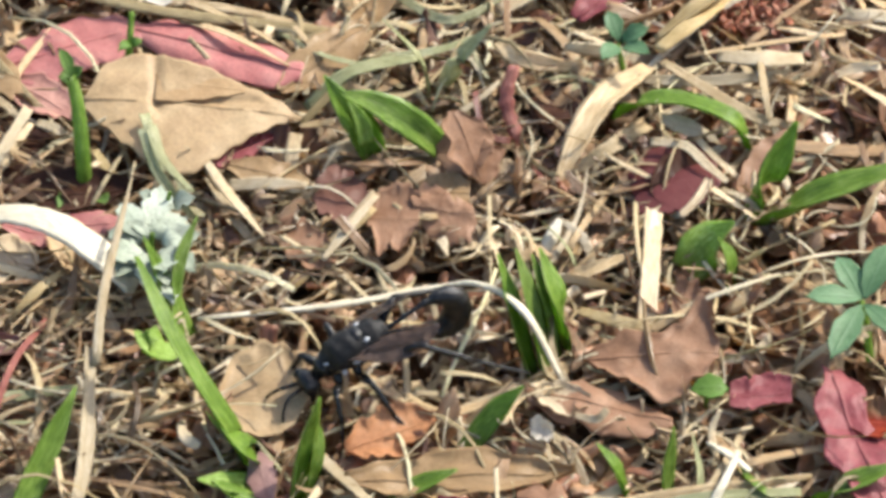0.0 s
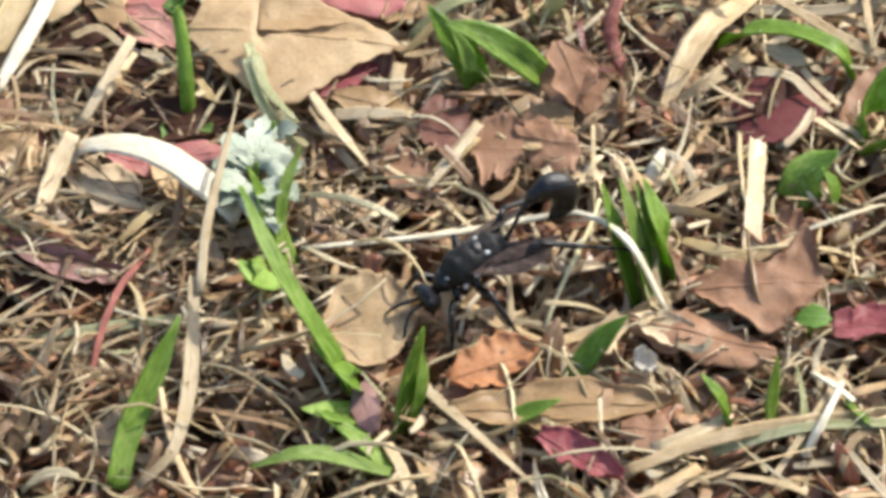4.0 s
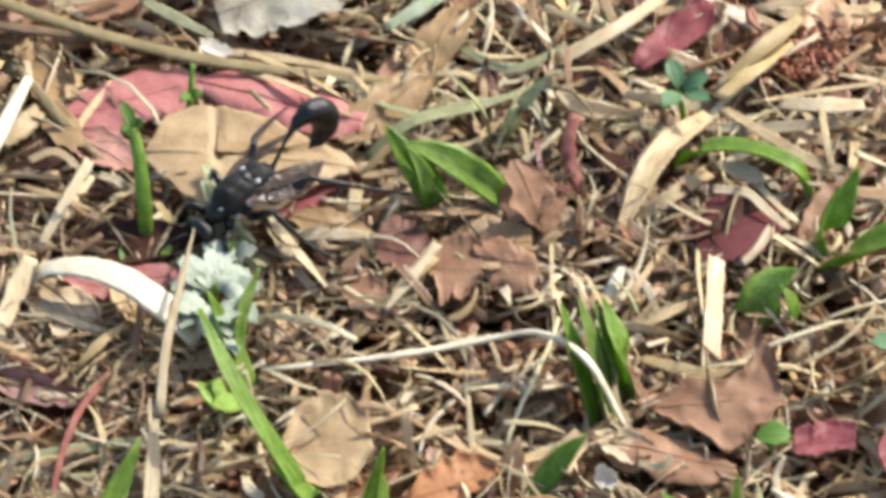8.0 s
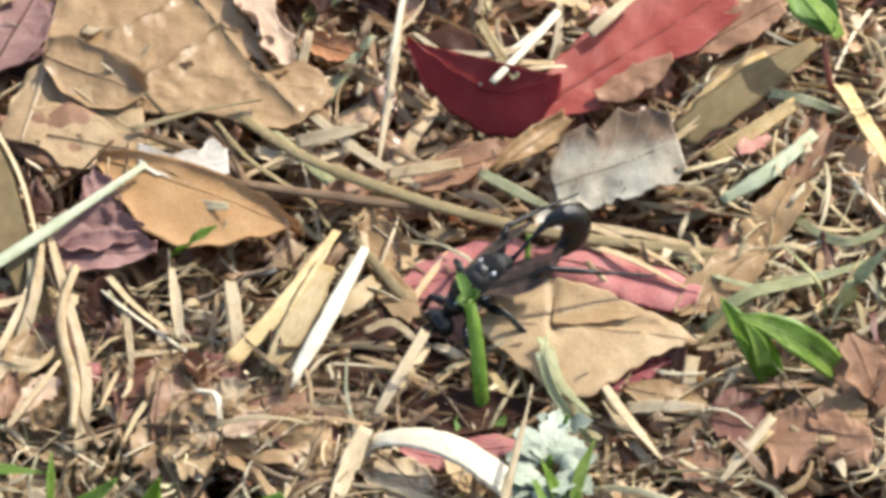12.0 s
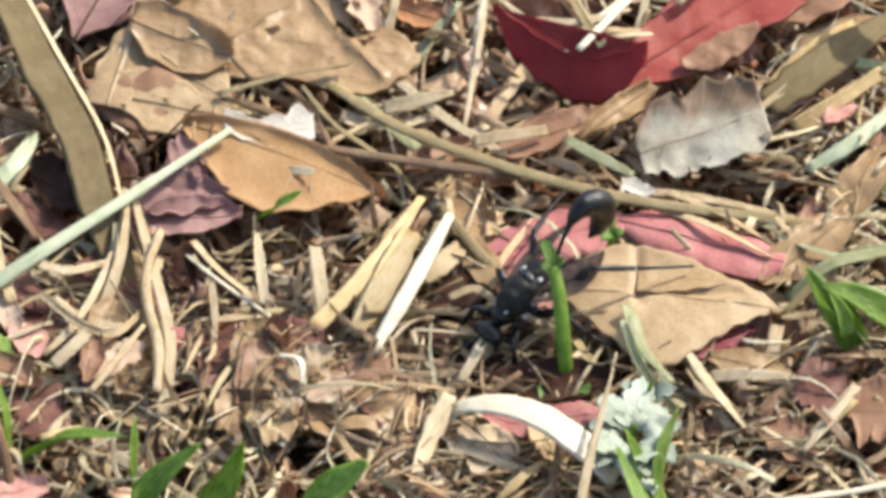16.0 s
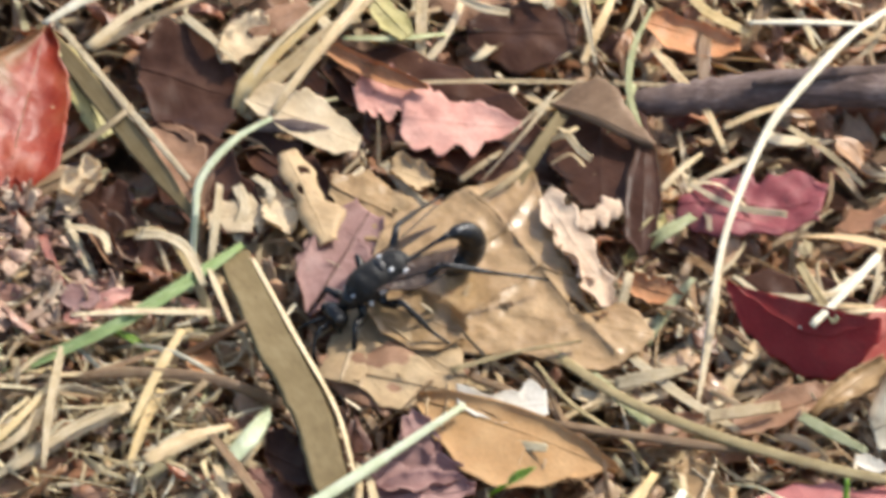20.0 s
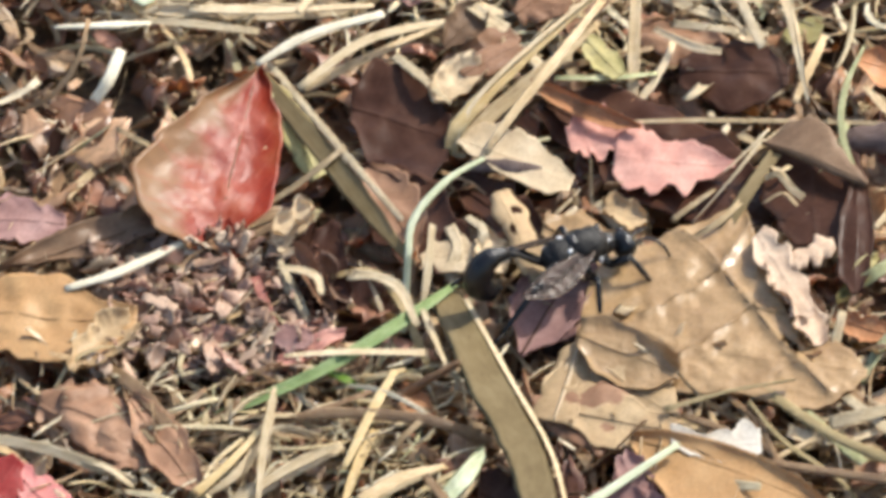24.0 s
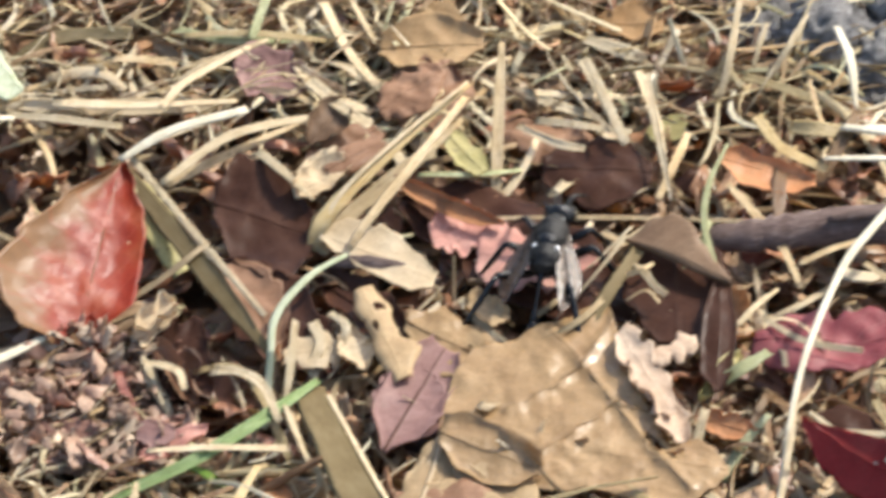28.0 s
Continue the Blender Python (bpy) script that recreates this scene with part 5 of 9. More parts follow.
dry_leaf((-119.5, 2.1, 5.6), (-111.4, -10.0, 5.1), (-114.5, 0.5, 5.1), (0.4, 0.9, 1, 0.4), (0.4, 0.9, 1, 0.4), 'pink', 'pink leaf beside a red one')
straw([(-36.8, 12.1, 6.0), (-30.4, 7.9, 6.0), (-22.7, -1.5, 4.0)], 1.54, 'umber', 'brown curled petiole lying on the thatch', thick=0.7)
straw([(-29.8, 14.2, 6.0), (-26.2, 5.7, 6.0), (-19.9, -0.4, 4.0)], 1.26, 'umber', 'brown curled petiole lying on the thatch', thick=0.7)

# more of the first part
dry_leaf((-5.9, -16.8, 6.0), (11.3, -9.5, 6.0), (3.5, -17.9, 5.8), (0.3, 0.8, 0.9, 1, 0.8, 0.3), (0.4, 0.9, 1, 0.9, 0.8, 0.4), 'pink', 'pink-red fallen leaf with dark red specks', ripple=0.5)
dry_leaf((10.9, -9.9, 6.0), (31.4, -17.2, 5.6), (20.6, -17.6, 5.6), (0.4, 0.9, 1, 1, 0.9, 0.4), (0.3, 0.8, 1, 1, 0.9, 0.4), 'pink', 'faded pink-red leaf lying beneath a tan leaf', ripple=0.5)
dry_leaf((-3.9, -19.3, 5.6), (3.2, -25.3, 5.4), (-2.1, -24.9, 5.4), (0.4, 0.9, 1, 0.7, 0.4), (0.5, 1, 0.9, 0.7, 0.3), 'pale_pink', 'torn pale pink leaf scrap on the thatch', jag=0.15)
# fold turned from the sun: darker buff stands for its shade
dry_leaf((13.2, -22.0, 8.2), (24.2, -22.9, 7.5), (18.5, -25.7, 7.8), (1, 1, 0.85, 0.55, 0.15), (1, 1, 0.8, 0.45, 0.1), 'buff', 'inner fold of a tan dead leaf, its shade painted in buff', ripple=0.1, jag=0.03, curl=0, rib=0, bend=0.2)
dry_leaf((4.2, -25.1, 8), (31.1, -26.2, 6), (17.5, -37.0, 5.6), (0.05, 0.56, 0.68, 0.7, 0.63, 0.56, 0.45, 0.33, 0.2, 0.03), (0.1, 0.35, 0.62, 0.85, 1, 0.95, 0.72, 0.5, 0.3, 0.12, 0.02), 'tan', 'tan dead leaf folded at a crease with a smooth rim', ripple=0.5, jag=0.02, camber=-0.12, curl=0, bend=0.8, nu=60, nv=34, ridges=[(-0.5, 0.6, [(13.1, -16.9), (13.3, -26.5)]), (-0.4, 0.6, [(13.3, -25.4), (25.4, -24.1)])])
straw([(30.9, -27.7, 6.0), (33.1, -26.2, 5.0), (35.2, -25.6, 5.0)], 0.84, 'straw', 'tan leaf stalk end')
weed([(4.5, -36.8, 3.0), (4.2, -35.6, 8.0), (3.6, -31.8, 13.0), (2.8, -29.5, 16.0)], 2.1, [((2.8, -30.0, 16.0), (1.3, -27.6, 19.0), 0.84), ((3.0, -29.4, 15.0), (1.2, -29.5, 16.0), 1.12), ((3.2, -28.9, 15.0), (4.2, -29.0, 17.0), 0.98), ((4.1, -36.3, 3.0), (1.1, -41.6, 5.0), 1.54), ((4.5, -36.3, 3.0), (7.2, -40.8, 5.0), 1.4), ((4.5, -36.8, 3.0), (3.8, -42.5, 4.0), 1.4)], 'upright green weed stem with a node and small leaves')
weed([(9.8, -15.9, 6.0), (10.0, -15.0, 8.0), (10.3, -12.1, 11.0)], 0.98, [((10.2, -15.0, 8.0), (8.6, -17.1, 9.0), 0.7), ((10.2, -15.5, 8.0), (11.6, -15.1, 9.0), 0.7)], 'small green weed shoot between pink leaves')
straw([(-18.4, -53.5, 3.0), (-12.8, -50.1, 5.0), (-10.9, -47.2, 7.0), (-8.7, -46.9, 9.0)], 1.82, 'straw', 'dry curled root end of a bleached blade')
straw([(-10.6, -48.1, 5.0), (-9.0, -46.8, 8.0), (-4.5, -48.0, 10.0), (0.7, -50.4, 10.5), (5.8, -54.1, 9.5), (10.6, -55.9, 5.0)], 4.48, 'bone', 'broad bleached white dead grass blade arched over the thatch', fold=0.04, taper=(0.12, 0.45, 0.85, 1, 1, 0.9), n=26, thick=0.16, facing=(0.2, -0.1, 0.95))
straw([(-19.3, -34.8, 6.5), (-14.7, -25.0, 8.5), (-9.9, -12.3, 9)], 2.2, 'bone', 'thick bleached straw lying aslant')
straw([(-11.1, -7.4, 6.0), (-6.5, -16.9, 7.0), (-0.7, -24.0, 5.0)], 1.40, 'tan_stem', 'olive grass stem crossing pink leaves', thick=0.7)
# the wasp's cast shadow, modelled as a dark leaf
dry_leaf((-13.9, -27.2, 5.6), (-4.1, -22.8, 5.8), (-9.4, -27.0, 5.4), (0.3, 0.9, 1, 0.8, 0.2), (0.3, 0.8, 1, 0.8, 0.2), 'dark', 'dark leaf sheet in place of the shadow cast by the wasp', rib=0, camber=0.6)
straw([(-10.1, -39.9, 4.0), (-5.9, -34.4, 6.0), (-2.1, -27.2, 6.0)], 1.68, 'pale')
straw([(-1.4, -27.0, 6.0), (1.1, -28.3, 6.0), (4.2, -30.2, 4.0)], 1.26, 'pale')
straw([(5.6, -31.9, 6.0), (7.6, -35.5, 5.0), (9.7, -38.4, 3.0)], 1.54, 'tan_stem')
# shade below the tan leaf, put in as a dark leaf sheet
dry_leaf((-7.3, -40.9, 4.9), (11.1, -37.9, 5.1), (1.7, -43.3, 4.7), (0.2, 0.8, 1, 0.7, 0.1), (0.2, 0.7, 1, 0.8, 0.2), 'dark', 'dark leaf sheet standing in for shade of a tan leaf')
dry_leaf((-17.6, -60.9, 5.1), (-2.2, -66.9, 5.1), (-10.8, -68.1, 4.7), (0.1, 0.3, 0.25, 0.2, 0.1), (0.3, 0.8, 1, 0.9, 0.2), 'lilac', 'dark reddish curled leaf half buried in thatch', camber=0.8, curl=1)
# separate dark sheet gives the curled leaf above a shaded underside
dry_leaf((-17.6, -64.3, 4.5), (-3.9, -67.4, 4.5), (-11.5, -72.4, 4.5), (0.3, 0.8, 1, 0.9, 0.2), (0.3, 0.8, 1, 0.9, 0.2), 'dark', 'dark sheet painting the shaded underside of a curled leaf')
straw([(-17.6, -77.3, 4.0), (-6.7, -76.8, 6.0), (3.6, -73.8, 5.0)], 1.40, 'sage', 'pale sage grass stem lying level')
straw([(-17.6, -79.0, 4.0), (-8.0, -79.8, 5.0), (4.3, -79.2, 4.0)], 0.98, 'sage')
straw([(-0.1, -61.4, 5.0), (-4.2, -71.1, 7.0), (-6.7, -80.0, 6.0), (-7.7, -87.9, 4.0)], 0.91, 'stem', 'thin pinkish stem winding down')
straw([(-10.4, -70.8, 4.0), (-8.7, -78.0, 5.0), (-5.3, -81.9, 4.0)], 0.84, 'pale')
dry_leaf((20.7, -76.5, 5.1), (31.4, -73.6, 5.4), (26.8, -82.9, 4.7), (0.3, 0.9, 1, 0.9, 0.4), (0.3, 0.9, 1, 0.8, 0.4), 'tan', 'tan rounded leaf fragment beside green blades', jag=0.08)
grass([([(14.3, -66.1, 6.0), (12.6, -70.3, 8.0), (10.4, -67.8, 9.0)], 3.78, {'mat': 'lime'}), ([(16.1, -62.1, 6.0), (15.4, -60.3, 9.0), (16.1, -58.4, 11.0)], 1.26, {})], 'small broad green weed leaf')
dry_leaf((24.9, -86.3, 6.0), (26.7, -93.9, 4.7), (27.5, -88.9, 5.6), (0.5, 1, 1, 0.3), (0.5, 1, 1, 0.3), 'lilac', 'small pinkish leaf against a green blade', rib=0)
dry_leaf((49.5, -31.6, 12.0), (53.2, -37.5, 5.1), (55.2, -32.4, 7.0), (0.2, 0.6, 0.5, 0.8, 0.5, 0.1), (0.2, 0.7, 0.9, 1, 0.7, 0.2), 'brown', 'brown lobed leaf flake standing on edge', jag=0.12, camber=0.5)
dry_leaf((44.6, -42.3, 5.4), (52.2, -44.1, 5.6), (49.4, -47.7, 5.1), (0.4, 0.9, 1, 0.6, 0.4), (0.4, 1, 0.9, 1, 0.3), 'brown', 'crumpled brown leaf flake with wavy rim', jag=0.2, ripple=1.5, crinkle=0.22, furrow=0)
dry_leaf((39.0, -44.0, 5.6), (45.3, -44.6, 5.6), (41.7, -50.2, 5.1), (0.4, 0.9, 0.9, 0.6), (0.5, 1, 0.9, 0.3), 'brown', 'small pinkish-brown leaf flake on straw', jag=0.15, ripple=0.7)
dry_leaf((45.4, -39.2, 5.4), (51.6, -39.5, 5.6), (48.4, -42.6, 5.1), (0.4, 0.8, 0.9, 0.4), (0.4, 0.8, 0.9, 0.4), 'buff', 'pale brown leaf flake on straw', jag=0.15, ripple=0.7)
straw([(52.5, -24.7, 9.0), (53.0, -28.8, 8.0), (54.5, -29.7, 6.0), (56.8, -29.4, 5.0)], 0.91, 'stem', 'thin crimson stem curling down')
straw([(57.4, -21.2, 10.0), (56.4, -24.2, 8.0), (56.8, -26.6, 6.0), (58.1, -29.1, 4.0)], 1.96, 'stem', 'pinkish knobbly root piece', jitter=0.25, thick=0.8)
straw([(59.3, -31.2, 4.0), (60.4, -34.8, 4.0), (62.1, -37.3, 3.0)], 0.84, 'stem', 'thin red stem in shade')
# level dark sheet; the hollow's shade is in its colour
dry_leaf((58.6, -19.1, 4.3), (66.6, -19.7, 4.3), (62.3, -26.9, 4.3), (0.5, 1, 1, 0.5), (0.5, 1, 1, 0.6), 'dark', 'dark leaf sheet painting the shade of a hollow')
straw([(55.6, -12.1, 6.0), (58.3, -16.3, 7.0), (66.0, -16.1, 5.0)], 2.38, 'straw', 'crumpled pale dry blade', thick=0.15, fold=0.25)
dry_leaf((76.3, -26.8, 6.0), (79.7, -28.3, 6.0), (77.9, -28.4, 5.8), (0.6, 1, 1, 0.5), (0.6, 1, 1, 0.5), 'cream', 'pale lilac-white leaf chip', rib=0)
straw([(79.6, -29.9, 6.0), (82.2, -34.1, 6.0), (86.0, -36.5, 4.0)], 0.98, 'pale')
straw([(82.5, -38.1, 5.0), (85.5, -41.3, 6.0), (88.6, -42.7, 4.0)], 0.98, 'pale')
straw([(75.7, -15.9, 6.0), (81.8, -22.8, 7.0), (87.3, -26.4, 6.0), (92.9, -26.9, 5.0)], 1.68, 'straw', 'dry stem crossing green blades')
straw([(71.5, -17.9, 5.0), (80.5, -19.6, 6.0), (91.8, -17.0, 5.0)], 1.54, 'pale')
straw([(82.7, -14.9, 6.0), (87.6, -16.6, 7.0), (93.2, -15.5, 6.0)], 2.38, 'pale', 'thick pale straw lying on the thatch')
straw([(87.7, -13.4, 6.0), (88.1, -22.9, 8.0), (88.7, -26.9, 6.0)], 1.12, 'straw')
straw([(64.3, -58.8, 4.0), (69.1, -62.0, 5.0), (74.9, -62.9, 4.0)], 1.82, 'yellow', 'tan cut stem lying by a thick straw')
dry_leaf((76.1, -57.1, 5.1), (80.7, -63.7, 5.1), (79.6, -56.6, 5.1), (0.5, 1, 0.8, 0.4), (0.4, 0.9, 1, 0.4), 'brown', 'narrow brown leaf flake')
straw([(65.5, -52.2, 4.0), (69.0, -51.3, 5.0), (72.8, -49.5, 5.0)], 1.54, 'pale')
straw([(60.4, -50.2, 5.0), (61.4, -48.2, 6.0), (62.5, -45.8, 7.0)], 1.82, 'bone', 'short bleached straw stub')
straw([(64.5, -51.2, 4.0), (63.1, -49.3, 6.0), (60.4, -47.3, 8.0)], 0.98, 'sage')
dry_leaf((58.8, -75.4, 5.4), (65.6, -76.7, 5.4), (61.8, -78.7, 5.1), (0.4, 0.9, 0.9, 0.4), (0.4, 0.9, 1, 0.5), 'cream', 'pale ragged leaf flake', jag=0.2, rib=0)
dry_leaf((58.3, -82.3, 5.6), (61.1, -82.9, 5.6), (59.7, -84.4, 5.4), (0.6, 1, 1, 0.6), (0.6, 1, 1, 0.6), 'white', 'white chip of dry leaf', rib=0)
straw([(63.2, -78.5, 5.0), (66.2, -80.6, 6.0), (67.6, -79.7, 7.0)], 1.12, 'pale', 'curled pale leaf rim')
grass([([(41.1, -91.7, 3.0), (44.5, -91.4, 5.0), (49.3, -90.5, 7.0)], 2.38, {}), ([(78.2, -95.5, 3.0), (78.6, -90.7, 6.0), (77.7, -85.9, 9.0)], 1.26, {'mat': 'sage'})], 'low dark green blade under brown leaves')
dry_leaf((56.4, -93.1, 5.1), (63.2, -94.7, 5.1), (59.4, -97.4, 4.9), (0.4, 0.9, 1, 0.3), (0.4, 0.9, 1, 0.3), 'brown', 'brown leaf flake at the edge of shade')
straw([(78.5, -97.5, 4.0), (80.9, -94.3, 7.0), (83.4, -88.4, 8.0)], 1.26, 'bone')
straw([(79.8, -84.7, 6.0), (82.1, -87.8, 7.0), (84.8, -89.8, 6.0)], 1.54, 'bone', 'bleached bent grass piece')
straw([(80.8, -86.7, 5.0), (80.2, -83.8, 7.0), (81.2, -82.0, 9.0)], 0.98, 'pale')
straw([(67.6, -96.5, 4.0), (78.5, -94.5, 6.0), (90.9, -92.5, 5.0)], 1.68, 'sage', 'long pale stem lying level')
grass([([(82.6, -86.1, 4.0), (85.4, -92.3, 6.0), (88.8, -93.7, 4.0)], 1.26, {})], 'thin green grass blade lying low')
dry_leaf((71.7, -38.6, 4.2), (82.0, -34.9, 6), (77.9, -43.3, 5), (0.6, 0.9, 1, 0.85, 0.5), (0.5, 0.8, 1, 0.9, 0.5), 'wine', 'wine-red curled leaf lying in a hollow', ripple=0.5, jag=0.1, camber=-0.1, curl=0.1, bend=0.5, rib=0)
dry_leaf((84.9, -39.3, 5.1), (91.4, -30.0, 6.0), (90.2, -36.3, 5.1), (0.4, 0.9, 1, 0.5), (0.4, 0.8, 0.9, 0.4), 'brown', 'pinkish-brown leaf behind green blades')
straw([(16.5, -8.1, 6.0), (22.8, -12.4, 7.0), (29.7, -16.6, 6.0)], 1.26, 'straw')
straw([(27.7, -8.7, 5.0), (34.6, -15.1, 6.0), (42.3, -16.1, 5.0)], 0.98, 'sage')
straw([(31.7, -22.2, 4.0), (37.3, -18.8, 7.0), (45.8, -15.1, 6.0)], 1.82, 'sage', 'grey-green dead grass blade', thick=0.15)
straw([(31.0, -25.3, 4.0), (35.9, -20.3, 6.0), (42.3, -14.1, 7.0)], 1.26, 'tan_stem')
straw([(40.2, -14.0, 5.0), (47.2, -14.1, 6.0), (53.5, -11.0, 6.0)], 1.12, 'sage')
weed([(14.2, -42.6, 4.0), (14.5, -42.8, 7.0), (14.8, -43.0, 9.0)], 0.70, [((14.5, -42.8, 6.0), (11.0, -41.8, 8.0), 1.4), ((14.5, -42.8, 6.0), (12.7, -47.8, 6.0), 1.4), ((14.8, -42.8, 6.0), (18.0, -42.9, 8.0), 1.26), ((14.8, -43.8, 6.0), (16.9, -46.8, 5.0), 1.26)], 'small felted grey weed rosette', mat='felt')
weed([(12.6, -53.1, 3.0), (12.6, -51.2, 6.0), (12.6, -50.4, 9.0)], 0.98, [((13.9, -49.8, 5.4), (17.9, -53.5, 5.6), 1.82), ((11.3, -50.5, 7.4), (7.2, -48.5, 7.8), 1.82), ((12.5, -52.8, 7.4), (12.2, -56.0, 7.8), 1.68), ((12.8, -48.5, 6.5), (13.8, -40.0, 6.8), 1.82), ((11.3, -51.7, 7.6), (7.1, -54.9, 9.2), 1.82), ((13.7, -52.7, 8.0), (15.7, -55.5, 8.3), 1.68), ((12.8, -48.6, 6.6), (13.8, -40.3, 7.6), 1.82), ((12.4, -53.0, 7.6), (11.8, -60.6, 9.1), 1.82), ((13.9, -51.3, 7.9), (16.3, -50.6, 8.2), 1.68), ((11.2, -48.6, 5.3), (7.6, -48.9, 6.4), 1.82), ((13.1, -51.9, 6.7), (14.4, -59.2, 8.5), 1.82), ((13.3, -50.6, 8.2), (14.1, -48.6, 8.7), 1.68), ((11.6, -50.7, 6.1), (8.2, -57.0, 7.7), 1.82), ((13.6, -52.3, 7.4), (15.7, -57.1, 8.5), 1.82), ((12.1, -50.1, 7.9), (11.6, -47.5, 8.0), 1.68), ((13.1, -51.6, 6.4), (15.1, -62.4, 8.1), 1.82), ((13.9, -50.6, 7.4), (18.5, -49.4, 8.2), 1.82), ((11.3, -51.9, 7.7), (8.6, -53.3, 8.0), 1.68), ((13.1, -51.9, 6.7), (14.9, -59.2, 7.3), 1.82), ((13.4, -49.9, 7.5), (15.1, -46.6, 8.1), 1.82), ((11.3, -52.3, 7.9), (8.5, -54.5, 8.3), 1.68), ((13.8, -50.6, 6.3), (17.3, -54.0, 6.6), 1.82), ((11.6, -50.4, 7.8), (9.4, -47.0, 8.0), 1.82), ((13.3, -54.1, 8.8), (14.2, -58.0, 9.6), 1.68), ((13.5, -48.3, 5.9), (16.0, -44.3, 6.3), 1.82), ((11.6, -51.0, 6.3), (9.0, -55.7, 6.7), 1.82), ((13.6, -53.7, 8.6), (14.7, -56.1, 8.8), 1.68), ((11.8, -49.1, 6.8), (8.7, -43.6, 7.5), 1.82)], 'white felted weed with a crowded rosette of leaves', mat='felt')
grass([([(16.7, -62.7, 3.0), (13.9, -58.5, 8.0), (11.5, -55.3, 13.0)], 2.8, {'taper': (0.9, 1, 0.8, 0.1)}), ([(15.3, -62.2, 3.0), (15.7, -56.5, 9.0), (18.1, -50.6, 12.0)], 1.4, {'mat': 'lime'})], 'green blades growing through a felted weed')

# more of the middle
dry_leaf((-4.8, 21.9, 13), (14.5, 16.1, 12), (4.5, 13.6, 5.0), (0.05, -0.12, -0.3, -0.42, -0.4, -0.2, 0.05), (0.1, 0.62, 0.85, 1, 0.98, 0.8, 0.3), 'red', 'deep red leaf curled up like a bowl', camber=0.25, curl=0.3, ripple=0.4, jag=0.05, rib=0)
straw([(-3.9, 26.7, 10.0), (1.4, 20.7, 11.0), (9.2, 23.9, 10.0)], 0.98, 'pale')
straw([(5.6, 26.6, 10.0), (7.7, 20.1, 11.0), (8.8, 17.0, 10.0)], 0.98, 'pale')
straw([(4.2, 17.0, 10.0), (7.0, 20.1, 11.0), (12.0, 27.6, 10.0)], 1.40, 'bone')
straw([(-0.7, 20.5, 10.0), (7.7, 19.9, 11.0), (13.7, 21.0, 10.0)], 0.84, 'straw')
straw([(9.1, 19.6, 10.0), (12.6, 19.6, 10.5), (15.1, 20.3, 10.0)], 0.98, 'pale')
# inner shadow of the bowl put in as a flat dark sheet
dry_leaf((-4.6, 28.9, 4.3), (13.4, 23.4, 4.3), (4.2, 33.1, 4.3), (0.5, 0.9, 1, 0.5), (0.5, 0.9, 1, 0.5), 'dark', 'dark sheet painting the shadow inside the red leaf bowl')
dry_leaf((10.2, 15.9, 5.8), (35.4, 37.8, 7.0), (26.1, 21.9, 5.6), (0.3, 0.75, 1, 1, 0.9), (0.35, 0.85, 0.9, 0.9, 0.7), 'salmon', 'salmon-red leaf half with a curled rim', camber=0.6, ripple=0.4)
dry_leaf((13.4, 2.4, 5.6), (29.1, 7.7, 8.0), (23.0, -1.9, 5.6), (0.4, 0.95, 1.0, 1, 0.9, 0.6), (0.5, 0.75, 0.85, 0.9, 0.9, 0.6), 'grey', 'pale grey papery leaf with a stained centre', ripple=0.9, jag=0.12, camber=0.45, curl=0.9, rib=0.25)
dry_leaf((-43.2, 7.9, 6.0), (-18.2, -5.1, 5.8), (-33.0, -9.0, 5.1), (0.05, 0.22, 0.3, 0.3, 0.22, 0.05), (0.15, 0.62, 0.95, 1, 0.8, 0.45, 0.05), 'orange', 'smooth orange-tan lance-shaped dead leaf', ripple=0.2, jag=0.02, bend=0.6)
grass([([(-34.0, -9.2, 5.0), (-31.5, -9.9, 8.0), (-28.2, -9.2, 10.0)], 1.12, {'taper': (0.5, 0.6, 1, 1, 0.2), 'mat': 'green'})], 'tiny green bud on a stalk over a leaf')
dry_leaf((-38.1, 6.3, 6.7), (-26.9, 6.1, 6.6), (-32.3, 2.6, 6.4), (0.9, 0.6, 0.4, 0.7, 1.1, 0.8), (0.4, 0.7, 0.9, 0.9, 0.6), 'white', 'white papery torn leaf scrap', jag=0.16, rib=0, crinkle=0.1, ripple=0.5, curl=0.3)
dry_leaf((-47.6, 22.2, 5.8), (-37.3, 11.7, 5.6), (-45.0, 11.0, 5.4), (0.4, 0.9, 1, 0.7, 0.2), (0.4, 0.8, 1, 0.9, 0.5), 'tan', 'tan lobe of a wrinkled dead leaf', jag=0.1, ripple=0.5)
dry_leaf((-49.1, 27.8, 6.0), (-52.8, 11.3, 5.6), (-47.6, 18.7, 5.6), (0.2, 0.6, 0.8, 0.9, 0.8), (0.3, 0.9, 1, 1, 0.9), 'tan', 'tan leaf with a pale raised midrib', ripple=0.4, rib=0.8, rib_mat='cream')
dry_leaf((-54.5, 39.0, 6.0), (-53.3, 26.2, 5.6), (-48.8, 34.1, 5.6), (0.5, 0.9, 0.9, 0.3), (0.5, 0.9, 1, 0.6), 'lilac', 'purplish-brown leaf edge among straws')
dry_leaf((-49.8, -6.5, 6.0), (-37.2, -6.4, 5.8), (-43.4, -10.3, 5.6), (0.3, 0.8, 1, 0.9, 0.3), (0.3, 0.9, 1, 0.8, 0.3), 'lilac', 'dull purple pointed leaf under a pale stem')
dry_leaf((-44.6, -2.4, 6.0), (-40.7, 1.2, 6.5), (-41.0, -4.0, 5.6), (0.4, 0.9, 1, 0.4), (0.4, 0.9, 1, 0.4), 'lilac', 'pale lilac leaf tip by a pale stem')
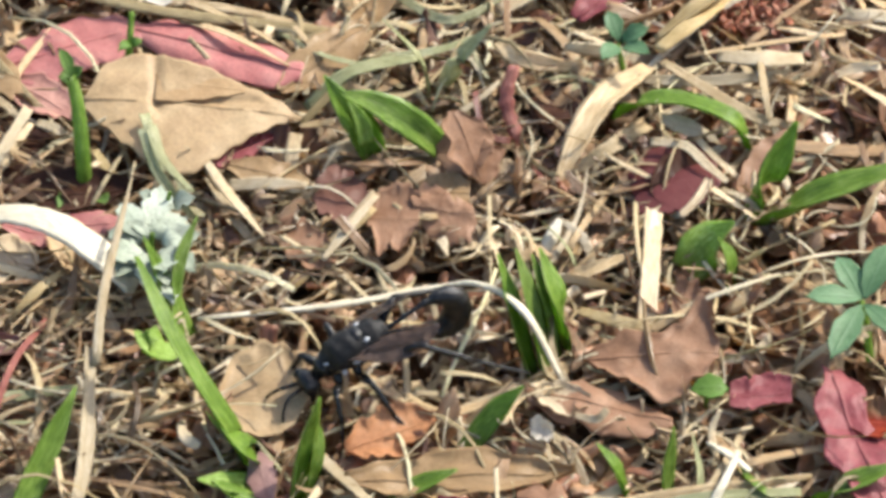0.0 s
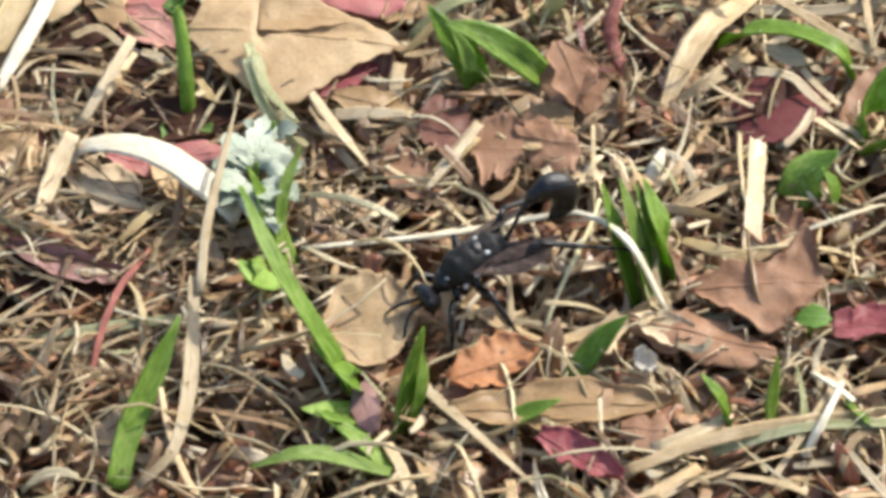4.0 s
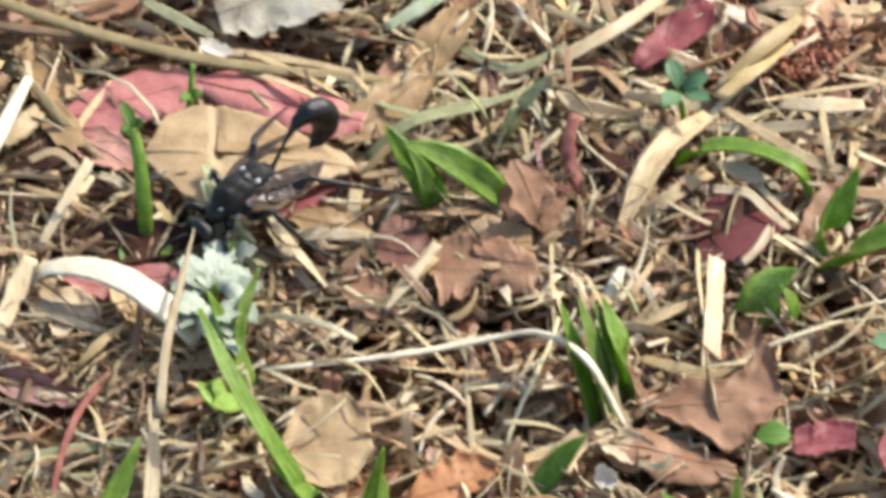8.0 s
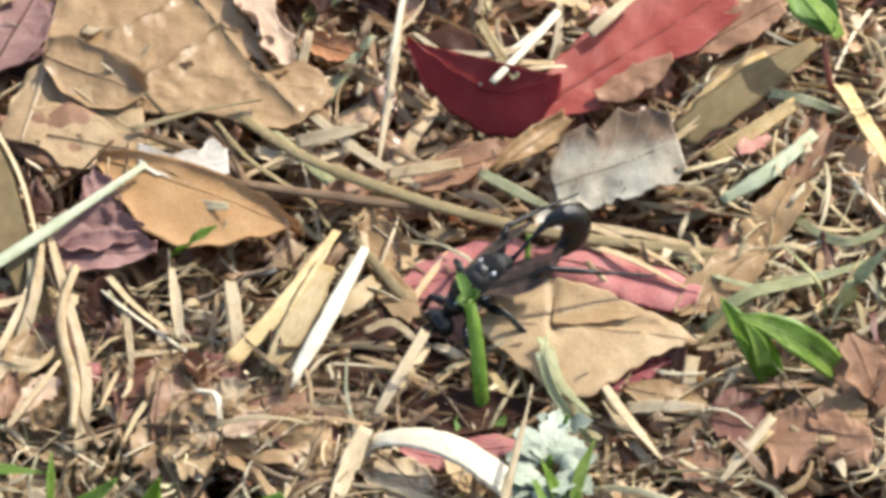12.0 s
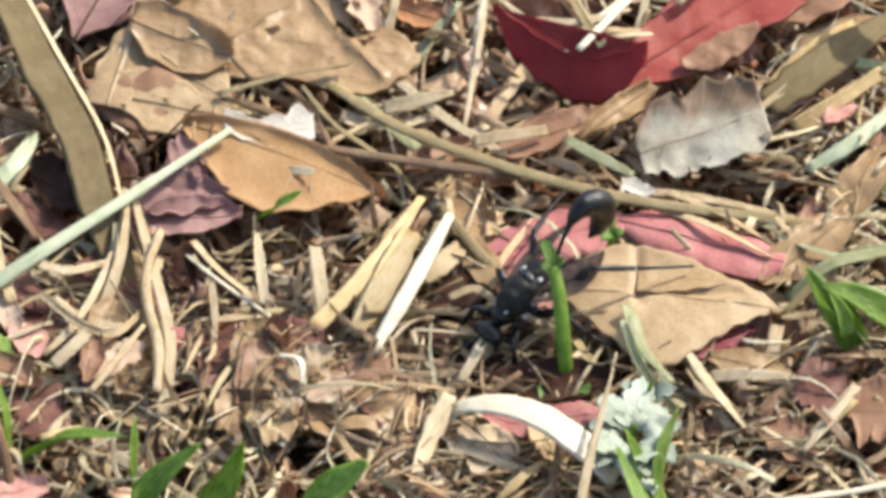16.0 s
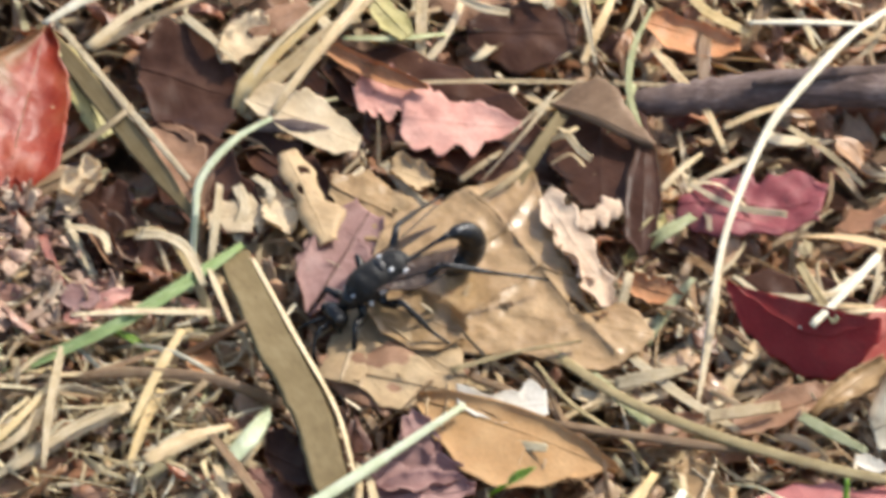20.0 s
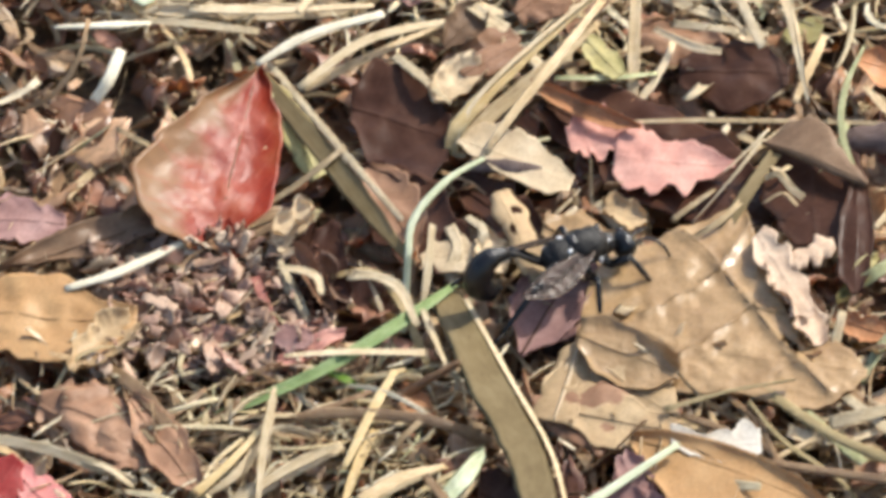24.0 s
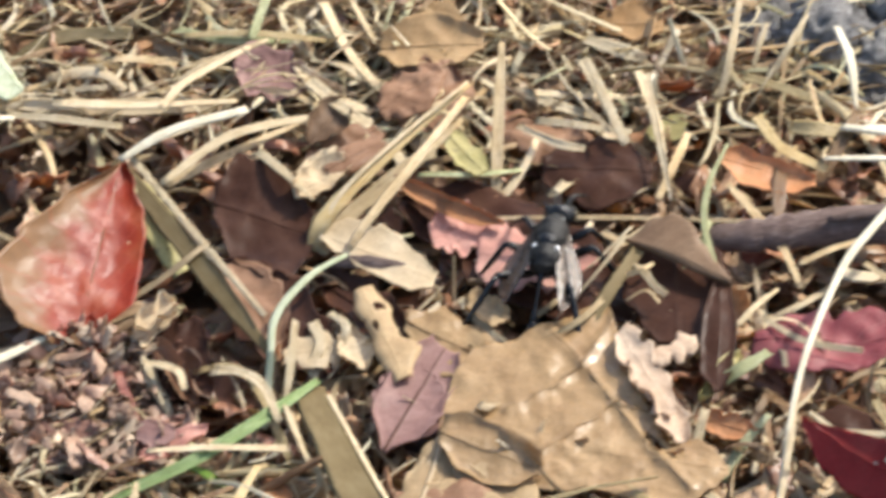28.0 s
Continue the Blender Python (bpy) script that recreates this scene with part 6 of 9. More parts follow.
straw([(-45.6, -15.9, 9.5), (-47.1, -22.2, 9), (-47.0, -27.8, 8.5), (-45.5, -35.3, 8), (-45.6, -42.9, 7)], 1.7, 'straw', 'curling dry grass strand with a hollow back', thick=0.12, fold=-0.5, roll=0, twist=15, n=24)
straw([(-51.2, -7.6, 6.2), (-50.7, -18.1, 7.2), (-53.0, -26.3, 6.2), (-50.6, -30.5, 6.2), (-47.1, -27.4, 6.2)], 1.52, 'pale', 'looped dry grass strand')
straw([(-43.4, -14.3, 5.0), (-38.5, -21.2, 6.0), (-30.8, -27.9, 5.0)], 1.05, 'bone', 'thin bleached straw lying on the thatch')
straw([(-39.5, -18.9, 4.0), (-38.8, -26.3, 5.0), (-38.3, -32.4, 4.0)], 1.12, 'straw')
dry_leaf((-30.8, -16.6, 5.6), (-21.1, -14.1, 7.0), (-25.3, -15.0, 6.0), (0.3, 0.6, 0.6, 0.4), (0.4, 0.9, 1, 0.6), 'grey', 'grey fuzzy leaf tuft', jag=0.3, rib=0, ripple=1.4, crinkle=0.4)
straw([(-27.0, -16.1, 7.0), (-26.6, -20.1, 5.0), (-27.0, -24.1, 3.0)], 1.26, 'pale')
dry_leaf((-37.6, -47.5, 4.7), (-30.4, -31.6, 7.0), (-30.0, -38.8, 5.1), (0.3, 0.8, 0.7, 0.4), (0.4, 0.9, 1, 0.4), 'buff', 'upright crumpled buff leaf', ripple=1.5, jag=0.15, camber=0.8, crinkle=0.22, furrow=0)
dry_leaf((-31.4, -43.9, 5.1), (-25.9, -35.7, 6.0), (-25.8, -41.9, 5.1), (0.4, 0.9, 1, 0.4), (0.4, 0.9, 1, 0.4), 'cream', 'cream crumpled leaf flake', ripple=1.5, jag=0.2, rib=0, crinkle=0.22, furrow=0)
dry_leaf((-27.2, -38.8, 5.1), (-12.0, -50.2, 5.1), (-22.4, -47.9, 4.9), (0.3, 0.8, 1, 0.9, 0.4), (0.3, 0.9, 1, 0.9, 0.4), 'buff', 'crumpled buff leaf with raised folds', ripple=1.82, jag=0.18, crinkle=0.22, furrow=0)
dry_leaf((-22.4, -34.2, 5.6), (-16.8, -39.2, 5.4), (-21.0, -39.9, 5.1), (0.4, 0.9, 0.9, 0.3), (0.4, 1, 0.9, 0.3), 'brown', 'pinkish-brown leaf flake lying on the thatch')
dry_leaf((-52.2, -38.7, 5.1), (-44.5, -44.9, 5.1), (-50.0, -45.6, 4.9), (0.4, 0.9, 1, 0.4), (0.4, 0.9, 1, 0.4), 'buff', 'pinkish buff leaf flake', jag=0.15)
# more of the wasp's cast shadow, again as a dark leaf
dry_leaf((-12.0, -23.5, 5.1), (-2.9, -19.4, 5.6), (-6.4, -24.6, 5.1), (0.2, 0.7, 0.9, 0.3), (0.2, 0.7, 0.9, 0.3), 'dark', 'dark leaf sheet for the wasp shadow among straws', rib=0)
# second dark sheet painting the shade below the wasp
dry_leaf((-14.8, -28.2, 4.7), (0.5, -26.2, 4.7), (-7.1, -34.4, 4.7), (0.3, 0.8, 1, 0.5), (0.3, 0.8, 1, 0.4), 'dark', 'dark leaf sheet standing in for shade under the wasp')
dry_leaf((29.6, 27.2, 6.0), (42.1, 35.6, 7.0), (37.4, 28.7, 6.0), (0.3, 0.7, 0.8, 0.5), (0.3, 0.8, 1, 0.5), 'brown', 'pinkish-brown leaf piece with a pale rim')
straw([(29.5, 16.1, 5.0), (34.5, 20.8, 6.5), (40.2, 27.1, 6.0)], 2.10, 'yellow', 'tan dry blade lying aslant')
straw([(27.3, 9.7, 6.0), (35.1, 17.0, 7.0), (43.7, 24.4, 6.0)], 0.98, 'straw', 'pale rim of a brown dead blade')
straw([(49.3, 21.2, 6.0), (52.6, 11.6, 7.0), (56.7, 3.3, 5.0)], 2.94, 'yellow', 'broad tan dry blade', thick=0.15)
dry_leaf((42.7, 3.2, 5.1), (47.8, 12.8, 6.0), (46.9, 5.3, 5.1), (0.4, 0.8, 0.9, 0.4), (0.4, 0.9, 1, 0.4), 'brown', 'curled brown leaf piece', camber=0.8)
dry_leaf((39.0, -9.6, 5.4), (43.4, 4.4, 6.0), (37.0, -4.1, 5.1), (0.4, 0.9, 0.9, 0.3), (0.4, 0.9, 1, 0.4), 'buff', 'wrinkled buff leaf piece')
straw([(49.1, 7.5, 5.0), (51.8, 1.1, 6.0), (55.9, -3.0, 4.0)], 1.26, 'bone')
straw([(43.3, -2.9, 5.0), (49.5, -8.3, 6.0), (56.6, -3.0, 5.0)], 1.26, 'sage', 'thin grey-green stem lying on the thatch')
dry_leaf((31.6, 13.3, 5.6), (35.1, 13.8, 5.6), (33.3, 11.7, 5.6), (0.5, 1, 0.9, 0.4), (0.5, 1, 0.9, 0.4), 'pale_pink', 'tiny pink leaf chip', rib=0)
dry_leaf((36.4, 8.6, 5.6), (40.4, 11.7, 5.6), (38.9, 8.5, 5.6), (0.5, 1, 0.9, 0.4), (0.5, 1, 0.9, 0.4), 'pale_pink', 'tiny pink leaf chip', rib=0)
straw([(40.1, 18.6, 7.0), (44.3, 16.9, 7.5), (49.2, 15.9, 6.0)], 1.40, 'sage', 'frayed grey-green grass end')
dry_leaf((43.7, 29.2, 15.0), (48.0, 22.7, 13.0), (48.6, 27.1, 14.0), (0.3, 0.8, 1, 0.8, 0.2), (0.3, 0.8, 1, 0.8, 0.2), 'weed', 'broad bright green seedling leaf', name='seedling_leaf', ripple=0.1, jag=0.02)
dry_leaf((22.0, -34.1, 5.1), (31.7, -37.2, 5.1), (26.1, -38.2, 5.1), (0.3, 0.9, 1, 0.4), (0.3, 0.9, 1, 0.4), 'buff', 'small buff leaf flake')
straw([(22.0, -37.5, 5.0), (26.8, -37.6, 5.5), (31.7, -37.9, 5.0)], 1.82, 'pale', 'short thick cream straw')
dry_leaf((27.6, -28.5, 4.7), (19.9, -33.6, 4.7), (23.4, -33.6, 4.7), (0.3, 0.9, 1, 0.4), (0.3, 0.9, 1, 0.4), 'crimson', 'dark crimson shrivelled stems', rib=0, jag=0.3, ripple=1)

# more of the last part
dry_leaf((-50.3, 27.7, 5.8), (-13.8, 20.6, 5.4), (-32.1, 16.1, 5.1), (0.15, 1.35, 1.85, 2.15, 2.25, 2.45, 2.6, 2.85, 3.15, 3.3, 2.6, 1.6, 0.95, 0.75, 0.65, 0.5, 0.1), (0.2, 0.15, 0.3, 0.5, 0.7, 0.9, 0.92, 0.9, 0.85, 0.85, 0.9, 1, 1, 0.95, 0.8, 0.5, 0.1), 'shiny', 'large buff lobed dead leaf with a wrinkled shining surface', ripple=0.45, jag=0.06, camber=0.12, holes=((0.74, -0.35, 0.03, 0.2), (0.8, -0.78, 0.035, 0.25)), nu=96, nv=64, furrow=0, crinkle=0.35, ridges=[(0.4, 0.7, [(-37.2, 45.4, 5.0), (-32.2, 38.9, 5.0), (-28.1, 32.2, 5.0), (-25.1, 26.6, 5.0), (-21.8, 21.7, 5.0), (-18.6, 17.2, 5.0)]), (0.5, 0.45, [(-32.2, 38.9, 5.0), (-29.5, 44.9, 5.0), (-27.4, 50.2, 5.0)]), (0.45, 0.4, [(-28.1, 32.2, 5.0), (-23.7, 30.5, 5.0), (-19.4, 30.0, 5.0)]), (0.45, 0.4, [(-32.2, 38.9, 5.0), (-37.1, 34.2, 5.0), (-42.0, 30.9, 5.0)]), (0.4, 0.4, [(-28.1, 32.2, 5.0), (-32.8, 27.8, 5.0), (-37.4, 23.5, 5.0)]), (-0.9, 0.35, [(-41.9, 27.2, 5.0), (-39.9, 25.8, 5.0), (-38.1, 23.5, 5.0), (-37.7, 21.2, 5.0), (-38.5, 18.0, 5.0)])], rib=0)
dry_leaf((-49.9, 25.8, 6.5), (-37.2, 20.0, 6.0), (-44.4, 17.3, 5.6), (0.5, 0.8, 0.7, 0.4, 0.1), (0.4, 0.9, 1, 0.9, 0.3), 'shiny', 'curled lobe of a large buff leaf', ripple=0.5, jag=0.04, camber=-0.25, crinkle=0.3, nu=60, nv=40)
dry_leaf((-53.1, 14.1, 5.6), (-38.0, 9.4, 5.6), (-47.4, 7.2, 5.1), (0.8, 1.2, 0.9, 0.6, 0.4), (0.1, 0.5, 1, 0.9, 0.3), 'tan', 'wrinkled tan leaf lobe with a torn rim', ripple=0.6, jag=0.1)
dry_leaf((-51.2, 22.1, 6.0), (-53.1, 12.5, 5.6), (-49.3, 16.0, 5.8), (0.3, 0.7, 0.8, 0.6), (0.3, 0.7, 1, 1), 'tan', 'small tan leaf tip with a pale midrib', rib=0.7, rib_mat='cream')
dry_leaf((-19.8, 25.3, 6.5), (-25.9, 39.2, 7.0), (-20.6, 33.4, 6.0), (0.5, 0.9, 0.5, 1, 0.6), (0.5, 0.9, 0.6, 1.1, 0.7), 'peach', 'pinkish cream ragged leaf edge', jag=0.25, ripple=0.8, rib=0)
dry_leaf((-18.1, 30.7, 6.0), (-10.3, 27.4, 5.6), (-15.2, 27.4, 5.1), (0.3, 0.7, 0.8, 0.3), (0.3, 0.9, 1, 0.3), 'rust', 'small orange-brown curled leaf piece')
straw([(-31.0, 15.3, 6.0), (-27.1, 10.0, 6.5), (-24.2, 2.1, 6.0), (-19.3, -3.1, 5.0)], 0.98, 'umber', 'brown curled leaf stalk', thick=0.6)
straw([(-28.5, 13.6, 7.0), (-24.2, 6.2, 7.0), (-17.2, 0.6, 5.5), (-14.4, -4.1, 5.0)], 0.84, 'tan_stem', 'brown leaf stalk lying over litter', thick=0.6)
straw([(-29.2, 8.9, 6.5), (-29.5, 5.2, 6.0), (-27.7, 2.2, 5.0)], 0.70, 'umber')
straw([(-23.6, 10.6, 5.0), (-17.9, 8.5, 5.0), (-11.6, 10.6, 5.0)], 1.82, 'pale', 'pale split straw lying on the thatch')
straw([(-22.2, 15.4, 4.5), (-15.8, 5.8, 5.5), (-11.6, 1.1, 5.0)], 1.54, 'sage')
straw([(-16.6, 16.9, 5.0), (-10.2, 8.4, 6.0), (-3.2, 3.2, 5.0)], 1.54, 'pale')
straw([(-26.3, 4.3, 5.0), (-19.3, 8.4, 6.0), (-13.0, 12.7, 5.0)], 1.12, 'straw')
dry_leaf((-15.8, -0.3, 5.4), (-7.4, 4.7, 5.6), (-10.9, -0.1, 5.1), (0.2, 0.8, 0.9, 0.3), (0.2, 0.8, 0.9, 0.3), 'brown', 'pinkish-brown leaf flake on straw')
straw([(-8.9, 30.7, 6.0), (-12.4, 25.4, 5.0), (-14.5, 20.2, 4.0)], 1.68, 'sage', 'grey-green dead blade lying on the thatch')
straw([(-14.6, 37.1, 6.0), (-12.4, 38.1, 7.0), (-8.9, 41.3, 7.0)], 1.82, 'sage', 'short pale green blade piece')
straw([(-7.5, 44.2, 5.0), (-4.7, 40.3, 6.0), (-1.8, 40.4, 5.0)], 1.40, 'pale')
dry_leaf((-113.2, 20.4, 5.6), (-105.7, 30.6, 6.0), (-106.9, 22.8, 5.4), (0.3, 0.8, 0.9, 0.3), (0.3, 0.9, 1, 0.5), 'tan', 'tan folded leaf rim', camber=0.8)
straw([(-114.4, 35.9, 6.0), (-107.4, 38.2, 7.0), (-98.7, 44.5, 7.0)], 1.82, 'bone', 'short thick bleached straw')
straw([(-110.5, 23.2, 5.0), (-104.6, 16.7, 6.0), (-96.5, 3.1, 5.0)], 2.10, 'umber', 'reddish-brown dead blade lying on the thatch', thick=0.15)
straw([(-96.3, -2.1, 5.0), (-92.2, 0.9, 6.0), (-87.5, 8.8, 6.5), (-81.9, 8.3, 6.0)], 1.26, 'pale')
straw([(-89.4, -1.0, 4.0), (-88.5, 7.3, 6.0), (-87.6, 15.1, 6.5)], 1.12, 'pale')
straw([(-91.4, -3.2, 5.0), (-83.1, 3.1, 6.0), (-79.0, 6.2, 6.0)], 1.54, 'pale')
straw([(-87.6, 12.1, 5.0), (-79.1, 11.4, 7.0), (-67.8, 9.9, 7.0), (-59.4, 8.5, 4.0)], 1.68, 'umber', 'brown arched dead blade', thick=0.3)
straw([(-86.6, 22.1, 7), (-78.1, 21.7, 8), (-68.5, 22.1, 7.5)], 1.2, 'pale', 'bleached stem lying over green blades')
dry_leaf((-88.0, 26.8, 5.6), (-83.0, 26.0, 5.8), (-85.4, 23.9, 5.4), (0.5, 1, 0.9, 0.5), (0.5, 1, 0.9, 0.4), 'lilac', 'dull lilac-brown leaf tip', rib=0)
straw([(-87.6, 40.2, 7.0), (-85.3, 34.3, 6.5), (-83.1, 29.1, 5.0)], 1.26, 'pale', 'curled dry blade lying on the thatch', roll=0, twist=0)
dry_leaf((-86.3, 43.5, 6.0), (-79.7, 37.5, 5.6), (-84.6, 33.5, 5.4), (0.3, 0.8, 1, 0.4), (0.3, 0.9, 1, 0.4), 'dark', 'dark red-brown curled leaf', camber=0.8)
straw([(-79.0, 37.0, 7.0), (-74.0, 35.8, 8.0), (-71.8, 33.8, 7.0)], 1.26, 'pale')
straw([(-76.4, -2.1, 4.0), (-70.5, 1.0, 5.0), (-66.3, 2.6, 6.0)], 1.54, 'pale')
straw([(-66.6, -2.1, 5.0), (-64.1, 1.0, 6.0), (-61.7, 4.1, 7.0)], 1.82, 'sage', 'pale green cut blade end')
straw([(-74.9, 10.5, 5.0), (-76.9, 4.2, 5.0), (-78.8, -3.1, 4.0)], 1.54, 'yellow')
dry_leaf((-114.4, 14.3, 5.4), (-98.7, 6.1, 5.1), (-107.7, 3.2, 4.9), (0.4, 0.9, 1, 0.8, 0.2), (0.4, 0.8, 0.9, 0.8, 0.3), 'brown', 'pinkish-brown crumpled leaf on straw', ripple=1.5, jag=0.12, crinkle=0.22, furrow=0)
straw([(-113.4, 5.7, 5.0), (-108.4, 2.5, 6.0), (-104.8, -0.1, 5.0)], 1.82, 'pale')
dry_leaf((-96.2, 44.5, 5.1), (-91.2, 73.4, 10.0), (-88.0, 61.9, 6.0), (0.6, 1.6, 2.1, 2.3, 1.9, 1.1, 0.05), (0.3, 1.1, 1.1, 1, 0.75, 0.4, 0.05), 'scarlet', 'glossy orange-red leaf with a pointed tip', ripple=0.55, camber=0.1, jag=0.07, rib=0.3)
dry_leaf((-91.0, 76.0, 7.0), (-83.0, 58.1, 5.6), (-84.4, 70.1, 5.6), (0.1, 0.5, 0.5, 0.3), (0.2, 0.8, 1, 0.7), 'spotted', 'yellow-green leaf with brown spots')
dry_leaf((-95.6, 48.6, 5.4), (-93.7, 42.9, 5.1), (-92.7, 46.7, 5.1), (0.7, 1, 0.9, 0.6), (0.7, 1, 0.9, 0.6), 'scarlet', 'small orange leaf piece beneath a red leaf', rib=0)
dry_leaf((-77.5, 97.0, 5.6), (-67.4, 94.3, 5.6), (-73.1, 90.4, 5.1), (0.4, 0.9, 0.8, 1, 0.3), (0.4, 1, 0.8, 0.9, 0.3), 'lilac', 'crumpled purplish-brown leaf lying on the thatch', ripple=1.68, jag=0.2, crinkle=0.22, furrow=0)
dry_leaf((-68.8, 76.1, 5.6), (-58.9, 85.6, 6.0), (-61.3, 78.3, 5.1), (0.2, 0.7, 1, 0.6), (0.2, 0.8, 1, 0.5), 'brown', 'brown triangular leaf piece behind straw')
dry_leaf((-65.7, 63.5, 7), (-51.1, 54.9, 7), (-59.4, 55.4, 6.5), (0.3, 1.0, 1.25, 1.1, 0.7, 0.3), (0.2, 0.5, 0.7, 0.8, 0.9, 0.4), 'parchment', 'parchment-coloured papery leaf with a ragged edge', jag=0.13, ripple=0.35, bend=0.3, rib=0, curl=0.2)
dry_leaf((-56.5, 71.7, 9), (-42.5, 64.6, 8), (-49.6, 66.2, 7.5), (0.3, 0.4, 0.4, 0.3, 0.1), (0.3, 0.9, 1, 0.8, 0.2), 'rust', 'orange-brown curled leaf rim', rib=0, ripple=0.4, curl=0.6)
# dark leaf whose colour carries the shade between the pink pieces
dry_leaf((-54.8, 72.3, 4.7), (-43.2, 62.5, 4.7), (-49.6, 64.6, 4.7), (0.3, 0.8, 1, 0.4), (0.3, 0.8, 1, 0.4), 'dark', 'dark red leaf between pink ones, shade put into its colour')
# concave underside of the curled leaf; its shade is painted by the dark colour
dry_leaf((-21.0, 62.3, 7.6), (-20.4, 43.5, 6.6), (-13.9, 52.8, 7.2), (0.6, 0.95, 1, 0.95, 0.7, 0.4), (0.6, 0.9, 1, 0.98, 0.8, 0.5), 'dark', 'large dark underside of a curled leaf, its shade in the colour', ripple=0.25, jag=0.05, camber=0.12, curl=0.3, rib=0.3)
dry_leaf((-27.2, 60.0, 9.6), (-13.9, 52.4, 9.2), (-22.6, 50.5, 8), (0.05, 0.75, 1, 0.85, 0.55, 0.3, 0.1), (0.02, 0.05, 0.08, 0.1, 0.12, 0.1, 0.05), 'umbra', 'dull mauve-brown leaf tip curling over a dark hollow', ripple=0.3, jag=0.05, curl=-0.5, bend=0.8, rib=0.2)
dry_leaf((-15.1, 55.1, 8.4), (-15.4, 34.1, 6.6), (-12.8, 45.2, 7.2), (0.2, 0.6, 0.9, 1, 0.9, 0.3), (0.2, 0.6, 0.8, 0.9, 0.8, 0.3), 'dark', 'dark red-brown curled leaf side', ripple=0.5, jag=0.08, camber=-0.5, rib=0)
straw([(-32.5, 44.7, 6.5), (-29.0, 51.3, 8.5), (-25.5, 58.5, 9)], 2.0, 'olive', 'dark grey-green dead blade', thick=0.15)
straw([(-48.0, 53.5, 5.0), (-43.7, 45.3, 6.0), (-39.7, 42.2, 5.0)], 1.54, 'pale')
straw([(-40.4, 43.8, 5.5), (-33.7, 46.7, 7.0), (-26.4, 56.1, 7.0)], 1.12, 'pale')
straw([(-38.4, 50.1, 5.0), (-35.9, 51.8, 6.0), (-33.1, 54.8, 6.0)], 1.12, 'straw')
straw([(-115.8, 105.3, 8), (-110.4, 95.9, 8.5), (-105.1, 90.1, 7)], 6.2, 'mint', 'broad pale grey-green spotted dead blade', thick=0.08, fold=0.1, roll=0, twist=0, taper=(1, 1, 0.95, 0.5), n=18)
straw([(-106.5, 99.3, 4.0), (-100.0, 102.8, 6.0), (-90.7, 104.9, 5.0)], 2.10, 'tan_stem', 'olive dead blade lying on the thatch')
straw([(-84.2, 103.2, 6.0), (-75.5, 102.6, 7.0), (-62.5, 101.8, 6.0)], 1.12, 'yellow', 'thin yellow-green stem lying on the thatch')
straw([(-86.4, 91.8, 5.0), (-81.4, 96.1, 7.0), (-73.3, 101.3, 7.0)], 1.12, 'pale')
straw([(-75.4, 101.5, 7.0), (-74.4, 104.8, 8.0), (-73.4, 108.1, 9.0)], 1.26, 'sage')
straw([(-76.8, 81.9, 5.0), (-72.0, 76.7, 6.0), (-65.9, 72.4, 5.0)], 1.05, 'pale')
straw([(-70.4, 100.0, 5.0), (-66.6, 92.9, 6.0), (-59.7, 89.5, 5.0)], 1.40, 'pale')
straw([(-66.6, 110.5, 6.0), (-62.8, 98.8, 7.0), (-58.0, 92.8, 5.0)], 1.54, 'pale')
straw([(-62.8, 110.5, 6.0), (-61.1, 104.9, 7.0), (-59.2, 101.1, 6.0)], 1.12, 'pale')
straw([(-73.0, 88.3, 5.0), (-64.9, 80.6, 6.0), (-60.6, 77.4, 5.0)], 1.12, 'straw')
straw([(-104.7, 89.3, 5.0), (-100.9, 81.6, 5.0), (-99.3, 75.1, 4.0)], 1.12, 'straw')
straw([(-97.1, 99.3, 5.0), (-91.3, 98.7, 6.0), (-84.8, 98.8, 5.0)], 1.26, 'straw')
straw([(-101.3, 96.0, 5.0), (-94.8, 95.9, 6.0), (-91.2, 93.8, 5.0)], 1.54, 'pale')
dry_leaf((-55.8, 91.5, 5.1), (-48.6, 87.7, 5.6), (-52.8, 84.9, 5.1), (0.4, 0.9, 1, 0.4), (0.4, 0.9, 1, 0.4), 'brown', 'reddish-brown crumpled leaf piece', ripple=1.54, jag=0.2, crinkle=0.22, furrow=0)
dry_leaf((-53.9, 106.6, 5.6), (-48.0, 99.9, 5.6), (-52.4, 100.4, 5.1), (0.4, 0.9, 1, 0.4), (0.4, 0.9, 1, 0.4), 'buff', 'striped buff husk lying on the thatch', jag=0.1)
dry_leaf((-31.5, 106.7, 5.6), (-22.8, 105.1, 6.0), (-27.1, 102.2, 5.6), (0.3, 0.8, 1, 0.4), (0.3, 0.8, 1, 0.4), 'orange', 'orange-tan leaf strip lying on the thatch')
straw([(-32.9, 102.8, 6.0), (-29.3, 100.0, 7.0), (-25.0, 99.0, 6.0)], 2.10, 'pale', 'pale split straw lying on the thatch')
straw([(-41.5, 94.0, 5.0), (-33.5, 91.7, 6.0), (-25.3, 92.7, 5.0)], 1.12, 'pale')
straw([(-33.2, 98.9, 6.0), (-31.0, 91.7, 7.0), (-29.2, 87.9, 5.0)], 1.40, 'pale')
straw([(-26.0, 95.6, 7.0), (-23.8, 86.7, 7.0), (-22.3, 78.1, 5.0)], 1.68, 'pale')
straw([(-19.4, 84.6, 6.0), (-21.2, 78.6, 6.0), (-23.3, 73.7, 4.0)], 1.40, 'straw')
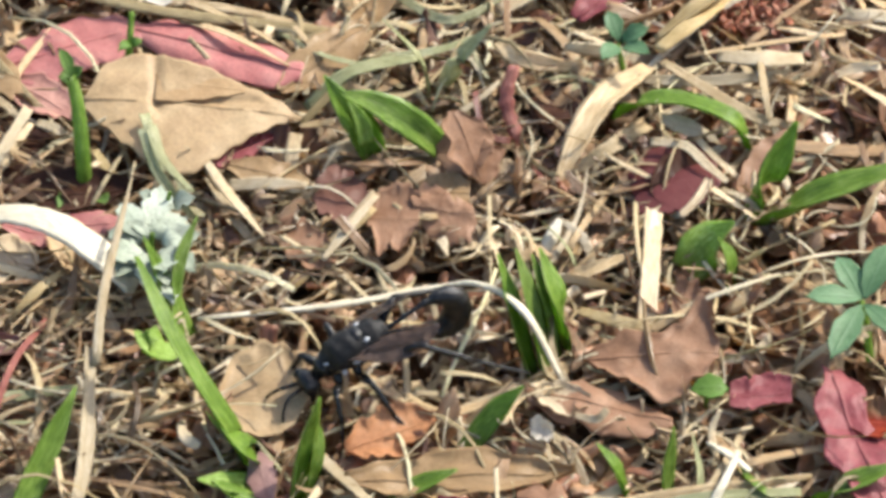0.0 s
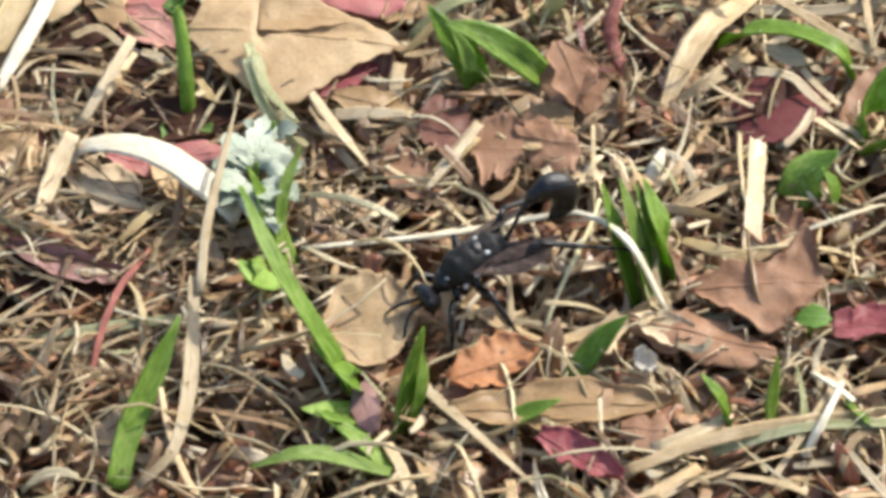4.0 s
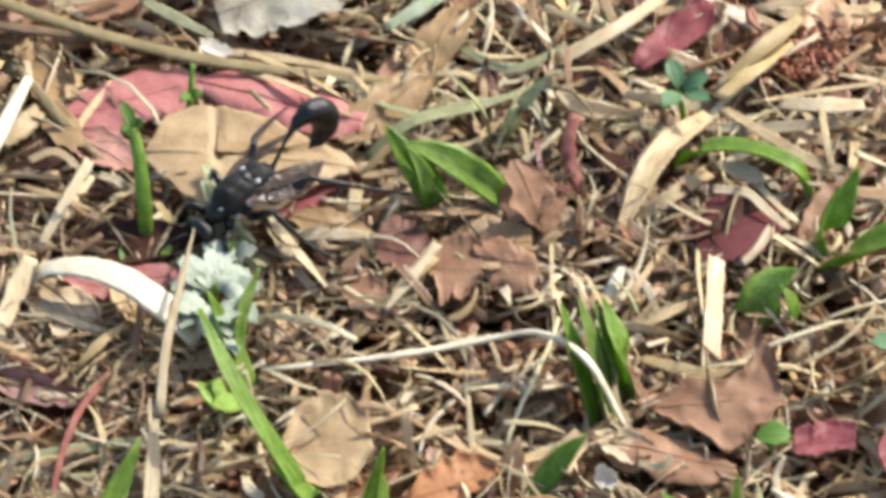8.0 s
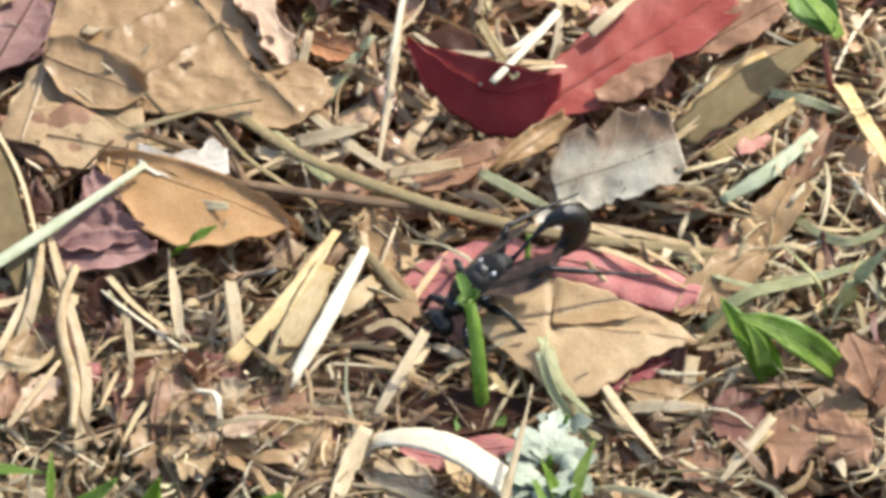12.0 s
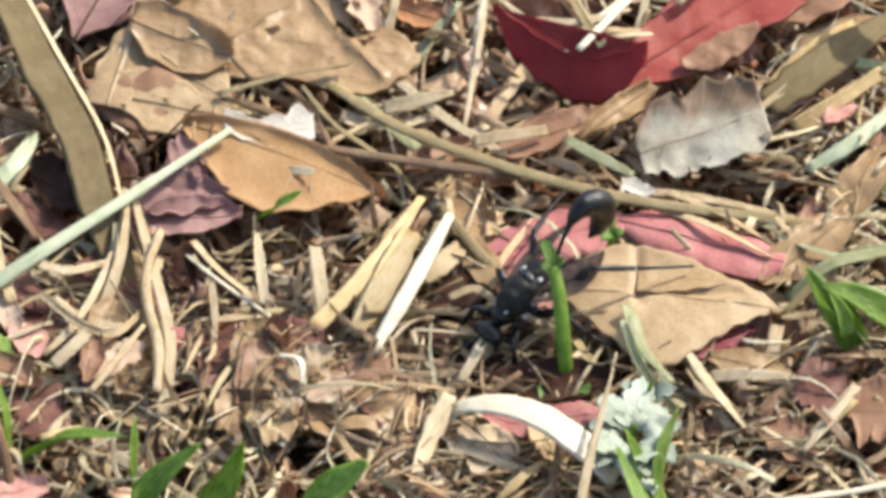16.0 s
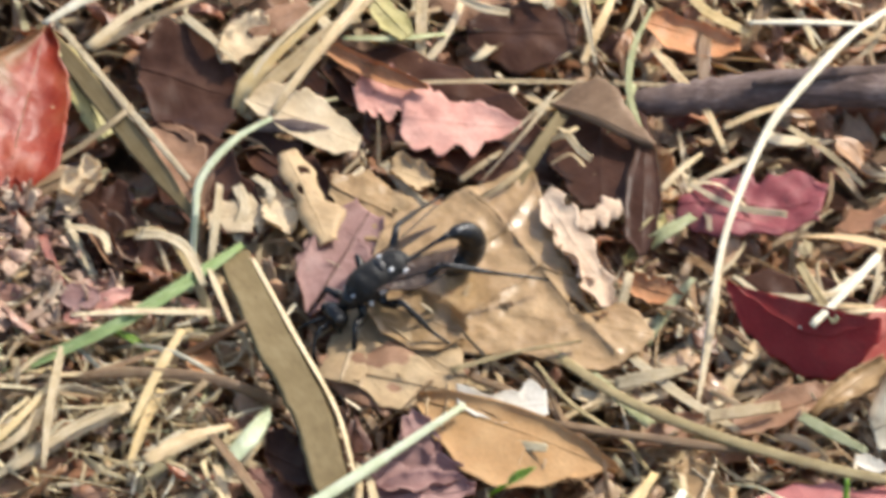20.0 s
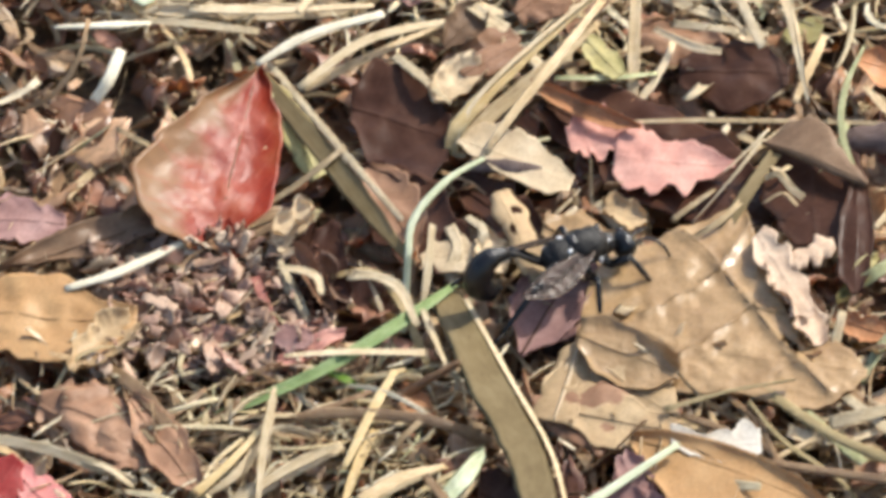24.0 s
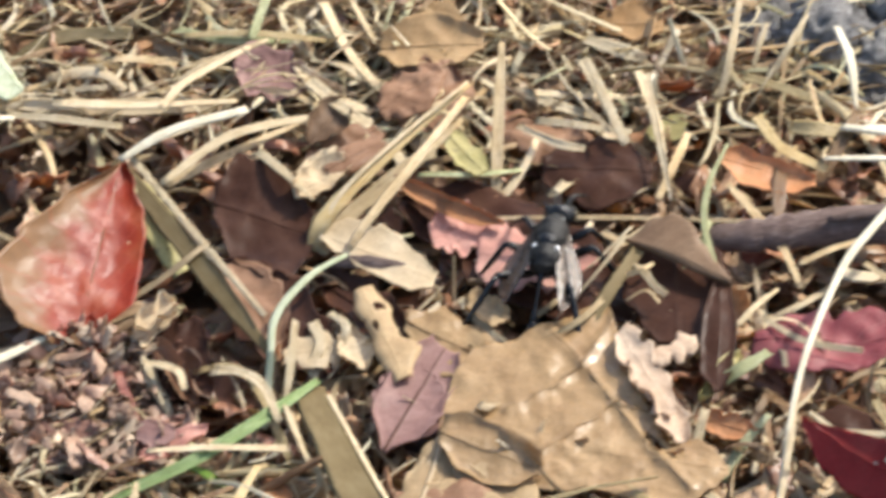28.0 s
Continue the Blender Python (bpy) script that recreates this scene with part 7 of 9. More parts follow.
dry_leaf((-24.8, 84.8, 5.4), (-19.8, 87.9, 5.6), (-21.6, 84.2, 5.4), (0.5, 1, 0.9, 0.4), (0.5, 1, 0.9, 0.4), 'spotted', 'yellow-green leaf flake lying on the thatch', rib=0)
dry_leaf((-29.9, 86.7, 5.6), (-27.0, 80.9, 5.4), (-27.3, 85.1, 5.6), (0.4, 0.9, 0.9, 0.4), (0.4, 0.9, 0.9, 0.4), 'cream', 'cream leaf flake lying on the thatch', rib=0)
straw([(-10.8, 86.8, 7.0), (-7.6, 80.7, 7.0), (-1.9, 77.5, 6.0)], 1.54, 'yellow', 'curved tan dry blade')
straw([(-6.5, 85.8, 6.0), (-3.3, 84.3, 7.0), (1.0, 84.7, 6.0)], 2.24, 'yellow', 'broad tan blade piece')
straw([(2.1, 87.4, 7.0), (-0.4, 81.4, 6.0), (-2.9, 76.6, 4.0)], 2.10, 'umber', 'brown dead stem lying on the thatch')
straw([(-2.2, 78.6, 7), (5.3, 78.1, 7.5), (13.6, 78.3, 7)], 1.4, 'bone', 'level bleached stem behind the twig')
straw([(0.3, 84.6, 7.0), (3.9, 83.1, 8.0), (8.9, 83.9, 7.0)], 2.38, 'bone', 'thick bleached straw lying on the thatch')
straw([(-0.6, 100.7, 10.0), (1.1, 94.4, 10.0), (1.9, 89.1, 6.0)], 1.68, 'bone', 'bent bleached stem before grey stones')
straw([(-13.1, 107.2, 9.0), (-14.1, 97.1, 9.0), (-15.6, 92.4, 5.0)], 1.26, 'pale')
straw([(-4.4, 104.4, 9.0), (-6.9, 98.9, 8.0), (-9.5, 95.8, 5.0)], 1.05, 'pale')
straw([(-9.5, 102.7, 9.0), (-10.5, 99.4, 8.0), (-11.3, 97.3, 6.0)], 0.84, 'pale')
straw([(-12.7, 95.7, 6.0), (-6.9, 92.6, 6.5), (-0.4, 90.3, 5.0)], 1.40, 'tan_stem')
straw([(-14.4, 73.6, 7.0), (-11.1, 68.1, 7.0), (-7.5, 62.8, 6.0), (-5.0, 55.8, 5.0)], 1.26, 'straw', 'thin curved tan stem')
straw([(-47.5, 67.7, 6.0), (-33.2, 67.0, 7.0), (-15.4, 67.1, 6.5), (8.2, 66.9, 6.0)], 0.70, 'straw', 'long thin stem lying level')
straw([(-19.6, 56.7, 7.0), (-17.8, 61.0, 8.0), (-16.5, 65.3, 8.0)], 1.12, 'sage')
straw([(-1.8, 64.5, 9), (6.1, 65.6, 9.6), (16.0, 67.4, 9)], 1.6, 'twig', 'weathered grey-brown splinter lying on the twig', name='twig', category='twig', thick=0.7, jitter=0.15, fold=0, roll=0, twist=0)
dry_leaf((-17.7, 33.6, 5.6), (-12.4, 41.7, 6.0), (-14.5, 35.7, 5.6), (0.2, 0.7, 0.8, 0.3), (0.2, 0.7, 0.8, 0.3), 'spotted', 'pale green blade flake', rib=0)
dry_leaf((-85.8, 41.9, 7.0), (-80.3, 32.3, 5.6), (-83.1, 34.4, 5.6), (0.4, 0.9, 1, 0.5), (0.4, 0.9, 1, 0.5), 'brown', 'curled red-brown leaf lying on the thatch', camber=1)
straw([(-81.1, 38.2, 6.0), (-76.1, 37.6, 7.5), (-72.5, 32.8, 7.0), (-69.5, 24.4, 6.0), (-67.7, 21.3, 4.0)], 1.26, 'yellow', 'long arched tan stem')
straw([(-87.5, 39.2, 6.0), (-85.6, 33.9, 6.0), (-83.4, 30.8, 5.0)], 1.26, 'pale')
straw([(-90.7, 38.2, 6.0), (-88.3, 30.2, 5.5), (-86.8, 24.9, 4.5)], 1.40, 'stem', 'pinkish leaf stalk lying on the thatch')
# wide dark sheet covers bright thatch and paints shade beneath the pink leaves
dry_leaf((-55.5, 73.1, 4.9), (-25.3, 51.5, 4.9), (-43.1, 53.6, 4.9), (0.3, 0.8, 1, 1, 0.7, 0.3), (0.3, 0.7, 0.9, 1, 0.8, 0.3), 'dark', 'dark maroon leaf sheet painting the shade under pink ones', jag=0.15)
dry_leaf((-79.5, 58.9, 4.9), (-63.5, 40.6, 4.9), (-74.1, 42.7, 4.9), (0.3, 0.8, 1, 0.8, 0.3), (0.3, 0.8, 1, 0.8, 0.3), 'dark', 'dark red-brown leaf among straws', jag=0.15, camber=0.6)
dry_leaf((-77.4, 59.2, 5.6), (-70.6, 44.1, 5.6), (-70.9, 55.4, 5.1), (0.2, 0.5, 0.6, 0.4, 0.2), (0.3, 0.8, 1, 0.8, 0.3), 'brown', 'reddish-brown leaf standing behind grass', camber=0.5)
# dark sheet added as shade where the wasp stands late in the walk
dry_leaf((-65.9, 58.1, 4.7), (-54.3, 45.1, 4.7), (-61.5, 47.3, 4.7), (0.3, 0.8, 1, 0.8, 0.3), (0.3, 0.8, 1, 0.8, 0.3), 'dark', 'dark leaf sheet standing in for shade under the wasp', jag=0.15)
straw([(-64.3, 49.6, 6.0), (-62.1, 45.7, 7.0), (-63.1, 42.6, 5.0)], 1.40, 'pale')
straw([(-66.4, 47.9, 6.0), (-65.3, 43.6, 6.0), (-66.6, 40.5, 5.0)], 1.54, 'pale')
dry_leaf((-69.9, 41.9, 5.6), (-62.1, 44.1, 5.6), (-65.5, 39.0, 5.4), (0.4, 0.9, 0.8, 0.3), (0.4, 0.9, 1, 0.3), 'parchment', 'curled cream leaf flake', jag=0.25, ripple=0.8, rib=0)
dry_leaf((-62.1, 47.1, 5.8), (-59.9, 38.8, 5.6), (-58.5, 43.1, 5.6), (0.3, 0.8, 0.9, 0.3), (0.3, 0.8, 0.9, 0.3), 'parchment', 'narrow cream leaf flake', jag=0.25, rib=0)
dry_leaf((-47.3, 51.7, 5.6), (-41.6, 48.5, 5.6), (-44.4, 46.6, 5.4), (0.4, 0.9, 0.8, 0.3), (0.4, 0.9, 1, 0.3), 'tan', 'small tan flake among straws', jag=0.2, rib=0)

# maroon and brown pieces between the looping strands
dry_leaf((-63.8, -5.2, 4.9), (-56.7, -11.5, 5.0), (-59.6, -5.1, 4.8), (0.3, 0.9, 1, 0.7, 0.2), (0.3, 0.8, 1, 0.8, 0.3), 'maroon', 'maroon dead leaf piece under looping strands', jag=0.22, ripple=1.0, rib=0.25)
dry_leaf((-56.5, -19.7, 4.9), (-45.3, -24.0, 5.0), (-51.5, -27.9, 4.8), (0.3, 0.9, 1, 0.7, 0.2), (0.3, 0.8, 1, 0.8, 0.3), 'maroon', 'maroon dead leaf piece under looping strands', jag=0.22, ripple=1.0, rib=0.25)
dry_leaf((-62.7, -23.9, 4.9), (-54.2, -32.2, 5.0), (-60.5, -32.0, 4.8), (0.3, 0.9, 1, 0.7, 0.2), (0.3, 0.8, 1, 0.8, 0.3), 'maroon', 'maroon dead leaf piece under looping strands', jag=0.22, ripple=1.0, rib=0.25)
dry_leaf((-45.4, -18.7, 4.9), (-35.6, -23.0, 5.0), (-41.1, -25.9, 4.8), (0.3, 0.9, 1, 0.7, 0.2), (0.3, 0.8, 1, 0.8, 0.3), 'dark', 'dark brown leaf piece under looping strands', jag=0.22, ripple=1.0, rib=0.25)
dry_leaf((-41.8, -32.1, 4.9), (-33.4, -38.4, 5.0), (-38.9, -40.3, 4.8), (0.3, 0.9, 1, 0.7, 0.2), (0.3, 0.8, 1, 0.8, 0.3), 'maroon', 'maroon dead leaf piece under looping strands', jag=0.22, ripple=1.0, rib=0.25)
dry_leaf((-31.3, -32.2, 4.9), (-23.0, -36.4, 5.0), (-27.1, -40.3, 4.8), (0.3, 0.9, 1, 0.7, 0.2), (0.3, 0.8, 1, 0.8, 0.3), 'maroon', 'maroon dead leaf piece under looping strands', jag=0.22, ripple=1.0, rib=0.25)
dry_leaf((-54.2, -36.3, 4.9), (-46.4, -44.5, 5.0), (-52.0, -45.4, 4.8), (0.3, 0.9, 1, 0.7, 0.2), (0.3, 0.8, 1, 0.8, 0.3), 'tan', 'tan wrinkled leaf piece between looping strands', jag=0.22, ripple=1.0, rib=0.25)
dry_leaf((-63.1, -40.3, 4.9), (-56.1, -48.6, 5.0), (-61.6, -48.4, 4.8), (0.3, 0.9, 1, 0.7, 0.2), (0.3, 0.8, 1, 0.8, 0.3), 'maroon', 'maroon dead leaf piece under looping strands', jag=0.22, ripple=1.0, rib=0.25)
dry_leaf((-21.6, -40.4, 4.9), (-11.9, -45.6, 5.0), (-17.4, -48.5, 4.8), (0.3, 0.9, 1, 0.7, 0.2), (0.3, 0.8, 1, 0.8, 0.3), 'maroon', 'maroon dead leaf piece under looping strands', jag=0.22, ripple=1.0, rib=0.25)
dry_leaf((-34.7, -42.4, 4.9), (-27.1, -46.6, 5.0), (-31.9, -50.5, 4.8), (0.3, 0.9, 1, 0.7, 0.2), (0.3, 0.8, 1, 0.8, 0.3), 'tan', 'tan wrinkled leaf piece between looping strands', jag=0.22, ripple=1.0, rib=0.25)
dry_leaf((27.6, -45.5, 4.9), (35.1, -50.7, 5.0), (31.0, -52.6, 4.8), (0.3, 0.9, 1, 0.7, 0.2), (0.3, 0.8, 1, 0.8, 0.3), 'brown', 'reddish-brown wrinkled leaf piece between straws', jag=0.22, ripple=1.0, rib=0.25)
dry_leaf((32.5, -38.4, 4.9), (39.4, -40.5, 5.0), (35.2, -44.4, 4.8), (0.3, 0.9, 1, 0.7, 0.2), (0.3, 0.8, 1, 0.8, 0.3), 'maroon', 'maroon dead leaf piece under looping strands', jag=0.22, ripple=1.0, rib=0.25)
straw([(-9.8, -45.1, 9.0), (-12.1, -50.3, 7.0), (-14.8, -58.8, 5.0)], 2.66, 'pale', 'tan frayed end of a bleached blade', taper=(0.7, 1, 0.8, 0.25), thick=0.12, facing=(0.3, 0, 0.9), roll=0, twist=0)
dry_leaf((-11.0, -48.0, 5.4), (-2.0, -53.9, 5.6), (-7.9, -54.7, 5.4), (0.3, 0.9, 1, 0.6), (0.3, 0.8, 1, 0.6), 'cream', 'papery tan flake under a bleached blade', rib=0, jag=0.2)
straw([(-9.3, -51.3, 6.0), (-5.1, -53.9, 6.5), (-0.3, -55.7, 6.0)], 1.26, 'pale')
straw([(-4.4, -60.9, 5.0), (-1.0, -57.5, 6.5), (1.8, -53.9, 6.0)], 1.54, 'yellow', 'reddish-tan curved straw piece')
dry_leaf((0.1, -47.3, 5.6), (4.5, -52.9, 5.6), (1.1, -52.7, 5.4), (0.4, 0.9, 1, 0.4), (0.4, 0.9, 1, 0.4), 'tan', 'small tan flake beneath a bleached blade', rib=0)

# more pieces of the middle and of the end
straw([(-7.2, 4.2, 6.5), (-2.7, 4.6, 7), (2.0, 6.2, 6.5)], 1.8, 'straw', 'cut tan straw piece lying under the olive stem')
straw([(4.5, 3.8, 7), (8.1, 0.3, 7.5), (12.7, -2.7, 7)], 1.7, 'sage', 'pale grey-green blade crossing the olive stem', thick=0.15)
dry_leaf((11.3, -5.7, 8.2), (15.3, -6.4, 8.2), (13.3, -7.2, 8), (0.5, 1, 0.8, 0.3), (0.6, 0.9, 1, 0.4), 'white', 'white chip of dry leaf on the olive stem', rib=0, jag=0.2)
straw([(-5.8, -23.8, 6), (-3.4, -17.6, 6.5), (0.4, -9.8, 6)], 1.1, 'straw', 'short dry stem beside the pink leaves')
straw([(-18.5, 10.1, 6.5), (-14.3, 11.0, 7), (-9.6, 13.2, 6.5)], 1.9, 'pale', 'cream cut straw by the large buff leaf')
straw([(19.1, -33.6, 6), (22.2, -40.8, 6.5), (26.3, -47.2, 5.5)], 1.9, 'pale', 'pale split straw lying below the tan leaf')
straw([(12.6, -30.7, 9), (13.9, -35.8, 8), (17.7, -39.7, 6)], 1.7, 'sage', 'pale grey-green blade curling down')
straw([(33.5, -52.0, 6), (36.3, -48.0, 7), (40.2, -41.9, 7.5)], 1.5, 'pale', 'pale straw lying across brown flakes')
straw([(-62.0, 59.3, 8), (-59.2, 63.5, 10), (-53.3, 72.7, 12), (-47.5, 84.5, 12)], 1.6, 'straw', 'inner strand of a folded tan blade', thick=0.15, fold=0.3)
straw([(-38.8, 85.7, 7), (-33.8, 83.7, 8), (-26.6, 83.5, 7)], 1.3, 'pale', 'bent pale stem lying on brown leaves')
straw([(-9.6, 47.6, 7), (-4.3, 42.8, 7.5), (2.8, 41.7, 7)], 0.9, 'pale', 'thin pale strand over a crimson leaf')
dry_leaf((-58.8, 87.8, 7), (-51.1, 94.4, 8.5), (-52.8, 87.9, 7), (0.3, 0.8, 0.9, 0.4), (0.4, 0.9, 1, 0.4), 'brown', 'reddish-brown crumpled leaf rim under straws', jag=0.18, crinkle=0.3, ripple=1.4)
dry_leaf((-56.4, 103.4, 6), (-48.1, 104.0, 6.5), (-52.3, 97.7, 6), (0.4, 0.9, 1, 0.5), (0.5, 0.8, 1, 0.4), 'buff', 'striped buff husk piece among straws', jag=0.1, camber=0.5)
straw([(-33.9, -13.5, 7), (-33.3, -21.3, 8), (-32.7, -26.6, 7)], 1.5, 'pale', 'curled dry strand beside a dark hollow', fold=0.4)
straw([(-26.6, -17.2, 8), (-26.0, -23.4, 8), (-25.6, -27.9, 6)], 2.0, 'pale', 'upright cream straw stub before a dark hollow', thick=0.2)
straw([(-10.0, -26.0, 7.5), (-6.5, -25.0, 8), (-2.7, -28.5, 7)], 1.2, 'straw', 'bent dry strand in the shade of the wasp')
straw([(-8.6, -39.7, 6), (-5.8, -34.2, 7.5), (-2.5, -26.5, 8)], 1.6, 'pale', 'pale bent straw beside the bleached blade')
straw([(14.2, 29.5, 11), (10.3, 21.9, 12), (5.9, 15.1, 12)], 1.3, 'bone', 'bleached straw across the red leaf bowl')
straw([(-0.3, 21.7, 11), (6.8, 20.9, 11.5), (12.4, 23.8, 11)], 1.1, 'pale', 'thin pale stem across the red leaf bowl')
straw([(4.3, 27.9, 11), (6.8, 20.4, 12), (8.9, 16.5, 11.5)], 1.3, 'yellow', 'yellow straw leaning into the red leaf bowl')
straw([(18.1, 27.5, 9), (20.9, 30.1, 10), (24.1, 34.3, 10)], 1.7, 'pale', 'pale dry blade lying on the salmon leaf')
dry_leaf((18.7, 17.9, 7.6), (28.3, 23.7, 8.6), (24.4, 18.1, 7.4), (0.3, 0.5, 0.6, 0.4, 0.2), (0.3, 0.8, 1, 0.8, 0.3), 'brown', 'ragged buff leaf shred at the edge of the salmon leaf', jag=0.2, ripple=1.0, rib=0)
dry_leaf((6.0, 4.3, 6.5), (15.2, 13.8, 7), (12.4, 7.6, 6.4), (0.2, 0.5, 0.6, 0.3), (0.3, 0.8, 1, 0.5), 'buff', 'golden-brown leaf piece under the grey leaf', jag=0.12, ripple=0.9)
dry_leaf((-8.6, -16.7, 6.6), (-3.4, -20.2, 7), (-6.6, -13.5, 6.6), (0.4, 0.9, 1, 0.5), (0.4, 0.9, 1, 0.5), 'buff', 'tan leaf flake beside the pink leaf', jag=0.12)
straw([(-97.2, -2.8, 6), (-92.6, 2.4, 7), (-88.6, 9.2, 7)], 1.4, 'yellow', 'tan stem lying below the seed crumbs')
straw([(-93.4, -6.0, 6), (-85.9, 0.8, 7), (-79.2, 5.6, 7)], 1.5, 'pale', 'pale stem lying below the green blade')
straw([(-89.2, -6.5, 7), (-88.7, 4.9, 8), (-87.6, 15.8, 7.5)], 1.1, 'pale', 'thin upright pale stem below the green blade')
straw([(-78.7, 1.4, 6.5), (-75.3, 11.4, 7.5), (-72.6, 18.2, 8)], 1.6, 'yellow', 'tan straw leaning on the pale stem')
straw([(-76.6, -5.4, 7), (-71.5, -1.5, 7.5), (-65.9, 1.4, 7)], 2.6, 'straw', 'broad pinkish-tan dry blade piece', thick=0.15)
straw([(-66.3, -5.6, 7.5), (-63.7, -2.3, 8.5), (-61.2, 3.1, 8)], 2.5, 'mint', 'short pale green cut blade', thick=0.2)
straw([(-82.1, 32.6, 8), (-83.2, 35.7, 8.5), (-87.8, 37.9, 8)], 1.2, 'pale', 'pale strand among the seed crumbs', roll=0, twist=0)
straw([(-78.3, 35.2, 9), (-75.0, 34.1, 9.5), (-72.2, 32.0, 9), (-70.1, 26.7, 8)], 1.6, 'pale', 'arched pale strand over a dark leaf', fold=0.35, roll=0, twist=0)
straw([(-106.5, 87.5, 6), (-100.0, 85.6, 7), (-91.4, 84.7, 6.5)], 1.6, 'pale', 'pale stem lying level on the thatch')
straw([(-91.5, 76.6, 8), (-84.8, 81.3, 9), (-75.5, 85.4, 9)], 1.7, 'bone', 'pale stem rising past the red leaf tip', thick=0.4)
straw([(-86.0, 72.0, 8), (-79.0, 79.0, 9), (-73.3, 82.1, 9), (-65.9, 85.3, 8)], 1.7, 'pale', 'bent pale stem over brown leaves', n=20)
dry_leaf((-105.7, 15.3, 5.8), (-96.3, -2.4, 5.6), (-99.2, 10.2, 5.6), (0.3, 0.8, 1, 0.7, 0.2), (0.3, 0.8, 1, 0.8, 0.3), 'brown', 'reddish-brown leaf strip below the seed crumbs', ripple=0.8)
dry_leaf((-65.3, 74.3, 8), (-58.2, 79.7, 9), (-60.3, 75.4, 8), (0.5, 0.9, 1, 0.7), (0.5, 0.9, 1, 0.6), 'brown', 'dull brown leaf piece behind the folded blade', jag=0.08)
dry_leaf((-88.5, 44.9, 7.5), (-83.6, 48.6, 8.5), (-85.3, 44.9, 7.5), (0.2, 0.9, 0.35, 1, 0.2), (0.2, 1, 0.4, 0.9, 0.1), 'cream', 'bright cream star-shaped leaf flake', rib=0, jag=0.2, nu=24, nv=16)
straw([(-117.3, 85.1, 7), (-110.8, 84.3, 8), (-105.1, 85.9, 7)], 1.7, 'bone', 'bleached stem lying level at the edge of the litter')
straw([(-100.3, 88.7, 7), (-90.0, 87.2, 8), (-76.8, 89.3, 7)], 2.0, 'pale', 'pale stem lying level over the brown leaves')
straw([(-69.4, 29.7, 8), (-68.0, 24.3, 8.5), (-65.6, 17.5, 7.5)], 1.3, 'pale', 'bleached bent blade beside the olive blade', thick=0.2)
straw([(-24.9, 92.7, 9), (-23.3, 81.3, 9), (-21.4, 69.1, 8)], 1.1, 'pale', 'upright pale strand among brown leaves')
straw([(-32.5, 95.6, 9), (-30.1, 87.8, 9), (-27.3, 80.0, 8)], 1.4, 'pale', 'leaning pale strand among brown leaves')
straw([(-15.0, 53.0, 8), (-17.2, 62.7, 9), (-16.7, 70.0, 10), (-14.4, 77.9, 10)], 1.1, 'sage', 'grey-green blade standing before the twig', thick=0.15)
straw([(-41.1, 83.5, 8), (-36.1, 79.6, 8.5), (-32.5, 79.1, 8)], 1.3, 'pale', 'short pale strand on brown flakes')
straw([(-74.0, 78.4, 8), (-70.3, 73.4, 8.5), (-66.7, 69.1, 8)], 1.4, 'pale', 'pale stem lying behind the dark leaf')
straw([(-86.4, 85.4, 9), (-83.6, 89.8, 9.5), (-75.5, 97.6, 9)], 1.2, 'pale', 'curved pale strand over brown leaves')
straw([(-67.8, 91.0, 9), (-64.1, 86.6, 9), (-59.8, 83.4, 8)], 1.9, 'pale', 'broad pale stem by the lilac leaf')
dry_leaf((-37.9, 77.6, 6), (-23.9, 76.8, 6), (-31.0, 70.4, 5.6), (0.3, 0.8, 1, 0.8, 0.3), (0.3, 0.8, 1, 0.8, 0.3), 'dark', 'dark reddish-brown leaf under pale strands', jag=0.1)
dry_leaf((-50.8, 84.0, 7), (-45.3, 75.3, 7), (-46.5, 81.3, 7), (0.3, 0.8, 1, 0.6), (0.4, 0.9, 1, 0.5), 'spotted', 'pale yellow-green leaf piece behind the folded blade', jag=0.12)
dry_leaf((-59.0, 100.0, 7), (-45.7, 100.6, 7), (-52.5, 95.0, 6.6), (0.4, 0.8, 1, 0.7, 0.3), (0.4, 0.9, 1, 0.8, 0.3), 'buff', 'striped tan husk leaning over brown leaves', jag=0.08, camber=0.4)
dry_leaf((-67.7, 81.2, 7), (-62.7, 87.2, 8.5), (-63.4, 82.3, 7), (0.3, 0.8, 0.9, 0.4), (0.3, 0.8, 1, 0.4), 'umbra', 'dull brown leaf piece behind the dark leaf', jag=0.1)
straw([(-68.5, -2.4, 9), (-64.8, -9.7, 9.5), (-60.9, -15.8, 8)], 1.7, 'umber', 'stiff red-brown leaf stalk lying on the thatch', thick=0.4)
straw([(-67.8, -5.7, 7), (-66.4, -13.7, 8), (-65.4, -20.6, 8), (-63.8, -26.3, 7)], 1.5, 'straw', 'tan dry blade beside a white stem', thick=0.15, fold=0.3, roll=0, twist=0)
straw([(-62.7, -19.7, 8), (-57.2, -22.3, 8.5), (-52.1, -20.2, 8)], 1.2, 'pale', 'curved pale strand under a white stem')
straw([(-60.4, -25.9, 8), (-55.0, -32.2, 8.5), (-50.8, -33.0, 8), (-47.6, -28.3, 7.5)], 1.2, 'straw', 'looped pale strand on the litter', n=20, fold=0.3)
straw([(-49.9, -6.9, 8), (-50.0, -13.7, 8.5), (-51.0, -20.4, 8), (-53.7, -27.1, 7)], 1.0, 'straw', 'curling pale strand on the litter', n=20, fold=0.35)
straw([(-58.5, -39.1, 8), (-55.9, -36.0, 8.5), (-53.8, -32.3, 8)], 1.8, 'pale', 'short pale straw among dead leaves')
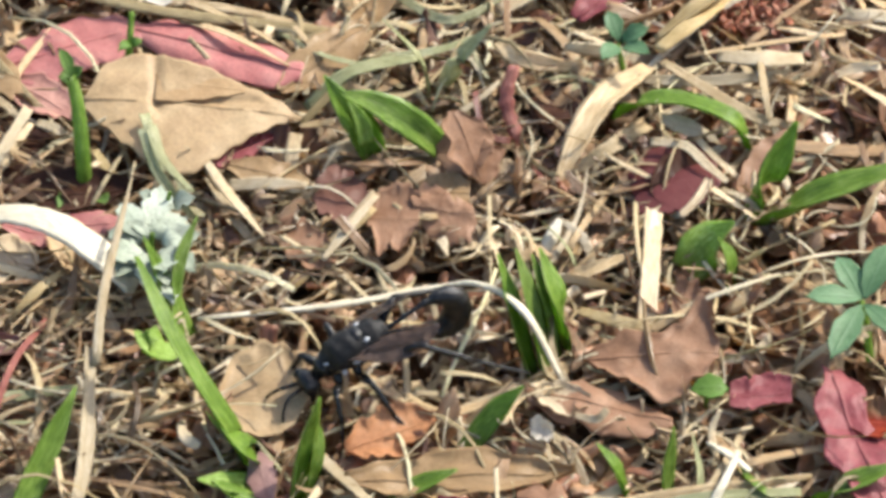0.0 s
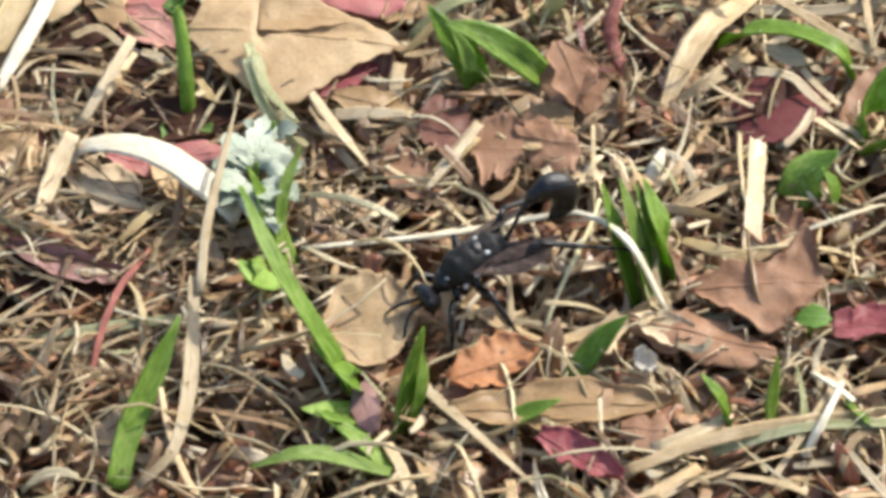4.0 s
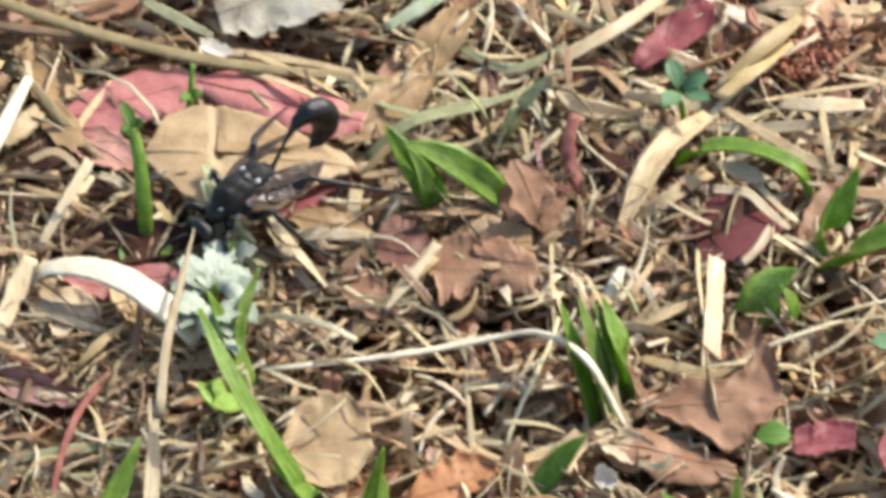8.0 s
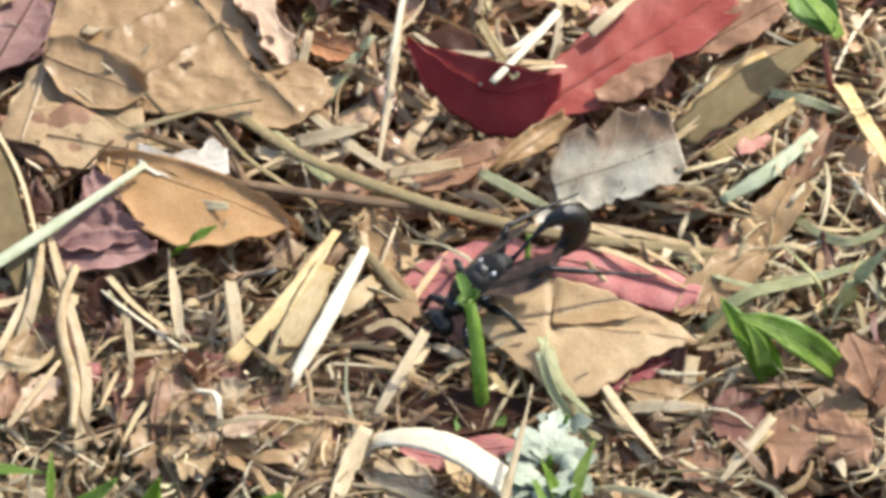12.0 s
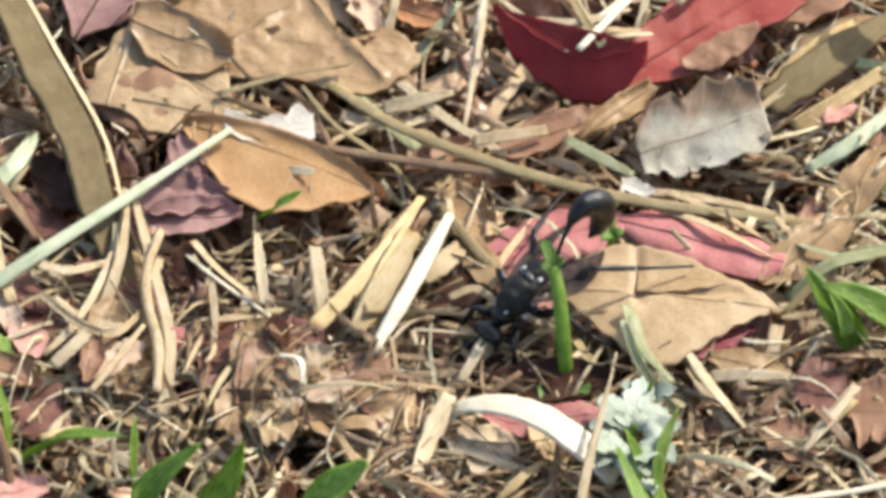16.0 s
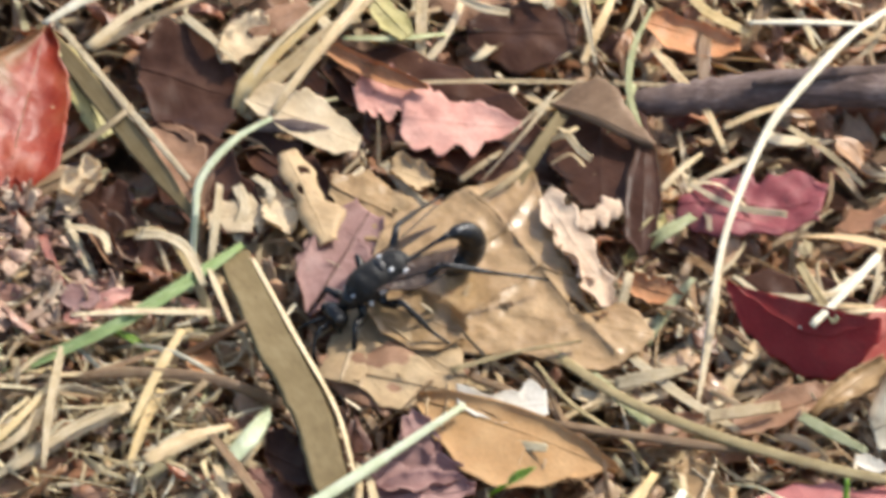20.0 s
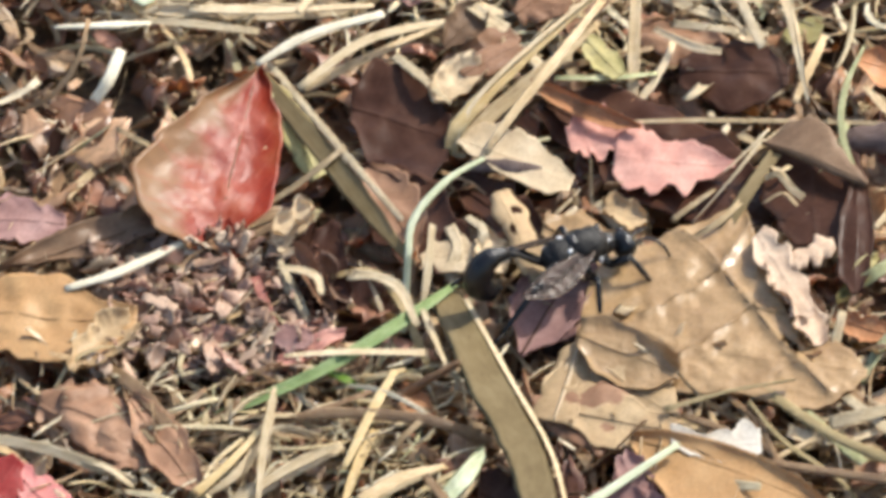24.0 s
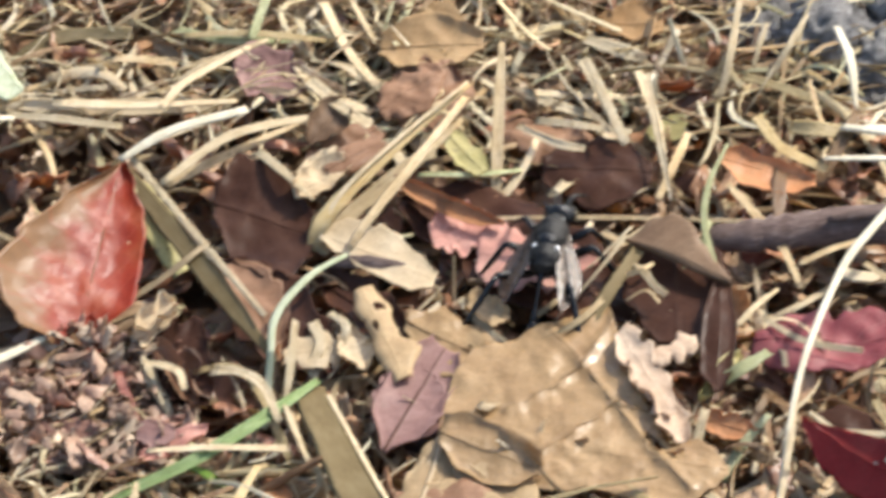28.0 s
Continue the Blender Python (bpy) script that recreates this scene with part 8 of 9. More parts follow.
straw([(-41.7, -16.2, 8), (-38.5, -21.9, 8.5), (-34.6, -26.0, 8)], 1.1, 'straw', 'thin bent strand beside a bleached straw')
dry_leaf((-63.7, -29.6, 6.4), (-59.8, -35.3, 6.4), (-60.1, -30.6, 6.4), (0.4, 0.9, 1, 0.5), (0.4, 0.8, 1, 0.5), 'pale_pink', 'pale pinkish leaf chip under a dry blade', rib=0)
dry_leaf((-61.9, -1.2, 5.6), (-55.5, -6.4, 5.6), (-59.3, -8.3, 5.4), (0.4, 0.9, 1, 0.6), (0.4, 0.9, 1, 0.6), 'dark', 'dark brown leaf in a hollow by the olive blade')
dry_leaf((-53.9, -36.5, 6.6), (-50.9, -26.4, 7.8), (-50.1, -32.5, 6.8), (0.3, 0.8, 0.9, 0.4), (0.3, 0.8, 1, 0.4), 'buff', 'curled tan leaf piece standing among strands', camber=0.8)
grass([([(-64.4, -31.7, 5), (-68.4, -38.1, 8), (-73.0, -45.5, 10), (-77.1, -48.5, 9)], 3.4, {'taper': (0.4, 0.9, 1, 0.8, 0.3), 'facing': (0.1, -0.5, 0.85)}), ([(-66.9, -43.0, 4), (-69.6, -43.2, 8), (-73.8, -40.4, 11)], 2.2, {'mat': 'lime', 'taper': (0.8, 1, 0.8, 0.1)})], 'broad bright green grass blades beside a brown stem')

straw([(74.0, -31.1, 6.5), (78.1, -32.7, 7.2), (80.6, -36.0, 7.2), (83.2, -38.5, 6.5)], 1.3, 'pale', 'split straw over a wine-red leaf', n=18)
straw([(81.2, -39.7, 6.5), (83.9, -42.7, 6.8), (86.6, -44.7, 6)], 1.2, 'pale', 'thin straw lying beside a wine-red leaf')
straw([(81.1, -37.5, 6.2), (79.7, -41.7, 6.6), (77.5, -44.3, 6)], 1.6, 'cream', 'frayed husk strip below a wine-red leaf', thick=0.12, fold=0.4)
straw([(73.6, -49.5, 5), (74.0, -46.6, 6.2), (74.1, -43.7, 6.6)], 1.6, 'bone', 'pale strip standing before a wine-red leaf', thick=0.15, fold=0.3)
dry_leaf((75.3, -27.6, 7.5), (80.3, -29.7, 7.5), (77.8, -30.0, 7.2), (0.4, 0.9, 1, 0.5), (0.5, 0.9, 1, 0.5), 'cream', 'small pale pinkish petal-like flake', rib=0, jag=0.03, camber=-0.4, nu=20, nv=14)

straw([(-27.1, 60.7, 9.5), (-30.4, 54.0, 9.5), (-35.9, 47.3, 7)], 0.8, 'pale', 'thin frayed strand by the dark leaf')
straw([(-26.3, 62.5, 9.5), (-30.9, 55.2, 9.8), (-33.4, 54.4, 8)], 0.7, 'pale', 'thin frayed strand by the dark leaf')
straw([(-28.8, 51.8, 8), (-32.6, 45.8, 8.5), (-37.6, 43.2, 7)], 0.9, 'straw', 'thin frayed strand by the dark leaf')
straw([(-27.3, 53.9, 8.5), (-25.0, 53.7, 9.6), (-23.4, 50.9, 9.6), (-21.9, 50.3, 8.6)], 1.0, 'straw', 'curled cream fibre on a dark leaf')
straw([(-27.0, 49.4, 8.4), (-24.5, 50.1, 9.5), (-22.7, 48.8, 8.6)], 0.7, 'straw', 'curled cream fibre on a dark leaf')
straw([(-26.5, 56.6, 8.6), (-24.9, 54.6, 9.4), (-23.6, 55.9, 9)], 0.8, 'straw', 'curled cream fibre on a dark leaf')
dry_leaf((-27.7, 43.8, 8.4), (-20.7, 29.1, 7.2), (-22.4, 38.9, 7.8), (0.4, 0.9, 0.6, 1, 0.7, 0.9, 0.3), (0.5, 0.8, 1, 0.5, 0.9, 0.5, 0.2), 'peach', 'pinkish cream torn edge of a dead leaf', jag=0.22, ripple=0.8, rib=0, crinkle=0.4, nu=36, nv=16)
dry_leaf((-24.1, 38.7, 8.2), (-18.1, 42.4, 8.2), (-20.5, 38.1, 8), (0.3, 0.7, 0.5, 1, 0.6), (0.3, 0.6, 0.9, 0.8, 0.6), 'peach', 'curled pinkish cream leaf shred', jag=0.22, ripple=0.7, rib=0, camber=-0.4)
straw([(-39.0, 12.3, 6.8), (-30.9, 15.3, 7.2), (-22.8, 17.7, 7)], 1.2, 'tan_stem', 'dull brown stalk lying on the large buff leaf')
dry_leaf((-69.2, 70.6, 8), (-62.6, 75.5, 8), (-64.9, 70.7, 7.6), (0.4, 0.8, 1, 0.9, 0.5), (0.5, 0.9, 1, 0.8, 0.4), 'parchment', 'parchment-coloured flake beside the straw bundle', jag=0.14, rib=0)

straw([(-69.5, 31.0, 7), (-68.8, 36.3, 9.5), (-68.4, 42.5, 11)], 1.2, 'pale', 'bleached stub of grass standing up')
straw([(-5.3, 57.0, 8), (-1.0, 59.4, 8.5), (3.0, 61.8, 8)], 1.0, 'straw', 'straw leaning on the arching stem')
straw([(-13.0, 45.2, 8), (-10.6, 48.5, 8.5), (-7.9, 52.2, 8)], 0.9, 'pale', 'thin straw lying beside a crimson leaf')
straw([(2.9, 57.3, 8), (8.2, 51.4, 8.5), (12.5, 46.0, 8)], 0.8, 'straw', 'thin straw lying beside a crimson leaf')
dry_leaf((-60.4, 52.2, 8), (-54.7, 35.6, 7.5), (-54.2, 46.0, 7.6), (0.3, 0.5, 0.4, 0.5, 0.3), (0.4, 0.8, 0.6, 0.9, 0.4), 'tan', 'tan leaf piece eaten into holes', jag=0.22, ripple=0.7, rib=0, holes=((0.25, 0.4, 0.05, 0.3), (0.4, -0.3, 0.05, 0.35)))

dry_leaf((-68.6, -34.5, 6), (-59.8, -41.0, 6), (-65.0, -40.8, 5.5), (0.4, 0.9, 1, 0.7, 0.2), (0.3, 0.8, 1, 0.6, 0.2), 'brown', 'dark brown flat leaf below green leaves', jag=0.14, ripple=0.9, camber=0.4, rib=0.2)
dry_leaf((-53.5, -39.4, 6), (-47.4, -33.6, 7), (-49.0, -39.3, 6), (0.4, 0.9, 1, 0.7, 0.2), (0.3, 0.8, 1, 0.6, 0.2), 'peach', 'pinkish cream curled leaf shard', jag=0.14, ripple=0.9, camber=0.4, rib=0.2)
dry_leaf((-50.6, -41.8, 6), (-46.5, -37.9, 7), (-47.3, -41.2, 6), (0.4, 0.9, 1, 0.7, 0.2), (0.3, 0.8, 1, 0.6, 0.2), 'buff', 'curled buff leaf shard among straws', jag=0.14, ripple=0.9, camber=0.4, rib=0.2)
dry_leaf((-64.9, -24.5, 7), (-63.1, -33.0, 6), (-62.1, -28.9, 6.5), (0.4, 0.9, 1, 0.7, 0.2), (0.3, 0.8, 1, 0.6, 0.2), 'peach', 'pinkish tan leaf strip beside a white stem', camber=0.2, jag=0.14, ripple=0.9, rib=0.2)
dry_leaf((-64.2, -19.0, 6), (-60.1, -26.5, 5.5), (-60.4, -21.0, 5.6), (0.4, 0.9, 1, 0.7, 0.2), (0.3, 0.8, 1, 0.6, 0.2), 'maroon', 'reddish-brown leaf in a shaded hollow', jag=0.14, ripple=0.9, camber=0.4, rib=0.2)
dry_leaf((-36.5, -37.4, 6), (-32.4, -29.8, 7), (-33.0, -35.5, 6), (0.4, 0.9, 1, 0.7, 0.2), (0.3, 0.8, 1, 0.6, 0.2), 'buff', 'upright buff leaf shard', jag=0.14, ripple=0.9, camber=0.4, rib=0.2)
dry_leaf((-32.4, -30.4, 7), (-29.9, -34.2, 6.5), (-29.9, -31.1, 6.5), (0.4, 0.9, 1, 0.7, 0.2), (0.3, 0.8, 1, 0.6, 0.2), 'brown', 'small brown curled leaf shard', jag=0.14, ripple=0.9, camber=0.4, rib=0.2)
dry_leaf((-29.8, -39.2, 6), (-24.0, -35.3, 7), (-26.1, -39.8, 6), (0.4, 0.9, 1, 0.7, 0.2), (0.3, 0.8, 1, 0.6, 0.2), 'parchment', 'cream-tan crumpled leaf shard', jag=0.14, ripple=0.9, camber=0.4, rib=0.2)
dry_leaf((-27.3, -42.9, 6), (-21.4, -40.6, 6.8), (-23.9, -43.5, 6), (0.4, 0.9, 1, 0.7, 0.2), (0.3, 0.8, 1, 0.6, 0.2), 'peach', 'pinkish cream curled leaf shard', jag=0.14, ripple=0.9, camber=0.4, rib=0.2)
dry_leaf((-44.9, -33.8, 6), (-42.6, -31.1, 7), (-42.6, -33.1, 6), (0.4, 0.9, 1, 0.7, 0.2), (0.3, 0.8, 1, 0.6, 0.2), 'pink', 'small pinkish leaf shard', jag=0.14, ripple=0.9, camber=0.4, rib=0.2)
dry_leaf((-54.4, -40.5, 6.5), (-53.2, -33.0, 7.5), (-52.3, -36.8, 6.5), (0.4, 0.9, 1, 0.7, 0.2), (0.3, 0.8, 1, 0.6, 0.2), 'brown', 'narrow brown leaf strip standing up', jag=0.14, ripple=0.9, camber=0.4, rib=0.2)
straw([(-59.7, -35.6, 6.5), (-55.8, -30.8, 7.5), (-53.2, -24.5, 8), (-51.5, -18.3, 8)], 1.2, 'pale', 'frayed pale strand bent over the litter')
straw([(-53.9, -42.9, 7), (-50.6, -37.8, 8), (-47.4, -31.6, 8)], 1.0, 'straw', 'bent brown strand on pinkish shards')
straw([(-40.8, -29.6, 7), (-37.4, -29.9, 7.5), (-34.1, -29.0, 7)], 0.9, 'straw', 'thin level strand among shards')
straw([(-39.4, -22.3, 7.5), (-38.9, -27.9, 8), (-38.6, -33.6, 7)], 1.1, 'straw', 'thin upright strand among shards')
straw([(-30.7, -36.5, 7.5), (-28.2, -38.0, 8), (-27.7, -41.5, 7)], 1.4, 'bone', 'frayed white strand among cream shards')

# ---- the wasp: +x ahead, +z up, in millimetres from the middle of its thorax ----
def body_material(name, base, rough, hair, spec):
    n = Nodes(name)
    col = n.ramp(n.noise(1500, 5, 0.7), [(0.35, base), (0.75, hair)])
    n.link(col, n.bsdf.inputs["Base Color"])
    n.link(n.maths("MULTIPLY_ADD", n.noise(2200, 4), 0.3, rough - 0.12), n.bsdf.inputs["Roughness"])
    n.bsdf.inputs["Specular IOR Level"].default_value = spec
    n.bump(n.noise(4000, 5, 0.7), 0.35, 0.0003)
    return n.mat


def wing_material():
    n = Nodes("smoky_wing")
    col = n.ramp(n.noise(700, 4), [(0.3, (0.035, 0.022, 0.016)), (0.7, (0.12, 0.075, 0.05))])
    n.link(col, n.bsdf.inputs["Base Color"])
    n.bsdf.inputs["Roughness"].default_value = 0.25
    n.bump(n.noise(1500, 3), 0.5, 0.0005)
    clear = n.add("ShaderNodeBsdfTransparent")
    clear.inputs[0].default_value = (0.75, 0.65, 0.55, 1)
    m = n.add("ShaderNodeMixShader", Fac=0.3)
    n.link(n.bsdf.outputs[0], m.inputs[1])
    n.link(clear.outputs[0], m.inputs[2])
    n.link(m.outputs[0], n.out.inputs[0])
    return n.mat


M["black"] = body_material("black_shell", (0.004, 0.0038, 0.004), 0.2, (0.01, 0.0095, 0.009), 0.4)
M["matte"] = body_material("black_downy_shell", (0.006, 0.0055, 0.005), 0.5, (0.022, 0.02, 0.018), 0.25)
# pale silver for hairs and for painted glints on the body
M["silver"] = body_material("silvery_hairs_and_glints", (0.3, 0.3, 0.31), 0.35, (0.62, 0.62, 0.6), 0.6)
M["wing"] = wing_material()


def tube(points, radii, squash=1.0, n=28, around=14):
    """A lofted body: round sections of the given radii along a smooth curve."""
    c = spline(points, n)
    verts, faces, uvs = [], [], []
    for i, p in enumerate(c):
        u = i / n
        t = (c[min(i + 1, n)] - c[max(i - 1, 0)]).normalized()
        side = t.cross(Vector((0, 0, 1)))
        side = side.normalized() if side.length > 0.2 else Vector((0, 1, 0))
        if side.y < 0:
            side = -side
        up = side.cross(t)
        w = profile(radii, u)
        for m in range(around):
            f = 2 * math.pi * m / around
            verts.append(p + side * (w * squash * math.cos(f)) + up * (w * math.sin(f)))
            uvs.append((u, m / around))
    for i in range(n):
        for m in range(around):
            a, b = i * around + m, i * around + (m + 1) % around
            faces.append((b, a, a + around, b + around))
    faces.append(tuple(range(around)))
    faces.append(tuple(n * around + m for m in range(around))[::-1])
    return verts, faces, uvs


def rough(shape, amount):
    """Small uneven swellings on a lofted or round body."""
    v, f, uv = shape
    mid = sum((Vector(q) for q in v), Vector()) / len(v)
    out = []
    for q in v:
        q = Vector(q)
        d = q - mid
        d.x = 0.0
        out.append(q + d.normalized() * amount * (noise.noise(q * 0.9) + 0.5 * noise.noise(q * 2.3)) if d.length > 0.01 else q)
    return out, f, uv


def part_at(name, shape, mat, parent, place=(0, 0, 0), turn=(0, 0, 0), label=""):
    """A part whose own origin is a joint of its parent."""
    v, f, uv = shape
    ob = mesh_object(name, v, f, M[mat], parent, (0, 0, 0), uv, label)
    ob.matrix_basis = pose(*[c * MM for c in place], *turn)
    return ob


def ball(rx, ry, rz, at=(0, 0, 0), n=14):
    verts, faces, uvs = [], [], []
    for i in range(n + 1):
        a = math.pi * i / n
        for j in range(2 * n):
            b = math.pi * j / n
            verts.append((at[0] + rx * math.cos(a), at[1] + ry * math.sin(a) * math.cos(b), at[2] + rz * math.sin(a) * math.sin(b)))
            uvs.append((i / n, j / n / 2))
    for i in range(n):
        for j in range(2 * n):
            k = (j + 1) % (2 * n)
            faces.append((i * 2 * n + j, i * 2 * n + k, (i + 1) * 2 * n + k, (i + 1) * 2 * n + j))
    return verts, faces, uvs


def wing_shape(length, width, side):
    """A thin rounded wing that trails behind its joint."""
    verts, faces, uvs = [], [], []
    nu, nv = 18, 7
    for layer in (0.0, -0.03):
        for i in range(nu + 1):
            u = i / nu
            front = width * 0.22 * math.sin(math.pi * min(1, u * 1.02) ** 0.8)
            back = width * 0.85 * math.sin(math.pi * (0.08 + 0.9 * u ** 1.25)) ** 0.8
            for j in range(nv + 1):
                v = j / nv
                y = front - (front + back) * v
                verts.append((-u * length, -side * y, 0.12 * math.sin(v * 9) * (1 - u * 0.5) + layer))
                uvs.append((u, v))
    row, half = nv + 1, (nu + 1) * (nv + 1)
    for i in range(nu):
        for j in range(nv):
            a = i * row + j
            faces.append((a, a + 1, a + row + 1, a + row))
            faces.append((a + half + row, a + half + row + 1, a + half + 1, a + half))
    return verts, faces, uvs


def leg_shape(side, hip, knee, ankle, foot):
    """One leg as a chain of tapered segments from the hip outwards (offsets from the hip)."""
    pts = [Vector((0, 0, 0)), Vector(hip), Vector(knee), Vector(ankle), Vector(foot)]
    for q in pts:
        q.y *= side
    fat = ((0.6, 0.55, 0.45), (0.46, 0.56, 0.36), (0.32, 0.36, 0.24), (0.2, 0.18, 0.14))
    return [tube([a, a.lerp(b, 0.5), b], r, 1.0, 6, 8) for a, b, r in zip(pts, pts[1:], fat)]


WASP_SIZE = 1.14
wasp = tagged(holder("wasp", (0, 0, 0)), "black thread-waisted wasp with smoky brown wings, walking over litter", "wasp")
wasp.scale = (WASP_SIZE,) * 3
part_at("thorax", rough(tube([(-4.3, 0, 0.45), (-3.3, 0, 0.7), (-1.5, 0, 0.75), (0.6, 0, 0.8), (2.4, 0, 0.4), (3.9, 0, -0.2)], (0.5, 1.5, 1.95, 1.85, 2.15, 2.1, 1.5, 0.7), 0.95, 40, 24), 0.22), "matte", wasp)
part_at("scutellum", rough(ball(0.95, 1.15, 0.6, (-0.7, 0, 2.35), 10), 0.1), "black", wasp)
part_at("propodeum", rough(ball(1.6, 1.7, 1.5, (-2.9, 0, 0.75), 12), 0.2), "matte", wasp)
part_at("pronotum", tube([(2.9, 0, 0.35), (3.7, 0, 0.0), (4.6, 0, -0.4)], (1.3, 1.28, 0.7), 0.95, 12, 14), "black", wasp)
# silvery hair patches that also paint the white glints on the thorax
for s in (1, -1):
    part_at("hair_glint", ball(0.75, 0.28, 0.42, (-2.9, 1.6 * s, 1.0), 8), "silver", wasp, label="silvery hair patch with a glint painted in")
    part_at("hair_glint", ball(0.6, 0.22, 0.38, (0.2, 2.02 * s, 0.6), 8), "silver", wasp, label="silvery hair patch with a glint painted in")
    part_at("hair_glint", ball(0.3, 0.3, 0.16, (3.3, 0.75 * s, 1.2), 8), "silver", wasp, label="silvery hair patch with a glint painted in")
    part_at("hair_glint", ball(0.28, 0.34, 0.2, (-3.9, 0.7 * s, 1.1), 8), "silver", wasp, label="silvery hair patch with a glint painted in")
    part_at("hair_glint", ball(0.34, 0.3, 0.2, (-1.6, 1.25 * s, 2.1), 8), "silver", wasp, label="silvery hair patch with a glint painted in")
    part_at("hair_glint", ball(0.3, 0.2, 0.45, (1.9, 1.85 * s, -0.3), 8), "silver", wasp, label="silvery hair patch with a glint painted in")
head = part_at("head", ball(1.15, 1.75, 1.45), "black", wasp, (5.6, 0, -0.9), (0, 25, 0))
for s in (1, -1):
    part_at("eye", ball(0.75, 0.5, 1.1, (0.2, 1.35 * s, 0.15), 10), "black", head, label="large shiny black eye")
    part_at("mandible", tube([(0.6, 0.7 * s, -1.1), (1.2, 0.6 * s, -1.9), (1.3, 0.05 * s, -2.5)], (0.28, 0.24, 0.08), 1, 8, 8), "black", head)
    part_at("antenna", tube([(0.9, 0.45 * s, 0.4), (2.6, 0.9 * s, 1.3), (4.3, 1.8 * s, 0.9), (5.6, 2.6 * s, -0.6)], (0.2, 0.2, 0.17, 0.1), 1, 18, 8), "black", head)
petiole = part_at("petiole", tube([(0.2, 0, 0), (-0.9, 0, 1.3), (-2.0, 0, 2.8), (-3.3, 0, 4.2)], (0.34, 0.24, 0.24, 0.42), 1, 18, 10), "black", wasp, (-4.3, 0, 0.5))
part_at("gaster", tube([(-3.1, 0, 4.0), (-4.4, 0, 4.9), (-6.1, 0, 5.0), (-7.5, 0, 3.9), (-7.8, 0, 2.2), (-6.8, 0, 0.7), (-5.3, 0, 0.0)], (0.36, 0.85, 1.3, 1.55, 1.65, 1.5, 1.0, 0.2), 0.95, 34, 16), "black", petiole)
WINGS, LEGS = [], []
for s in (1, -1):
    fore = part_at("forewing", wing_shape(10.5, 3.1, s), "wing", wasp, (1.0, 1.3 * s, 1.7), (-30 * s, -6, -8 * s))
    part_at("vein", tube([(0, -0.2 * s, 0.05), (-5, -0.75 * s, 0.1), (-10.2, -0.2 * s, 0.05)], (0.13, 0.12, 0.05), 1, 14, 6), "black", fore)
    part_at("vein", tube([(-2, 0.4 * s, 0.12), (-5, 0.9 * s, 0.12), (-8.5, 1.1 * s, 0.1)], (0.08, 0.08, 0.04), 1, 14, 6), "black", fore)
    hind = part_at("hindwing", wing_shape(7.5, 2.4, s), "wing", wasp, (-0.2, 1.35 * s, 1.4), (-38 * s, -6, -12 * s))
    WINGS += [(fore, s, 8, 30), (hind, s, 12, 38)]
    for k, (x, hip, knee, ankle, foot) in enumerate((
            (2.6, (0.4, 0.7, -0.9), (2.0, 2.6, 0.3), (3.2, 4.1, -2.6), (4.4, 5.0, -4.6)),
            (0.4, (0.0, 0.9, -0.9), (-0.4, 4.0, 1.0), (-1.4, 6.4, -2.8), (-2.6, 9.0, -5.2)),
            (-2.2, (-0.5, 0.9, -0.8), (-4.2, 3.0, 2.0), (-9.2, 5.2, -1.6), (-14.2, 7.0, -5.2)))):
        segs = leg_shape(s, hip, knee, ankle, foot)
        leg = part_at("leg", segs[0], "black", wasp, (x, 0.9 * s, -0.9))
        for nm, sh in zip(("femur", "tibia", "tarsus"), segs[1:]):
            part_at(nm, sh, "black", leg)
        LEGS.append((leg, s, k, (x, 0.9 * s, -0.9)))

